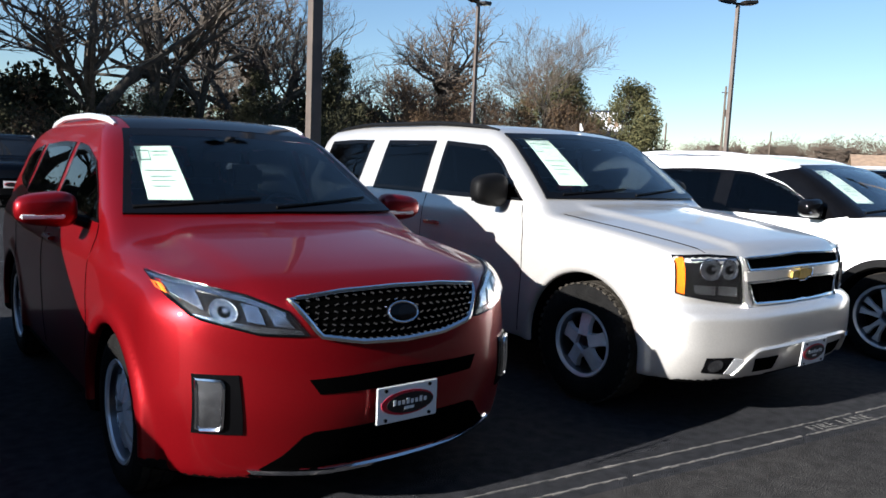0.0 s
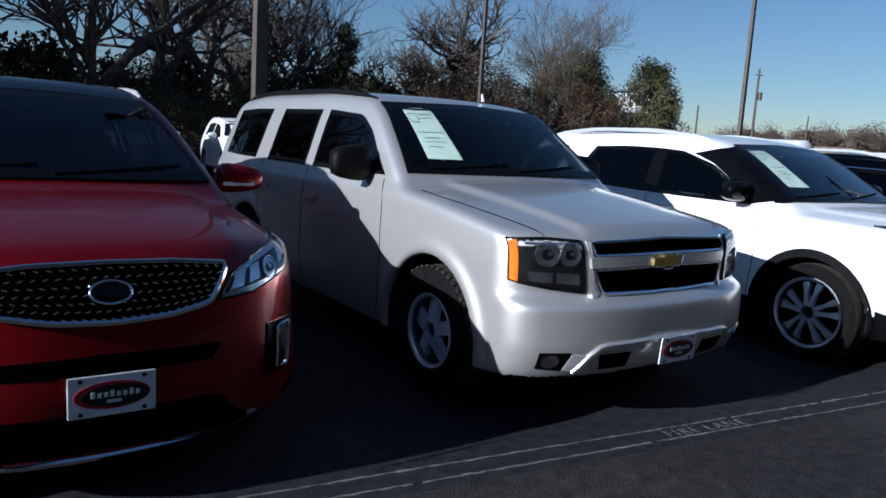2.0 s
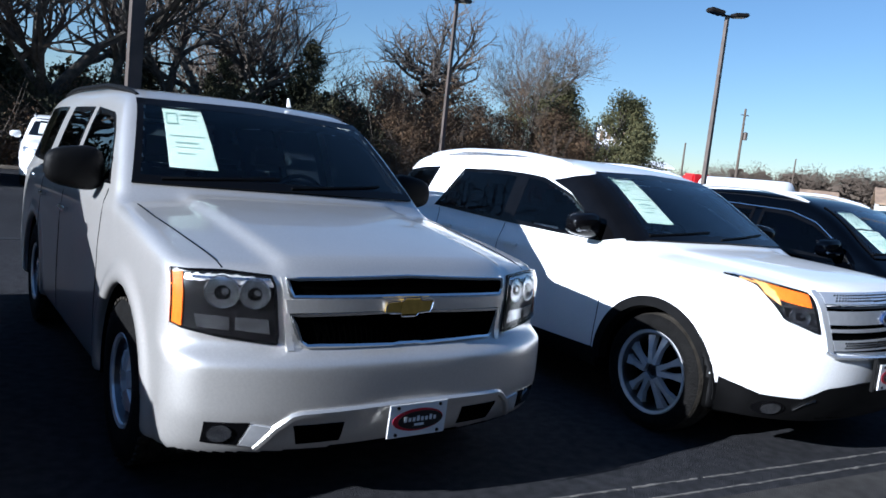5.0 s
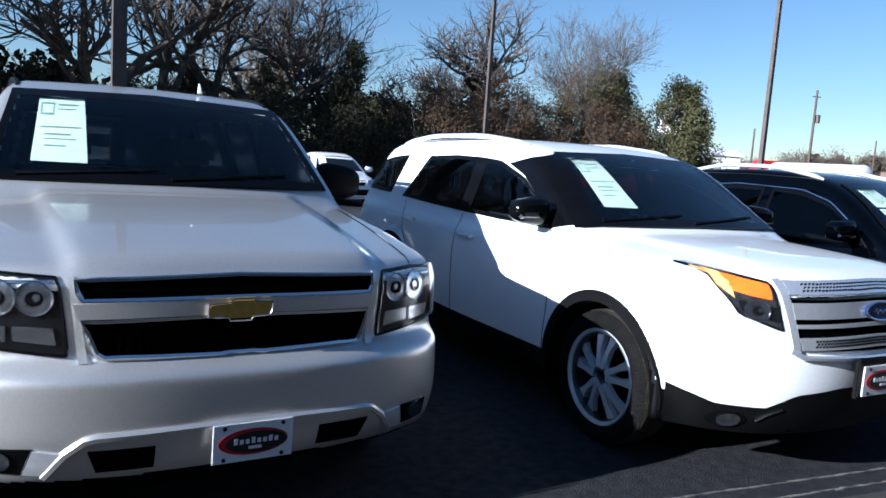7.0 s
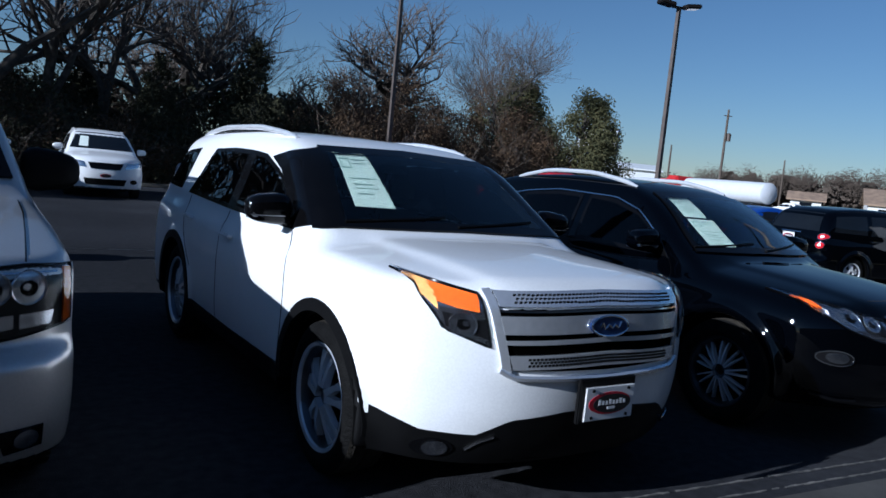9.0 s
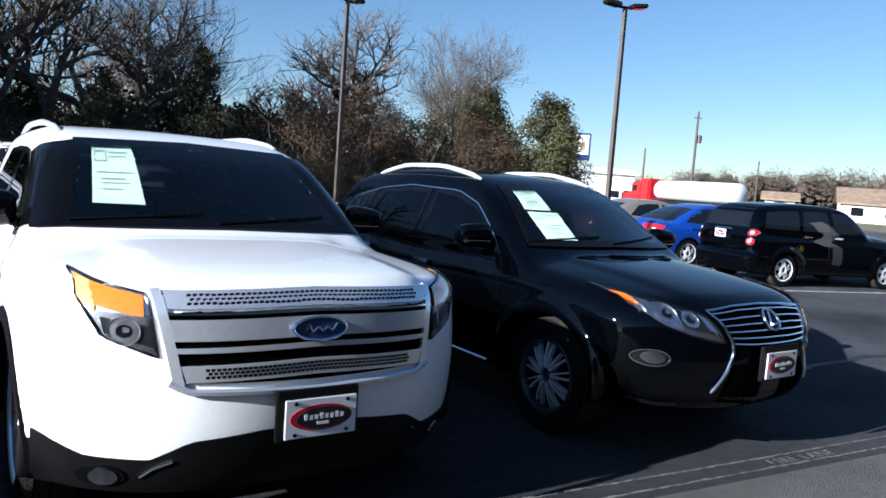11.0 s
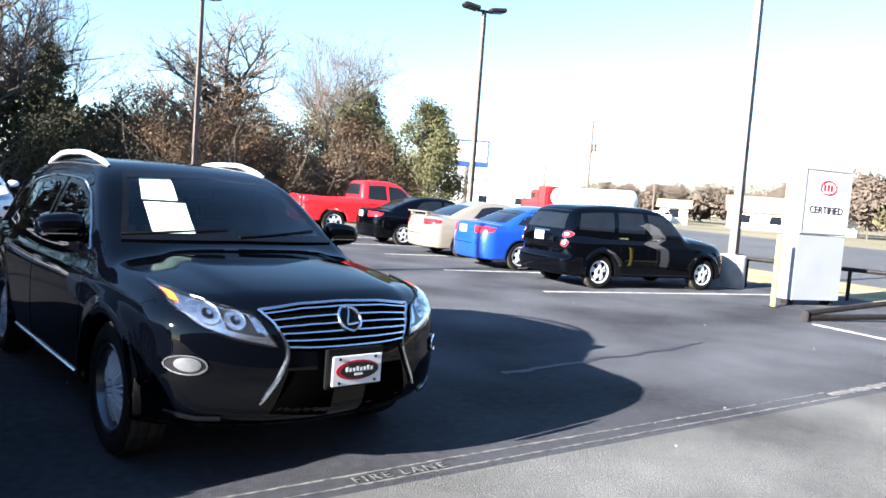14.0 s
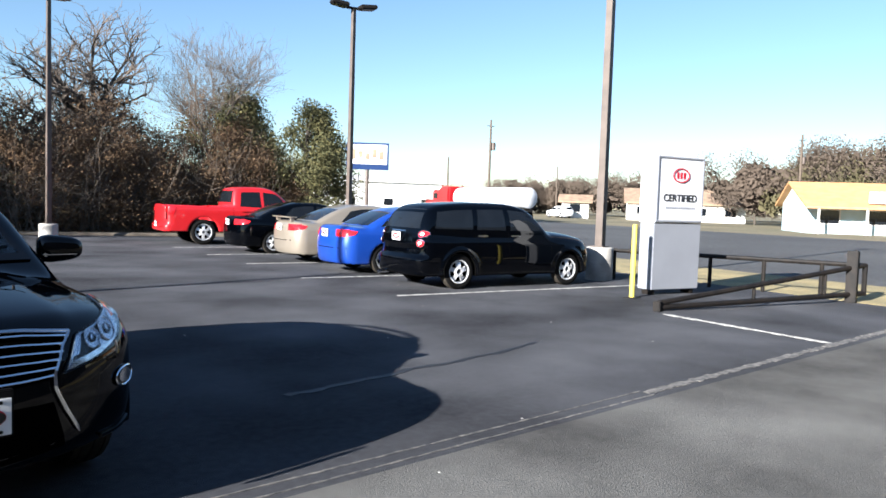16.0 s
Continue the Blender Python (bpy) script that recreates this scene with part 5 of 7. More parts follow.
for trim_pts in ([(1.57, 1.065), (1.73, 1.22), (1.99, 1.39), (2.3, 1.475), (3.0, 1.49), (3.44, 1.445), (3.92, 1.345), (4.06, 1.21)],):
    both("window_trim", tube(sh.line("L", densify(trim_pts, 30), 0.004), 0.008, 5), CHROME, root)


# ---- ground ----
def sheet(name, pts, z, material, label, kind="structure", thick=0.0):
    """A flat piece of ground from its outline."""
    n = len(pts)
    vs = [(x, y, z) for x, y in pts] + [(x, y, z - 0.3) for x, y in pts]
    fs = [tuple(range(n)), tuple(reversed(range(n, 2 * n)))] + [(i, n + i, n + (i + 1) % n, (i + 1) % n) for i in range(n)]
    return tagged(part(name, (vs, fs), material, smooth=0), label, "ground", "", kind)


U, V = Vector((0.956, -0.292, 0)), Vector((0.292, 0.956, 0))   # along and across the second row


def uv(u, v, z=0.0):
    p = U * u + V * v
    return Vector((p.x, p.y, z))


def uvp(u, v):
    p = uv(u, v)
    return (p.x, p.y)


sheet("ground", [(-1500, -1500), (1500, -1500), (1500, 1500), (-1500, 1500)], -0.012, GROUND, "dry field ground reaching the horizon")
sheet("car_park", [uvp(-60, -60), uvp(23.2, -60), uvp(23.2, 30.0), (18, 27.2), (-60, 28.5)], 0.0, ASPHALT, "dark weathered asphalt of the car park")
sheet("verge", [uvp(23.2, -3.0), uvp(27.0, -3.0), uvp(27.0, 60), uvp(23.2, 60)], 0.004, DRYGRASS, "strip of dry yellow grass beside the road")
sheet("road", [uvp(27.0, -300), uvp(61, -300), uvp(61, 400), uvp(27.0, 400)], -0.004, ROADMAT, "wide grey asphalt road")
sheet("driveway", [uvp(23.2, -60), uvp(27.0, -60), uvp(27.0, -3.0), uvp(23.2, -3.0)], 0.002, ASPHALT, "asphalt driveway to the road")
sheet("wood_floor", [(-60, 28.5), (18, 27.2), uvp(23.2, 30.0), uvp(23.2, 75), (-60, 75)], 0.006, LITTER, "brown leaf litter under the trees")
# kerb between the lot and the wood
kb = [(-60, 28.4), (18, 27.1), uvp(23.1, 29.9)]
kv = tube([(x, y, 0.02) for x, y in kb], 0.10, 8)
tagged(part("kerb", kv, KERB), "low concrete kerb at the lot's edge", "kerb", "", "structure")


def strip(p, q, w, z=0.0045):
    p, q = Vector((*p, 0)), Vector((*q, 0))
    n = (q - p).normalized().cross(Vector((0, 0, 1))) * (w / 2)
    a = [p + n, q + n, q - n, p - n]
    vs = [(v.x, v.y, z) for v in a] + [(v.x, v.y, z - 0.006) for v in a]
    return vs, [(3, 2, 1, 0), (4, 5, 6, 7), (0, 1, 5, 4), (1, 2, 6, 5), (2, 3, 7, 6), (3, 0, 4, 7)]


def ragged(p, q, w, z=0.0045, n=60, jit=0.012, gap=0.0, seed=1):
    """A worn line: short strips of changing width, some missing."""
    rnd = random.Random(seed)
    p, q = np.array(p, float), np.array(q, float)
    d = (q - p) / np.linalg.norm(q - p)
    nn = np.array((-d[1], d[0]))
    geos = []
    for k in range(n):
        if rnd.random() < gap:
            continue
        a, b = p + (q - p) * k / n, p + (q - p) * (k + 1) / n
        s = nn * jit * (rnd.random() - 0.5)
        geos.append(strip(tuple(a + s), tuple(b + s), w * (0.5 + 0.8 * rnd.random()), z))
    return join(*geos)


def seam_y(x):
    return 3.83 - 0.1394 * x


# the worn double line in front of the row
for k, off in enumerate((0.0, 0.135)):
    tagged(part("edge_line", ragged((-6, seam_y(-6) - off), (15.5, seam_y(15.5) - off), 0.013, 0.0045, 420, 0.007, 0.03, 3 + k), FAINT, smooth=0),
           "thin worn pale line painted on the asphalt", "road marking", "worn double line", "structure")
tagged(part("edge_line", ragged((15.5, seam_y(15.5) - 0.06), (24, seam_y(24) - 0.06), 0.10, 0.0045, 120, 0.005, 0.02, 9), FAINT, smooth=0),
       "worn pale line painted on the asphalt", "road marking", "worn double line", "structure")
for n_, x0 in enumerate((-1.2, 4.55, 10.6)):
    cu = bpy.data.curves.new("fire_lane_lettering", "FONT")
    cu.body, cu.size, cu.extrude, cu.space_character = "FIRE LANE", 0.105, 0.001, 1.3
    tx = new("fire_lane_lettering", cu)
    tx.matrix_world = pose(x0, seam_y(x0) - 0.115, 0.006, 0, 0, -7.94)
    cu.materials.append(WORNTEXT)
    tagged(tx, "worn FIRE LANE lettering on the asphalt", "road marking", "lane lettering", "structure")
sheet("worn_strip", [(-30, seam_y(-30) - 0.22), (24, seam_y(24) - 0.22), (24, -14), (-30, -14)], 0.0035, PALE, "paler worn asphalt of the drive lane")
# bay lines of the second row
bays = [(18.53, 7.44, 23.9, 5.75), (18.95, 10.45, 23.9, 8.9), (19.9, 13.64, 24.2, 12.35), (20.6, 16.4, 24.6, 15.2), (21.2, 19.2, 25, 18.0)]
for i, (a, b, c_, d) in enumerate(bays):
    tagged(part("bay_line", ragged((a, b), (c_, d), 0.09, 0.0045, 60, 0.008, 0.0, 20 + i), LINE, smooth=0), "white painted parking bay line", "road marking", "bay lines", "structure")
tagged(part("bay_line", ragged((20.28, 3.56), (19.6, 1.1), 0.10, 0.0045, 40, 0.01, 0.0, 40), LINE, smooth=0), "white painted line by the gate", "road marking", "bay lines", "structure")
# sealed cracks


def crack(p, q, w, seed, n=40, amp=0.05):
    rnd = random.Random(seed)
    p, q = np.array(p, float), np.array(q, float)
    d = (q - p) / np.linalg.norm(q - p)
    nn = np.array((-d[1], d[0]))
    pts, o = [], 0.0
    for k in range(n + 1):
        o = o * 0.8 + (rnd.random() - 0.5) * amp
        pts.append(p + (q - p) * k / n + nn * o)
    ob = part("sealed_crack", join(*[strip(tuple(a), tuple(b), w * (0.7 + 0.6 * rnd.random()), 0.0042) for a, b in zip(pts[:-1], pts[1:])]), TAR, smooth=0)
    return tagged(ob, "dark sealed crack in the asphalt", "crack", "sealed cracks", "structure")


crack((-10, 13.2), (21, 10.15), 0.10, 1, 80)
crack((13.2, 3.55), (16.75, 3.5), 0.07, 2)
crack((4.0, 21.0), (-12, 22.0), 0.08, 4)
rs = np.random.RandomState(5)
chips = []
for _ in range(40):
    x, y = rs.uniform(0, 22), rs.uniform(-5, 9)
    s = rs.uniform(0.004, 0.011)
    chips.append(moved(box(-s, s, -s * 0.7, s * 0.7, 0.0, s * 0.5, 0), pose(x, y, 0.003, 0, 0, rs.uniform(0, 180))))
tagged(part("gravel_chips", join(*chips), CONCRETE, smooth=0), "scattered pale gravel chips on the asphalt", "gravel", "", "stuff")


# ---- lamp posts, signs, fence ----
def lamp_post(x, y, top, heads, thick, base_h, turn=0, label=""):
    root = new("street_lamp", None)
    root.matrix_world = pose(x, y, 0, 0, 0, turn)
    tagged(root, label or "brown steel car park lamp on a concrete base", "lamp post", "lamp posts")
    part("pole_base", lathe_z([(0.30, 0.0), (0.30, base_h - 0.03), (0.27, base_h), (0.0, base_h)], 20), CONCRETE, root)
    t = thick / 2
    vs = [(sx * r, sy * r, z) for z, r in ((base_h, t), (top, t * 0.78)) for sx, sy in ((-1, -1), (1, -1), (1, 1), (-1, 1))]
    part("pole", (vs, [(0, 1, 5, 4), (1, 2, 6, 5), (2, 3, 7, 6), (3, 0, 4, 7), (4, 5, 6, 7)]), POLE, root, smooth=0)
    part("base_plate", box(-t - 0.08, t + 0.08, -t - 0.08, t + 0.08, base_h, base_h + 0.025, 0.006), POLE, root)
    for a in heads:
        m = pose(0, 0, top, 0, 0, a)
        hd = part("lamp_head", moved(join(box(0.22, 0.80, -0.2, 0.2, -0.02, 0.12, 0.03)), m @ pose(0, 0, 0, 0, -7)), PIPE, root)
        part("lamp_glass", moved(box(0.28, 0.74, -0.16, 0.16, -0.035, -0.018, 0.004), m @ pose(0, 0, 0, 0, -7)), FARGLASS, hd)
        part("lamp_arm", moved(box(-0.05, 0.26, -0.04, 0.04, -0.02, 0.06, 0.01), m), PIPE, root)
    return root


def lathe_z(profile, seg=16):
    vs, fs = [], []
    n = len(profile)
    for s in range(seg):
        a = 2 * math.pi * s / seg
        vs += [(r * math.cos(a), r * math.sin(a), z) for r, z in profile]
    for s in range(seg):
        q = (s + 1) % seg
        fs += [(s * n + i, q * n + i, q * n + i + 1, s * n + i + 1) for i in range(n - 1)]
    return vs, fs


lamp_post(5.16, 10.74, 8.6, (30, 210), 0.17, 0.75)
lamp_post(20.11, 25.15, 7.9, (20, 200), 0.15, 0.45)
lamp_post(26.73, 17.63, 7.9, (-20, 160), 0.15, 0.75)
lamp_post(24.30, 6.85, 9.4, (-20, 160), 0.17, 0.72)

# the certified sign
sg = new("certified_sign", None)
sg.matrix_world = pose(23.05, 4.70, 0, 0, 0, -21)
tagged(sg, "tall white CERTIFIED sign box on a grey base", "sign")
part("base", box(-0.60, 0.60, -0.16, 0.20, 0.10, 1.33, 0.01), SIGNGREY, sg, "grey metal lower cabinet")
part("cabinet", box(-0.62, 0.60, -0.18, 0.22, 1.34, 2.58, 0.012), SIGNWHITE, sg, "white sign cabinet")
part("panel_frame", join(box(-0.60, 0.58, -0.20, -0.182, 2.53, 2.56), box(-0.60, 0.58, -0.20, -0.182, 1.36, 1.39), box(-0.60, -0.57, -0.20, -0.182, 1.39, 2.53), box(0.55, 0.58, -0.20, -0.182, 1.39, 2.53)), SIGNGREY, sg)
for xx in (-0.5, 0.5):
    part("foot", box(xx - 0.05, xx + 0.05, -0.1, 0.14, 0.0, 0.10, 0.01), PIPE, sg)
part("oval", tube([(x, -0.186, z) for x, z in ellipse(0.0, 2.22, 0.20, 0.125, 32)], 0.014, 6, True), SIGNRED, sg, "red oval outline")
part("oval_mark", join(*[box(-0.11 + 0.085 * k, -0.065 + 0.085 * k, -0.19, -0.18, 2.16, 2.28) for k in range(3)]), SIGNRED, sg)
cu = bpy.data.curves.new("lettering", "FONT")
cu.body, cu.size, cu.extrude, cu.align_x = "CERTIFIED", 0.185, 0.003, "CENTER"
cu.offset = 0.003
tx = new("lettering", cu)
cu.materials.append(SIGNINK)
tx.parent = sg
tx.matrix_local = pose(0.0, -0.187, 1.74, 90, 0, 0)
part("small_print", join(*[box(-0.36 + 0.055 * k, -0.325 + 0.055 * k, -0.186, -0.18, 1.60, 1.64) for k in range(14)]), SIGNGREY, sg)

yp = new("yellow_bollard", None)
yp.matrix_world = pose(21.80, 4.83, 0)
tagged(yp, "thin yellow painted steel post on asphalt", "bollard")
part("post", lathe_z([(0.046, 0), (0.046, 1.26), (0.04, 1.30), (0.0, 1.305)], 14), YELLOW, yp)
part("foot_plate", box(-0.11, 0.11, -0.11, 0.11, 0, 0.015, 0.004), PIPE, yp)

# pipe fence and the triangular gate
fence = new("pipe_fence", None)
tagged(fence, "low dark pipe rail fence beside the verge", "fence")
f0, f1 = Vector((24.75, 7.1, 0)), Vector((25.3, 1.9, 0))
part("rail", tube([f0 + Vector((0, 0, 0.64)), f1 + Vector((0, 0, 0.66))], 0.045, 8), PIPE, fence)
for k in range(5):
    p = f0.lerp(f1, (k + 0.35) / 5)
    part("post", tube([p, p + Vector((0, 0, 0.64))], 0.04, 8), PIPE, fence)
fence2 = new("pipe_fence", None)
tagged(fence2, "low dark pipe rail fence beside the verge", "fence")
g0, g1 = Vector((24.9, 7.6, 0)), Vector(uvp(23.9, 26) + (0,))
part("rail", tube([g0 + Vector((0, 0, 0.64)), g1 + Vector((0, 0, 0.64))], 0.045, 8), PIPE, fence2)
for k in range(9):
    p = g0.lerp(g1, (k + 0.3) / 9)
    part("post", tube([p, p + Vector((0, 0, 0.64))], 0.04, 8), PIPE, fence2)
gate = new("swing_gate", None)
tagged(gate, "dark steel triangular swing gate standing open", "gate")
ga, gp = Vector((20.5, 3.75, 0)), Vector((24.72, 1.94, 0))
gd = (gp - ga).normalized()
ge = gp + gd * 0.35
part("post", box(gp.x - 0.09, gp.x + 0.09, gp.y - 0.09, gp.y + 0.09, 0.0, 0.95, 0.015), PIPE, gate)
part("lower_bar", tube([ga + Vector((0, 0, 0.06)), ge + Vector((0, 0, 0.16))], 0.045, 8), PIPE, gate)
part("upper_bar", tube([ga + Vector((0, 0, 0.13)), ge + Vector((0, 0, 0.68))], 0.045, 8), PIPE, gate)
part("end_bar", tube([ge + Vector((0, 0, 0.12)), ge + Vector((0, 0, 0.70))], 0.045, 8), PIPE, gate)
for u in (0.42, 0.78):
    p = ga.lerp(ge, u)
    part("upright", tube([p + Vector((0, 0, 0.06 + 0.10 * u)), p + Vector((0, 0, 0.13 + 0.55 * u))], 0.03, 8), PIPE, gate)
part("tip_block", box(ga.x - 0.08, ga.x + 0.08, ga.y - 0.06, ga.y + 0.06, 0.0, 0.16, 0.01), PIPE, gate)


# ---- trees ----
def branch_tubes(rng, height, radius, spread, levels, first=0.3, droop=0.0, twig_r=0.006, ratio=(0.45, 0.65), stem=0.48, limb=1.0, wander=0.12):
    """Forked trunk and limbs, and the fine twigs, as two meshes."""
    big, fine = [], []

    def grow(p, d, length, r, lev):
        n = 6 if lev < 3 else 3
        pts, rs = [p.copy()], [r]
        cur, dv = p.copy(), d.copy()
        for k in range(n):
            dv = (dv + Vector((rng.uniform(-1, 1), rng.uniform(-1, 1), rng.uniform(-0.6, 0.8) - droop * lev)) * (wander + 0.07 * lev)).normalized()
            cur = cur + dv * (length / n)
            pts.append(cur.copy())
            rs.append(max(twig_r * 0.6, r * (1 - 0.45 * (k + 1) / n)))
        (big if lev < 3 else fine).append(tube(pts, rs, 7 if lev == 0 else (5 if lev < 3 else 3)))
        if lev >= levels:
            return
        kids = (4, 5, 5, 5, 4)[min(lev, 4)]
        for c in range(kids):
            u = first + (1 - first) * (c + rng.random()) / kids if lev == 0 else 0.25 + 0.75 * (c + rng.random()) / kids
            i = min(int(u * n), n - 1)
            q = pts[i].lerp(pts[i + 1], u * n - i)
            side = Vector((rng.uniform(-1, 1), rng.uniform(-1, 1), rng.uniform(-0.15, 0.5))).normalized()
            nd = (dv * (0.75 if lev else 0.8) + side * spread).normalized()
            grow(q, nd, length * rng.uniform(0.5, 0.75) * (limb if lev == 0 else 1.0), max(twig_r, rs[i] * rng.uniform(*ratio)), lev + 1)
    grow(Vector((0, 0, -0.1)), Vector((rng.uniform(-0.08, 0.08), rng.uniform(-0.08, 0.08), 1)), height * stem, radius, 0)
    return join(*big), join(*fine)


def leaf_cloud(rng, blobs, n, size, squash=1.0):
    """Many small leaves gathered round clump centres: (x, y, z, radius)."""
    w = np.array([b[3] ** 2 for b in blobs])
    pick = rng.choice(len(blobs), n, p=w / w.sum())
    B = np.array(blobs)[pick]
    d = rng.normal(size=(n, 3))
    d /= np.linalg.norm(d, axis=1)[:, None]
    rad = B[:, 3:4] * rng.uniform(0.05, 1.0, (n, 1)) ** 0.75
    c = B[:, :3] + d * rad * np.array((1, 1, squash))
    a = rng.normal(size=(n, 3))
    a /= np.linalg.norm(a, axis=1)[:, None]
    b = np.cross(a, rng.normal(size=(n, 3)))
    b /= np.linalg.norm(b, axis=1)[:, None]
    s = size * rng.uniform(0.5, 1.4, (n, 1))
    vs = np.stack([c + a * s, c + b * s * 0.55, c - a * s, c - b * s * 0.55], 1).reshape(-1, 3)
    vs[:, 2] = np.maximum(vs[:, 2], 0.02)
    return vs, np.arange(4 * n).reshape(-1, 4)


def bare_tree(name, seed, height, radius, spread, label, levels=5, ratio=(0.45, 0.65), stem=0.48, limb=1.0, wander=0.12, twig_r=0.006):
    root = new(name, None)
    tagged(root, label, "tree", "bare trees at the lot's edge")
    rng = random.Random(seed)
    a, b = branch_tubes(rng, height, radius, spread, levels, ratio=ratio, stem=stem, limb=limb, wander=wander, twig_r=twig_r)
    part("trunk", a, BARK, root, smooth=60)
    part("crown", b, TWIG, root, "fine bare twigs", smooth=0)
    return root


def leafy_tree(name, seed, height, width, material, label, n=9000, size=0.10, conical=False):
    root = new(name, None)
    tagged(root, label, "tree", "evergreens at the lot's edge")
    rng = random.Random(seed)
    nr = np.random.RandomState(seed)
    tr = [tube([(0, 0, -0.1), (0.05, 0, height * 0.4), (0, 0.06, height * 0.85)], [0.16, 0.11, 0.03], 7)]
    blobs = []
    for k in range(34):
        u = (k + rng.random()) / 34
        z = height * (0.10 + 0.86 * u)
        prof = (1 - u) ** 0.8 if conical else math.sin(math.pi * min(1, 0.22 + 0.75 * u)) ** 0.7
        ang = rng.uniform(0, 2 * math.pi)
        rr = width * 0.5 * prof * rng.uniform(0.35, 0.95)
        x, y = rr * math.cos(ang), rr * math.sin(ang)
        blobs.append((x, y, z, width * rng.uniform(0.11, 0.21) * (0.55 + 0.6 * prof)))
        tr.append(tube([(0, 0, z * 0.8), (x * 0.5, y * 0.5, z * 0.92), (x, y, z)], [0.05, 0.03, 0.012], 5))
    part("trunk", join(*tr), BARK, root, smooth=60)
    part("crown", leaf_cloud(nr, blobs, n, size), material, root, smooth=0)
    return root


oak = bare_tree("bare_tree", 11, 11.5, 0.42, 0.95, "spreading bare oak with crooked dark limbs", 5, (0.58, 0.80), 0.32, 1.75, 0.24, 0.007)
ash = bare_tree("bare_tree", 23, 11.0, 0.17, 0.60, "slender bare tree with fine upright twigs")
elm = bare_tree("bare_tree", 37, 13.0, 0.22, 0.72, "tall bare tree with forked dark trunk", 4, ratio=(0.55, 0.76), wander=0.2, twig_r=0.010)
post_oak = bare_tree("bare_tree", 58, 12.5, 0.30, 0.85, "tall bare oak with twisting dark limbs", 4, (0.58, 0.80), 0.40, 1.45, 0.26, 0.012)
post_oak.matrix_world = pose(2.6, 33.0, 0, 0, 0, 140)
oak.matrix_world = pose(25.07, 36.16, 0) @ Matrix.Diagonal((1.12, 1.12, 1.12, 1))
ash.matrix_world = pose(29.6, 31.0, 0)
elm.matrix_world = pose(11.4, 33.2, 0)
rnd = random.Random(77)
spots = [(post_oak, 6.4, 32.2, 1.1), (elm, 9.6, 32.2, 1.15), (elm, -0.6, 34.4, 1.2), (post_oak, -2.6, 33.5, 1.15),
         (post_oak, 13.9, 33.0, 1.0), (ash, 17.9, 34.6, 0.9), (oak, 16.2, 42.0, 1.0), (oak, -8, 34.0, 1.1),
         (ash, 32.0, 33.5, 0.85), (elm, -14, 33.0, 1.0), (ash, -5.0, 31.0, 1.1), (elm, -22, 35, 1.1)]
for src, x, y, s in spots:
    t_ = copy_thing(src, pose(x, y, 0, 0, 0, rnd.uniform(0, 360)) @ Matrix.Diagonal((s, s, s * rnd.uniform(0.92, 1.08), 1)))
live = leafy_tree("live_oak", 5, 6.2, 5.2, OLIVELEAF, "olive-green live oak with a ragged crown", 42000, 0.06)
live.matrix_world = pose(33.3, 27.9, 0)
cedar = leafy_tree("cedar_tree", 8, 6.3, 4.4, GREENLEAF, "dark green cedar with a pointed crown", 32000, 0.055, True)
cedar.matrix_world = pose(16.8, 30.6, 0)
for src, x, y, s in ((cedar, 2.5, 30.6, 0.95), (live, 31.2, 31.0, 1.1), (cedar, 13.0, 30.8, 0.8), (cedar, -5, 31, 1.0)):
    copy_thing(src, pose(x, y, 0, 0, 0, rnd.uniform(0, 360)) @ Matrix.Diagonal((s, s, s, 1)))


def thicket(name, seed, x0, x1, y0, y1, height, n, size, material, label, blobs=120, twigs=1400, leaf=1):
    nr = np.random.RandomState(seed)
    bl = []
    for k in range(blobs):
        x = nr.uniform(x0, x1)
        yb = nr.uniform(0, 1)
        z = height(x) * nr.uniform(0.05, 1.0) * (0.45 + 0.55 * yb)
        bl.append((x, y0 + (y1 - y0) * yb, z, nr.uniform(0.45, 1.15)))
    lv, lf = leaf_cloud(nr, bl, n, size)
    tw = []
    for k in range(twigs):
        x, y = nr.uniform(x0, x1), nr.uniform(y0, y1)
        h = height(x) * nr.uniform(0.25, 0.85)
        p = Vector((x, y, 0))
        q = p + Vector((nr.normal() * 0.6, nr.normal() * 0.5, h * 0.55))
        r = q + Vector((nr.normal() * 0.9, nr.normal() * 0.7, h * 0.35))
        tw.append(tube([p, q, r], [0.014, 0.010, 0.004], 3))
        for _ in range(4):
            m_ = p.lerp(q, nr.uniform(0.5, 1))
            tw.append(tube([m_, m_ + Vector((nr.normal() * 0.8, nr.normal() * 0.6, nr.uniform(-0.1, 0.8)))], [0.009, 0.003], 3))
    k = tagged(part(name, (lv, lf), material, None, smooth=0), label, "bushes", "", "stuff")
    j = tagged(part("brushwood", join(*tw), TWIG, None, smooth=0), "tangled bare brown brushwood stems", "bushes", "", "stuff")
    return k


thicket("thicket", 3, -30, 24, 28.9, 34, lambda x: 4.3 + 0.6 * math.sin(x), 140000, 0.052, GREENLEAF, "dark dense undergrowth along the lot", 620, 900)
thicket("thicket", 4, -30, 26, 29.2, 33, lambda x: 3.6 + 0.7 * math.sin(x * 1.7), 150000, 0.046, BROWNLEAF, "brown dry undergrowth along the lot", 460, 900)
thicket("thicket", 6, 20, 34.0, 27.8, 31.5, lambda x: 5.9 + 0.7 * math.sin(x * 1.1), 160000, 0.045, BROWNLEAF, "reddish brown dry thicket beside the live oak", 300, 900)


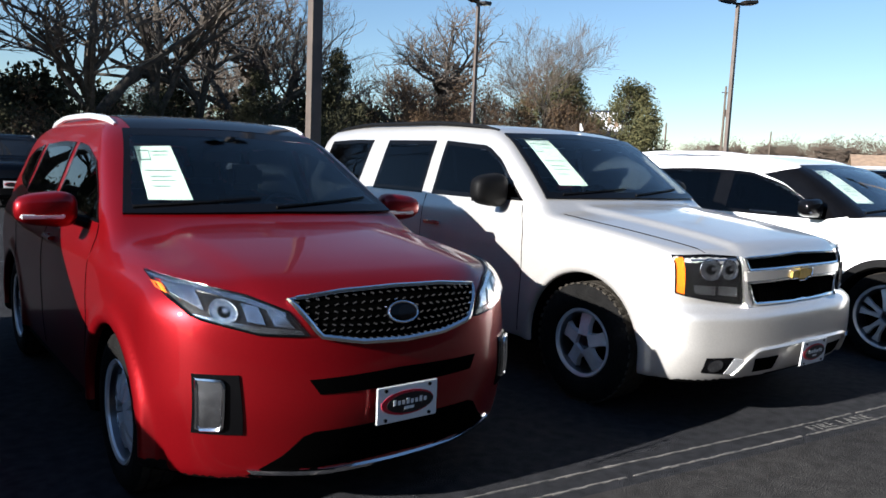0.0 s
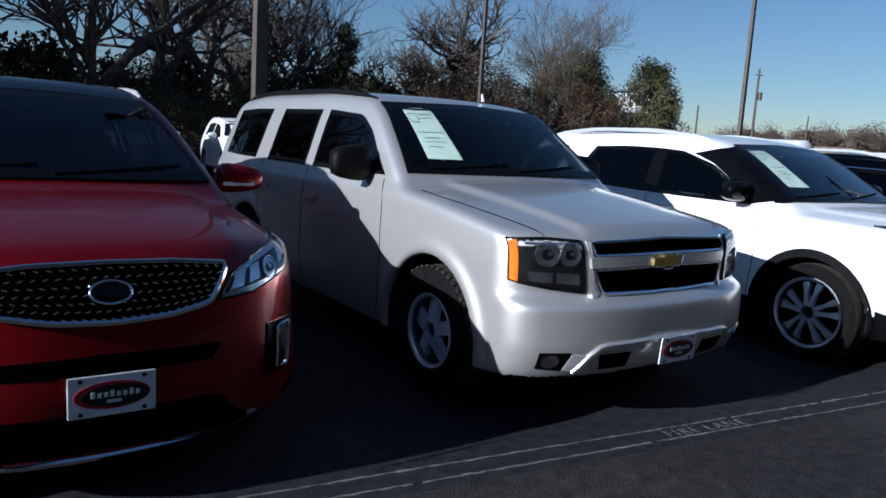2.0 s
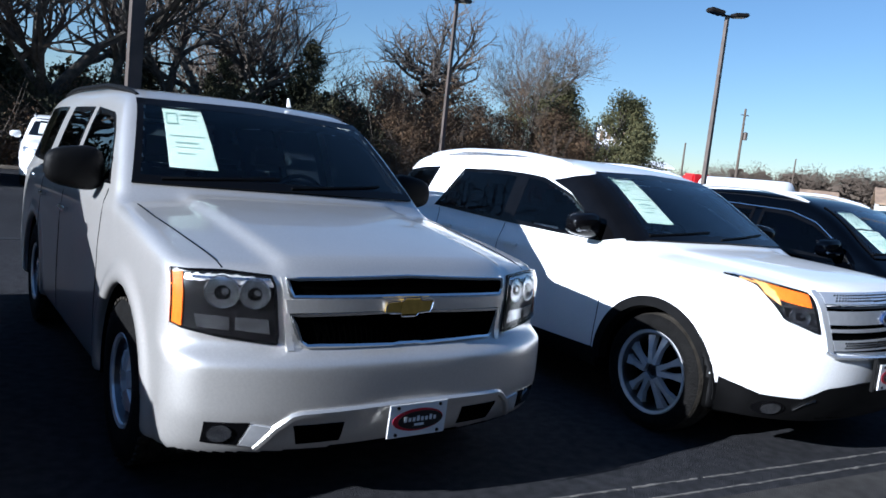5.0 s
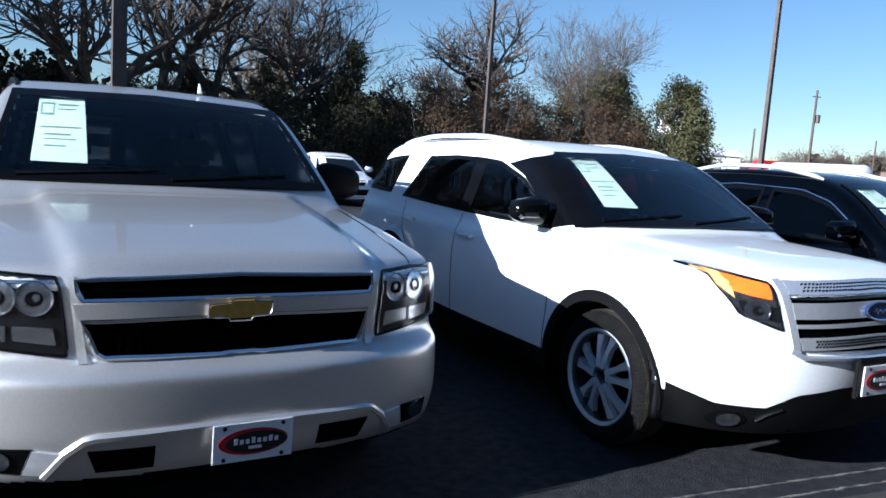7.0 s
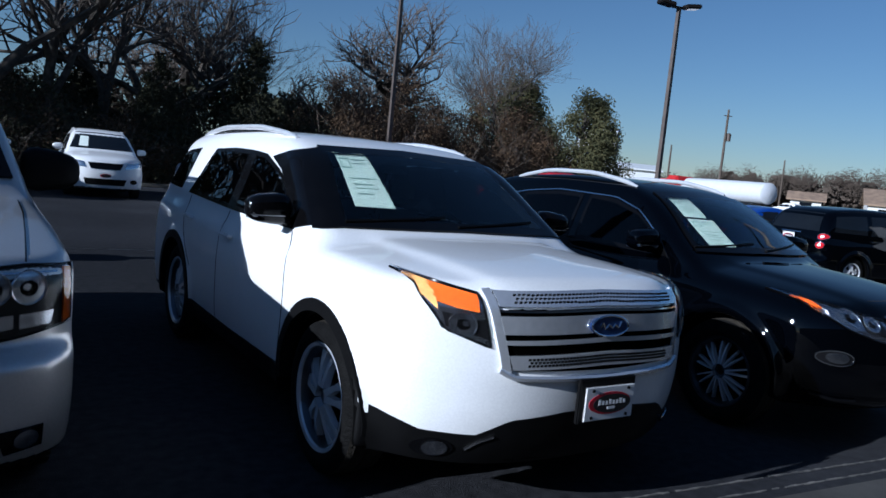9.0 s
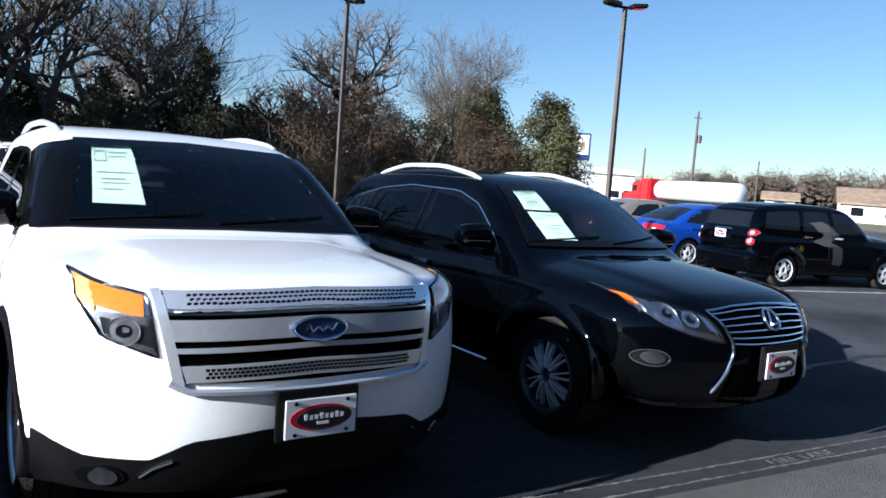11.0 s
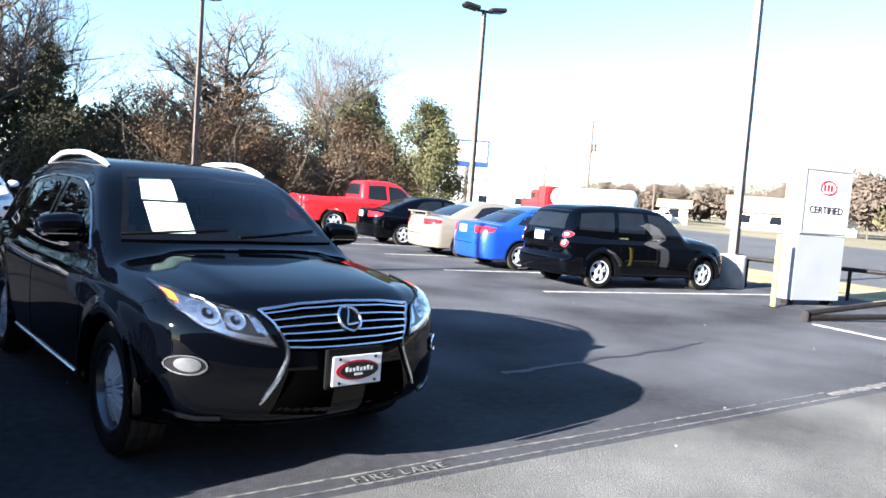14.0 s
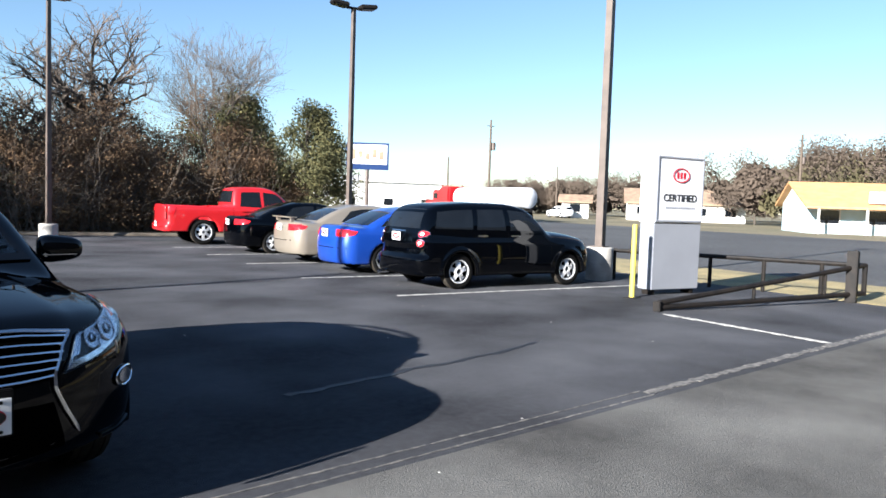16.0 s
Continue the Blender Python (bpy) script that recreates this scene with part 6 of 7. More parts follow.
nr_ = np.random.RandomState(12)
bl_ = [(nr_.uniform(-45, 30), nr_.uniform(34.5, 39), nr_.uniform(0.2, 3.9), nr_.uniform(0.7, 1.4)) for _ in range(800)]
tagged(part("deep_wood", leaf_cloud(nr_, bl_, 130000, 0.17), GREENLEAF, None, smooth=0), "dark dense growth deep in the wood", "woods", "", "stuff")


def far_wood(name, seed, p, q, depth, height, n, material, label):
    """Far woods: crowns of many fine twigs and leaves, of uneven height, over dense low growth."""
    nr = np.random.RandomState(seed)
    p, q = np.array(p, float), np.array(q, float)
    span = np.linalg.norm(q - p)
    blobs = []
    for k in range(int(span / 0.9)):
        u = nr.uniform()
        h = height * (0.60 + 0.18 * abs(math.sin(u * span / 17 + seed)) + 0.10 * nr.uniform() ** 2)
        c = p + (q - p) * u + nr.normal(size=2) * depth * 0.4
        r = nr.uniform(2.0, 3.6)
        blobs.append((c[0], c[1], max(r * 0.8, h - r), r))
        for _ in range(4):
            g = nr.normal(size=2) * r * 0.75
            z = nr.uniform(0.3, 0.9) * h
            blobs.append((c[0] + g[0], c[1] + g[1], z, r * nr.uniform(0.5, 0.95)))
    vs, fs = leaf_cloud(nr, blobs, n * 10, 0.15)
    low = [(*(p + (q - p) * nr.uniform() + nr.normal(size=2) * depth * 0.3), nr.uniform(0.2, 0.5) * height, nr.uniform(1.4, 2.4)) for _ in range(int(span * 1.2))]
    v2, f2 = leaf_cloud(nr, low, n * 3, 0.42)
    geo = (np.concatenate([vs, v2]), np.concatenate([fs, f2 + len(vs)]))
    return tagged(part(name, geo, material, None, smooth=0), label, "woods", "", "stuff")


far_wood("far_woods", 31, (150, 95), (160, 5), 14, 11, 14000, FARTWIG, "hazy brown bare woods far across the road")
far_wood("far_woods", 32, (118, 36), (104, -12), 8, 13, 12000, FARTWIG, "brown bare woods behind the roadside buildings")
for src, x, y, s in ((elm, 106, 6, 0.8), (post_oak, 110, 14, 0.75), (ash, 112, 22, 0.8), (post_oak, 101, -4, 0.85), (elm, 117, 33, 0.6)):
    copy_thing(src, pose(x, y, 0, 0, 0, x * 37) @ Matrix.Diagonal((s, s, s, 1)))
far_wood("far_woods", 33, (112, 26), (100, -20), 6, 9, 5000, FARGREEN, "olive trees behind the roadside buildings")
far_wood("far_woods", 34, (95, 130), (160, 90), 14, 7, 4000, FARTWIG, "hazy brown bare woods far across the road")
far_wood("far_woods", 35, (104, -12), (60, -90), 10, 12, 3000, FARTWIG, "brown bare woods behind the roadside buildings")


# ---- far buildings, poles and signs ----
def gabled(name, x, y, turn, w, d, eave, ridge, wallm, roofm, label, doors=3, porch=False):
    root = new(name, None)
    root.matrix_world = pose(x, y, 0, 0, 0, turn)
    tagged(root, label, "building")
    part("wall", box(-w / 2, w / 2, -d / 2, d / 2, -0.1, eave), wallm, root, smooth=0)
    ov = 0.6
    vs = [(-w / 2 - ov, -d / 2 - ov - (2.0 if porch else 0), eave - (0.3 if porch else 0.1)), (w / 2 + ov, -d / 2 - ov - (2.0 if porch else 0), eave - (0.3 if porch else 0.1)), (w / 2 + ov, 0, ridge), (-w / 2 - ov, 0, ridge),
          (-w / 2 - ov, d / 2 + ov, eave - 0.1), (w / 2 + ov, d / 2 + ov, eave - 0.1)]
    vs2 = [(a, b, c - 0.2) for a, b, c in vs]
    part("roof", (vs + vs2, [(0, 1, 2, 3), (3, 2, 5, 4), (7, 6, 9, 8), (8, 9, 10, 11), (0, 6, 7, 1), (1, 7, 8, 2), (2, 8, 11, 5), (4, 5, 11, 10), (0, 3, 9, 6), (3, 4, 10, 9)]), roofm, root, smooth=0)
    part("gable", ([(-w / 2, -d / 2, eave), (-w / 2, d / 2, eave), (-w / 2, 0, ridge - 0.2), (w / 2, -d / 2, eave), (w / 2, d / 2, eave), (w / 2, 0, ridge - 0.2)], [(0, 2, 1), (3, 4, 5), (0, 3, 5, 2), (1, 2, 5, 4)]), wallm, root, smooth=0)
    for k in range(doors):
        cx = -w / 2 + w * (k + 0.5) / doors
        wd = part("window", box(cx - 0.9, cx + 0.9, -d / 2 - 0.05, -d / 2 + 0.05, 0.8, 2.2), WALLWHITE, root)
        part("pane", box(cx - 0.78, cx + 0.78, -d / 2 - 0.07, -d / 2 - 0.03, 0.92, 2.08), FARGLASS, wd)
    return root


shop = gabled("roadside_shop", 91.5, 9.0, -62, 24, 9, 2.7, 4.75, WALLBLUE, ROOFORANGE, "pale blue roadside shop under an orange roof", 6, True)
for k in range(7):
    part("porch_post", box(-11.6 + k * 3.85, -11.45 + k * 3.85, -7.0, -6.85, 0, 2.3), WALLWHITE, shop)
part("shop_sign", box(-7.5, -0.8, -6.6, -6.45, 2.75, 3.75, 0.02), SIGNWHITE, shop, "long white sign board on the roof")
part("door", box(-2.4, -1.3, -4.62, -4.45, 0, 2.1), SIGNRED, shop)
gabled("roadside_house", 123.7, 46.2, -62, 17, 10, 2.8, 5.0, WALLWHITE, ROOFBROWN, "small white house with a tan roof", 4)
gabled("small_shed", 111, 58, -62, 4, 4, 2.6, 3.6, WALLWHITE, ROOFBROWN, "small white shed beside the road", 1)
gabled("white_warehouse", 105, 98, -40, 26, 14, 5.2, 6.2, METALWALL, METALWALL, "long white metal warehouse far off", 4)


def utility_pole(x, y, h, arm=True):
    root = new("utility_pole", None)
    root.matrix_world = pose(x, y, 0, 0, 0, -20)
    tagged(root, "weathered wooden utility pole beside the road", "utility pole", "utility poles")
    part("pole", tube([(0, 0, -0.1), (0, 0, h)], [0.17, 0.11], 8), WOODPOLE, root)
    if arm:
        part("transformer", moved(lathe_z([(0.0, 0), (0.24, 0.0), (0.26, 0.8), (0.0, 0.9)], 12), pose(0.42, 0, h - 3.4)), POLE, root)
        part("insulator", tube([(-0.5, 0, h - 0.7), (0.5, 0, h - 0.7)], 0.05, 6), WOODPOLE, root)
    return root


utility_pole(77.8, 50.0, 11.15)
utility_pole(92.0, 68.0, 8.2, False)
utility_pole(128, 72.0, 9.0, False)
utility_pole(104, 24.0, 11.0)

bb = new("billboard", None)
bb.matrix_world = pose(66.0, 57.6, 0, 0, 0, -50)
tagged(bb, "billboard on a steel post at the roadside", "billboard")
part("post", tube([(0, 0.1, 0), (0, 0.1, 5.2)], 0.2, 8), POLE, bb)
part("panel", box(-2.3, 2.3, -0.12, 0.12, 4.9, 7.8, 0.02), BADGEBLUE, bb)
part("poster", box(-2.1, 2.1, -0.14, -0.121, 5.5, 7.6), SIGNWHITE, bb)
part("poster_print", join(*[box(-1.7 + 0.75 * k, -1.25 + 0.75 * k, -0.16, -0.139, 6.0 + 0.2 * (k % 2), 7.1 - 0.2 * (k % 3)) for k in range(5)]), ROOFBROWN, bb)
rsg = new("road_sign_board", None)
rsg.matrix_world = pose(79.1, 47.8, 0, 0, 0, -58)
tagged(rsg, "white letter board sign beside the road", "sign")
part("board", box(-1.1, 1.1, -0.1, 0.1, 1.2, 3.1, 0.02), SIGNWHITE, rsg)
part("leg", box(-1.0, -0.9, -0.05, 0.05, 0, 1.2), POLE, rsg)
part("leg", box(0.9, 1.0, -0.05, 0.05, 0, 1.2), POLE, rsg)
part("lettering", join(*[box(-0.8, 0.8 - 0.3 * (k % 2), -0.115, -0.099, 1.5 + 0.4 * k, 1.65 + 0.4 * k) for k in range(4)]), SIGNGREY, rsg)


# unseen block added behind the walk closes the place and cuts sky light
sky_block = tagged(part("sky_block_wall", box(-45, 40, -22, -8.5, -0.1, 7.5, 0.05), SKYBLOCK, smooth=0), "plain dark unseen block behind the drive lane, added to cut sky light", "building", "", "structure")


# ---- other vehicles ----
def far_car(name, c, x, y, heading, material, label, group, h=0.05, tail=True, front=None):
    """heading: the way the nose points, degrees from +X."""
    m = pose(x, y, 0, 0, 0, heading + 90)
    root, sh = vehicle(name, c, m, material, label, group, False, h, lining=False)
    W, L = c["W"], c["L"]
    if tail:
        for s in (-1, 1):
            z0, z1, xi = c.get("tail", (0.95, 0.78, 0.45))
            if c.get("round_tail"):
                for zc in (z0 - 0.06, z1 + 0.06):
                    tl = part("tail_light", disc(sh, "R", s * (W - 0.17), zc, 0.065, 0.065, 0.014, 0.03, 14), REDLENS, root, "round red tail light")
                    part("tail_light_rim", tube(sh.line("R", ellipse(s * (W - 0.17), zc, 0.066, 0.066, 16), 0.016), 0.008, 5, True), CHROME, tl)
                    part("tail_light_centre", disc(sh, "R", s * (W - 0.17), zc, 0.028, 0.028, 0.02, 0.03, 10), PLATEWHITE, tl)
                continue
            tl = part("tail_light", sh.patch("R", [(s * (W - 0.15), z0), (s * (xi - 0.05), z0)], [(s * (W - 0.15), z1), (s * xi, z1)], 0.012, 0.03, 5, 3), REDLENS, root)
            part("tail_light_side", sh.patch("L" if s < 0 else "S", [(L - 0.40, z0 - 0.03), (L - 0.14, z0)], [(L - 0.34, z1 + 0.05), (L - 0.14, z1)], 0.010, 0.02, 3, 2), REDLENS, tl)
        p, n = sh.hit("R", 0, c.get("pz", 0.80))
        plate(root, sh, 0, c.get("pz", 0.80), p.y + 0.03, 0, True)
        part("bumper_gap", sh.patch("R", [(-W + 0.15, 0.56), (W - 0.15, 0.56)], [(-W + 0.15, 0.545), (W - 0.15, 0.545)], 0.003, 0.01, 8, 1), GLOSSBLACK, root)
    return root, sh


def sedan(L=4.75, W=0.90):
    return dict(kind="sedan", W=W, L=L, H=1.47, bow=0.35, rbow=0.28, sill=0.20, belt=0.92, tyre=0.32, rim=0.215, arch=0.35,
        axles=(0.95, L - 1.05), tw=0.215, spokes=(5, False), cowl=1.15, wst=2.0, mz=1.3, crown=0.08, round=0.10,
        front=[(0.1, 0.12), (0.3, 0.03), (0.5, 0.0), (0.65, 0.03), (0.8, 0.12), (1.1, 0.4)],
        rear=[(0.1, L - 0.12), (0.35, L - 0.02), (0.6, L), (0.85, L - 0.03), (1.02, L - 0.10), (1.2, L - 0.3)],
        plan=[(0, 0.93), (0.5, 0.97), (1.2, 1.0), (L - 1.2, 1.0), (L, 0.93)],
        side=[(0.1, 0.93), (0.3, 0.97), (0.55, 1.0), (0.75, 0.99), (0.95, 0.95), (1.2, 0.9)],
        deck=[(-0.2, 0.65), (0.1, 0.72), (0.4, 0.80), (1.0, 0.90), (1.3, 0.94), (2.4, 0.95), (L - 1.0, 1.0), (L - 0.3, 1.03), (L + 0.1, 1.0)],
        ghw=[(0.7, 0.86), (0.95, 0.83), (1.2, 0.72), (1.4, 0.58), (1.5, 0.5)], gplan=[(0.8, 0.96), (2.0, 1.0), (3.2, 1.0), (L, 0.85)],
        ws=[(0.7, 0.8), (0.93, 1.2), (1.2, 1.68), (1.38, 2.05), (1.5, 2.5)], rw=[(0.7, L - 0.35), (1.0, L - 0.62), (1.2, L - 1.0), (1.36, L - 1.4), (1.5, L - 1.9)],
        roof=[(1.3, 1.30), (2.0, 1.40), (2.5, 1.45), (3.0, 1.45), (3.6, 1.38), (L, 1.1)],
        windows=[([(1.80, 1.12), (2.1, 1.27), (2.5, 1.34)], [(1.66, 0.96), (2.1, 0.97), (2.5, 0.98)]), ([(2.6, 1.345), (2.95, 1.335), (3.25, 1.28)], [(2.6, 0.985), (3.0, 0.995), (3.55, 1.02)])],
        wsg=([(-0.52, 1.34), (0, 1.36), (0.52, 1.34)], [(-0.7, 0.96), (0, 0.96), (0.7, 0.96)]),
        rwg=([(-0.50, 1.32), (0, 1.34), (0.50, 1.32)], [(-0.62, 1.04), (0, 1.04), (0.62, 1.04)]),
        joints=[[(1.45, 0.3), (1.42, 0.7), (1.6, 0.95)], [(2.55, 0.3), (2.55, 0.95)], [(3.4, 0.6), (3.55, 0.9)]], handles=[(2.35, 0.86), (3.35, 0.88)])


ROW2 = "vehicles in the second row"
hhr = dict(kind="wagon", W=0.877, L=4.475, H=1.62, bow=0.45, rbow=0.14, sill=0.24, belt=1.05, tyre=0.325, rim=0.215, arch=0.36,
    axles=(0.92, 3.55), tw=0.215, spokes=(5, False), cowl=1.25, wst=1.75, mz=1.4, crown=0.14, round=0.16, flare=0.03, rimmat=ALLOY,
    front=[(0.1, 0.12), (0.3, 0.02), (0.5, 0.0), (0.8, 0.08), (1.0, 0.16), (1.2, 0.4)],
    rear=[(0.1, 4.36), (0.3, 4.45), (0.55, 4.475), (0.62, 4.40), (0.95, 4.38), (1.3, 4.32)],
    plan=[(0, 0.85), (0.6, 0.95), (1.3, 1.0), (3.6, 1.0), (4.5, 0.94)],
    side=[(0.1, 0.95), (0.3, 0.98), (0.55, 1.0), (0.8, 0.985), (1.05, 0.94), (1.3, 0.9)],
    deck=[(-0.2, 0.75), (0.1, 0.86), (0.4, 0.97), (0.9, 1.05), (1.4, 1.08), (4.5, 1.09)],
    ghw=[(0.8, 0.83), (1.05, 0.81), (1.3, 0.75), (1.48, 0.66), (1.65, 0.55)], gplan=[(0.8, 0.95), (1.8, 1.0), (3.4, 1.0), (4.4, 0.93)],
    ws=[(0.8, 1.0), (1.06, 1.28), (1.3, 1.55), (1.5, 1.82), (1.65, 2.4)], rw=[(0.8, 4.42), (1.1, 4.34), (1.4, 4.18), (1.55, 4.0), (1.65, 3.7)],
    roof=[(1.3, 1.42), (1.8, 1.54), (2.3, 1.60), (3.0, 1.605), (3.8, 1.56), (4.4, 1.44)],
    windows=[([(1.74, 1.33), (2.0, 1.44), (2.38, 1.47)], [(1.62, 1.08), (2.0, 1.08), (2.38, 1.085)]), ([(2.50, 1.47), (2.8, 1.47), (3.10, 1.46)], [(2.50, 1.085), (2.8, 1.09), (3.16, 1.09)]),
             ([(3.22, 1.455), (3.6, 1.44), (3.98, 1.40)], [(3.26, 1.095), (3.7, 1.10), (4.06, 1.11)])],
    wsg=([(-0.55, 1.46), (0, 1.48), (0.55, 1.46)], [(-0.68, 1.10), (0, 1.10), (0.68, 1.10)]),
    rwg=([(-0.52, 1.45), (0, 1.46), (0.52, 1.45)], [(-0.62, 1.10), (0, 1.10), (0.62, 1.10)]),
    joints=[[(1.40, 0.36), (1.40, 0.8), (1.60, 1.08)], [(2.44, 0.36), (2.44, 1.08)], [(3.1, 0.66), (3.2, 1.0)]], handles=[(2.28, 0.98), (3.05, 0.98)], handlemat=CHROME, tail=(1.06, 0.78, 0.70), round_tail=True, pz=0.94)
HEAD2 = -17.0


def rear_at(px, py, L, back):
    """Nose position of a car whose rear axle stands at px, py with that much overhang behind it."""
    d = Vector((math.cos(radians(HEAD2)), math.sin(radians(HEAD2)), 0)) * (L - back)
    return px + d.x, py + d.y


x_, y_ = rear_at(20.36, 8.22, 4.475, 0.925)
root, sh = far_car("black_wagon", hhr, x_, y_, HEAD2, BLACK, "black retro wagon with chrome wheels in a bay", ROW2, 0.03)
part("bumper_reflector", sh.patch("S", [(4.12, 0.62), (4.20, 0.62)], [(4.12, 0.50), (4.20, 0.50)], 0.012, 0.02, 2, 2), REDLENS, root)
part("liftgate_handle", sh.patch("R", [(-0.25, 1.05), (0.25, 1.05)], [(-0.25, 1.03), (0.25, 1.03)], 0.012, 0.02, 4, 1), CHROME, root)
part("exhaust", tube([(0.5, 4.3, 0.24), (0.5, 4.52, 0.23)], 0.03, 8), CHROME, root)
for lst, nm, cc, px, py, mt, lb in ((0, "blue_sedan", sedan(4.5, 0.885), 21.20, 10.95, BLUE, "bright blue sedan parked in a bay"), (1, "beige_sedan", sedan(4.85, 0.92), 21.98, 13.55, BEIGE, "beige sedan with a boot spoiler"),
                                (2, "black_sedan", sedan(4.9, 0.92), 22.6, 16.7, BLACK, "black sedan parked in a bay")):
    cc["kind"] = nm
    cc["tail"] = (0.94, 0.79, 0.47)
    cc["pz"] = 0.86
    x_, y_ = rear_at(px, py, cc["L"], 1.05)
    root, sh = far_car(nm, cc, x_, y_, HEAD2, mt, lb, ROW2, 0.035)
    if lst == 1:
        part("spoiler", join(box(-0.6, 0.6, 4.62, 4.80, 1.09, 1.12, 0.01), box(-0.5, -0.42, 4.65, 4.75, 1.0, 1.1, 0.01), box(0.42, 0.5, 4.65, 4.75, 1.0, 1.1, 0.01)), BEIGE, root)

pick = dict(kind="pickup", W=1.0, L=5.85, H=1.92, bow=0.2, rbow=0.08, sill=0.40, belt=1.20, tyre=0.40, rim=0.26, arch=0.47,
    axles=(0.95, 4.60), tw=0.27, spokes=(6, False), cowl=1.35, wst=2.0, mz=1.6, crown=0.04, round=0.06,
    front=[(0.1, 0.12), (0.4, 0.03), (0.6, 0.0), (0.9, 0.05), (1.15, 0.12), (1.4, 0.3)], rear=[(0.1, 5.8), (0.45, 5.84), (0.6, 5.85), (0.66, 5.78), (1.4, 5.78)],
    plan=[(0, 0.96), (0.5, 1.0), (5.9, 1.0)], side=[(0.1, 0.97), (0.5, 1.0), (1.0, 1.0), (1.25, 0.97), (1.4, 0.95)],
    deck=[(-0.2, 1.05), (0.1, 1.12), (0.5, 1.18), (1.4, 1.24), (3.6, 1.24), (5.9, 1.28)],
    ghw=[(0.9, 0.95), (1.2, 0.92), (1.5, 0.82), (1.8, 0.70), (1.95, 0.6)], gplan=[(0.9, 0.97), (2, 1.0), (5.0, 1.0)],
    ws=[(0.9, 1.1), (1.2, 1.42), (1.5, 1.75), (1.78, 2.1), (1.95, 2.6)], rw=[(0.9, 3.75), (1.2, 3.72), (1.8, 3.58), (1.95, 3.4)],
    roof=[(1.5, 1.72), (2.1, 1.84), (2.8, 1.90), (3.5, 1.87), (4, 1.8)],
    windows=[([(1.98, 1.50), (2.2, 1.68), (2.62, 1.72)], [(1.85, 1.24), (2.2, 1.22), (2.62, 1.22)]), ([(2.72, 1.72), (3.0, 1.72), (3.35, 1.70)], [(2.72, 1.22), (3.0, 1.22), (3.42, 1.24)])],
    wsg=([(-0.65, 1.74), (0, 1.76), (0.65, 1.74)], [(-0.8, 1.24), (0, 1.24), (0.8, 1.24)]), rwg=([(-0.6, 1.74), (0, 1.75), (0.6, 1.74)], [(-0.7, 1.36), (0, 1.36), (0.7, 1.36)]),
    joints=[[(1.6, 0.45), (1.6, 1.2)], [(2.67, 0.45), (2.67, 1.2)], [(3.66, 0.6), (3.66, 1.2)]], handles=[(2.5, 1.08), (3.3, 1.08)], bed=(3.95, 5.72, 0.75), tail=(1.22, 0.92, 0.82), pz=0.62)
x_, y_ = rear_at(23.0, 20.9, 5.85, 1.25)
root, sh = far_car("red_pickup_truck", pick, x_, y_, HEAD2, TRUCKRED, "bright red pickup truck parked by the trees", ROW2, 0.045)
part("lamp_outline", tube(sh.line("S", densify([(5.45, 1.20), (5.72, 1.22), (5.72, 0.98), (5.50, 0.93), (5.45, 1.20)], 20)[:-1], 0.012), 0.012, 5, True), PLATEWHITE, root)

BACK = "vehicles in the back row"
far = sorento_like()
far["kind"] = "crossover_far"


def front_face(root, sh, c, material, zt=0.9, zb=0.74):
    part("grille", sh.patch("F", [(-0.42, zt), (0.42, zt)], [(-0.34, zb), (0.34, zb)], 0.008, 0.02, 8, 2), GLOSSBLACK, root)
    part("lower_grille", sh.patch("F", [(-0.5, 0.50), (0.5, 0.50)], [(-0.45, 0.34), (0.45, 0.34)], 0.008, 0.02, 8, 2), PLASTIC, root)
    for s in (-1, 1):
        hl = part("headlight", sh.patch("F", [(s * (c["W"] - 0.07), zt + 0.06), (s * 0.5, zt)], [(s * (c["W"] - 0.08), zb + 0.08), (s * 0.44, zb + 0.02)], 0.010, 0.02, 6, 3), REFLECTOR, root)
        part("fog_lamp", disc(sh, "F", s * 0.68, 0.45, 0.09, 0.06, 0.010, 0.02), GLOSSBLACK, root)
    p, n = sh.hit("F", 0, 0.58)
    plate(root, sh, 0, 0.58, p.y - 0.02, 0, False, far=True)
    t = sh.patch("F", [(-0.5, c["belt"] + 0.42), (-0.3, c["belt"] + 0.42)], [(-0.56, c["belt"] + 0.16), (-0.34, c["belt"] + 0.16)], 0.010, 0.004, 4, 4)
    part("window_sticker", t, PAPER, root)
    mirror_part(root, sh, 1.72, c["belt"] + 0.05, material, (0.12, 0.085, 0.085))


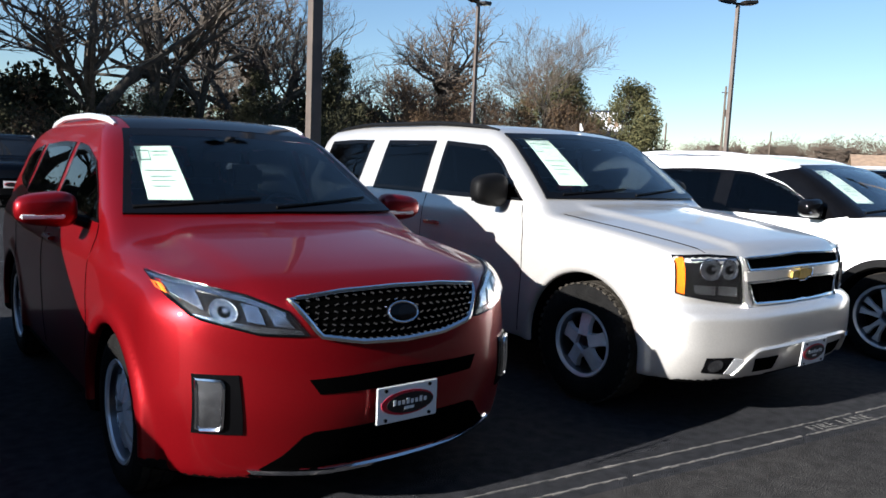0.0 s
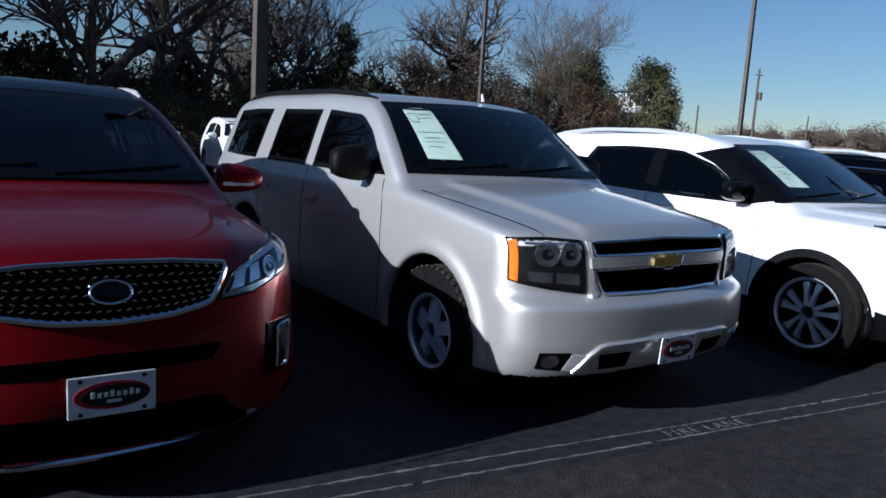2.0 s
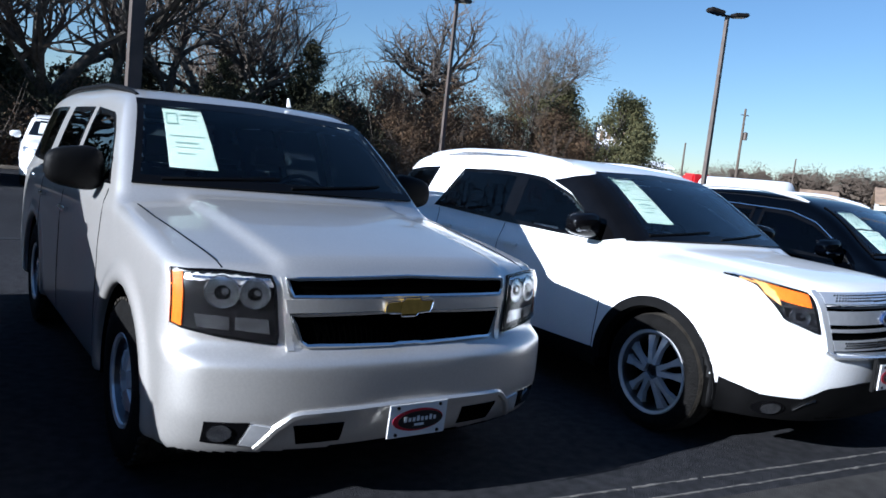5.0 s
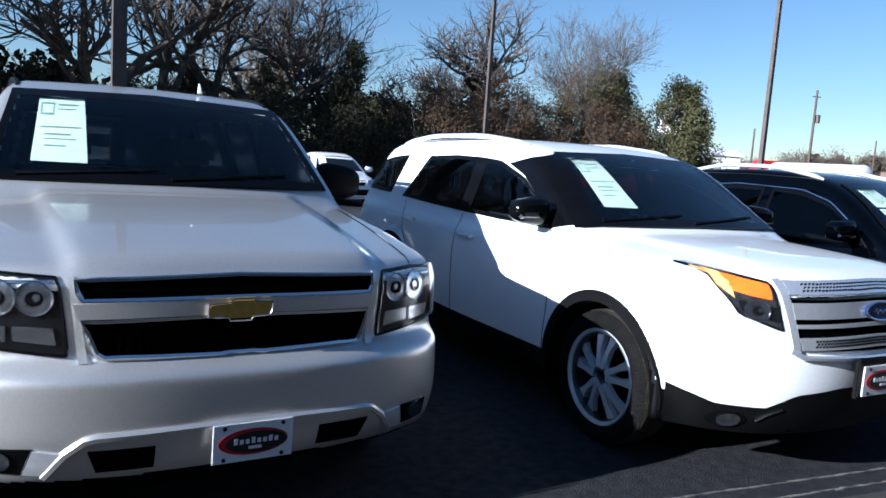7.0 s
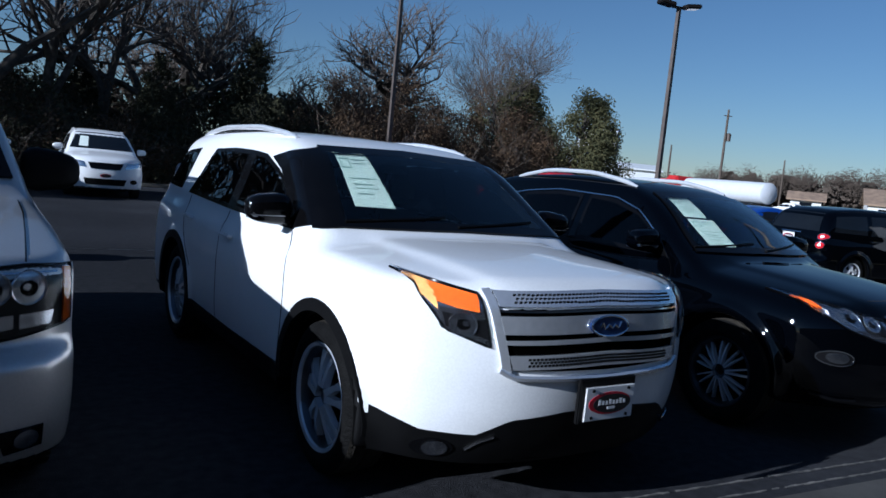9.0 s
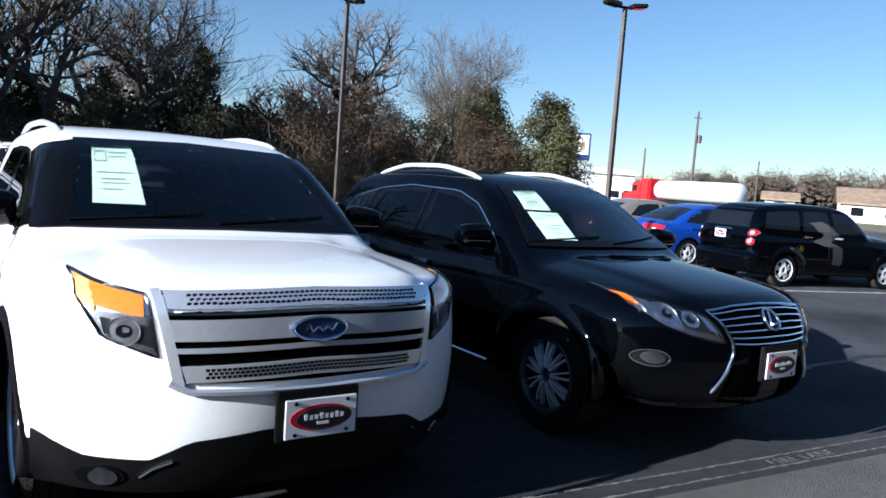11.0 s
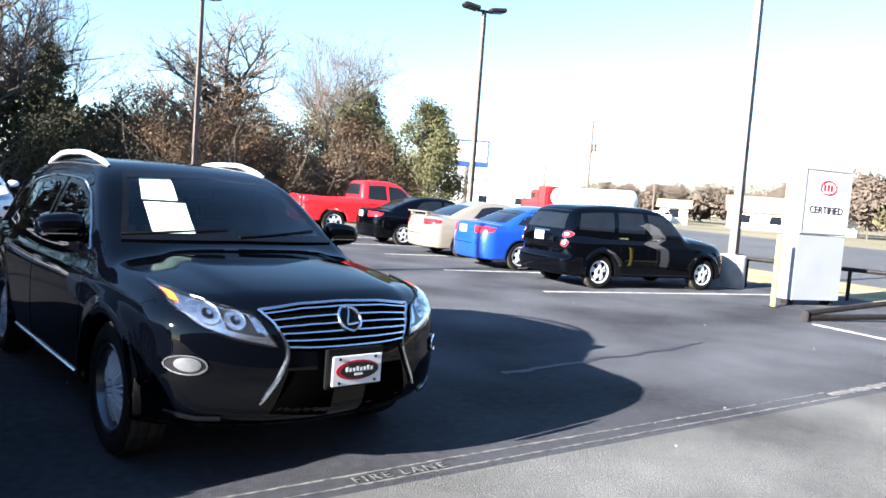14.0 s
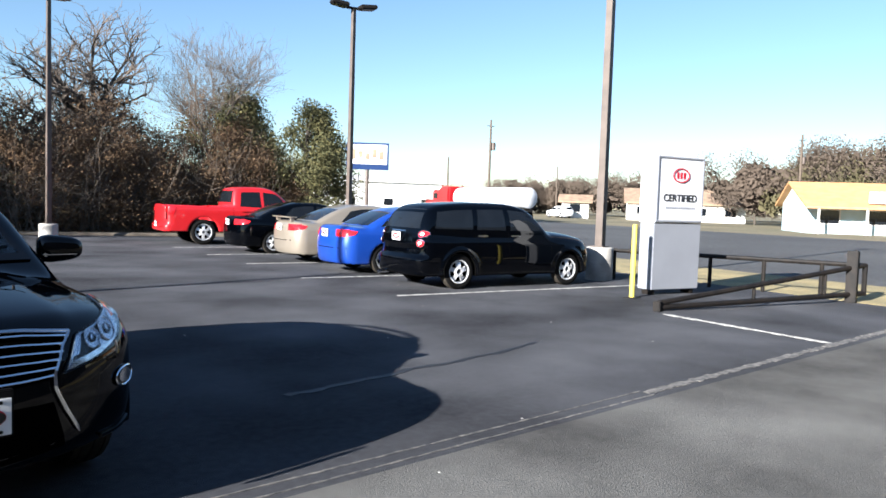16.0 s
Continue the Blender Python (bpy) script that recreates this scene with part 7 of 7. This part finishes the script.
for nm, cc, px, py, mt, lb in (("white_crossover", far, 5.9, 20.2, WHITE, "white crossover facing out in the back row"),
                           ("white_hatchback", dict(far, L=4.2, axles=(0.9, 3.3), rear=[(0.12, 4.05), (0.6, 4.2), (1.3, 4.05)], rw=[(0.8, 4.2), (1.1, 4.1), (1.4, 4.0), (1.6, 3.9), (1.75, 3.7)], windows=[far["windows"][0], far["windows"][1]], kind="hatch_far"), 9.25, 20.8, WHITE, "white boxy hatchback facing out"),
                           ("white_car", dict(sedan(4.6, 0.9), kind="sedan_far"), 12.25, 19.6, WHITE, "white sedan facing out in the back row"),
                           ("black_crossover", dict(far), 2.7, 20.5, BLACK, "black crossover facing out in the back row")):
    root, sh = vehicle(nm, cc, pose(px, py, 0, 0, 0, -6), mt, lb, BACK, False, 0.05, lining=False)
    front_face(root, sh, cc, mt, *((0.74, 0.60) if nm == "white_car" else (0.90, 0.74)))
root, sh = vehicle("white_minivan", dict(far, kind="van_far"), pose(107.5, 60.5, -0.01, 0, 0, 163), WHITE, "white minivan parked beside the small shed", "", False, 0.06, lining=False)
tagged(copy_thing(bpy.data.objects["black_crossover"], pose(-1.15, 3.85, 0, 0, 0, -2)), "black crossover shading the red one beside it", "", ROW)


# ---- tanker out on the road ----
tk = new("tanker_truck", None)
tk.matrix_world = pose(74.5, 51.0, 0, 0, 0, 73 - 180)
tagged(tk, "red truck pulling a cream tank trailer on the road", "truck")
part("tank", moved(lathe_x([(-6.2, 0.0), (-6.15, 0.8), (-6.0, 1.02), (-3, 1.05), (0, 1.05), (3, 1.05), (6.0, 1.02), (6.15, 0.8), (6.2, 0.0)], 28), pose(5.5, 0, 2.35)), SIGNWHITE, tk, "cream tank")
part("frame_rail", box(-3.5, 11.5, -0.5, 0.5, 0.95, 1.25, 0.03), PIPE, tk)
part("cab", join(box(-4.6, -2.4, -1.2, 1.2, 0.9, 3.1, 0.15), box(-3.2, -1.2, -1.2, 1.2, 0.9, 3.5, 0.2), box(-6.9, -4.5, -1.0, 1.0, 0.8, 2.0, 0.2)), TRUCKRED, tk, "red sleeper cab with a long hood")
part("cab_window", box(-4.3, -3.4, -1.22, 1.22, 2.05, 2.75, 0.03), FARGLASS, tk)
for xw in (-6.0, -2.2, -0.9, 9.0, 10.3):
    for s in (-1, 1):
        part("wheel", moved(lathe_x([(-0.15, 0.0), (-0.15, 0.28), (-0.17, 0.45), (-0.12, 0.52), (0.12, 0.52), (0.15, 0.3), (0.15, 0.0)], 20), pose(xw, s * 1.02, 0.52, 0, 0, 90)), RUBBER, tk)
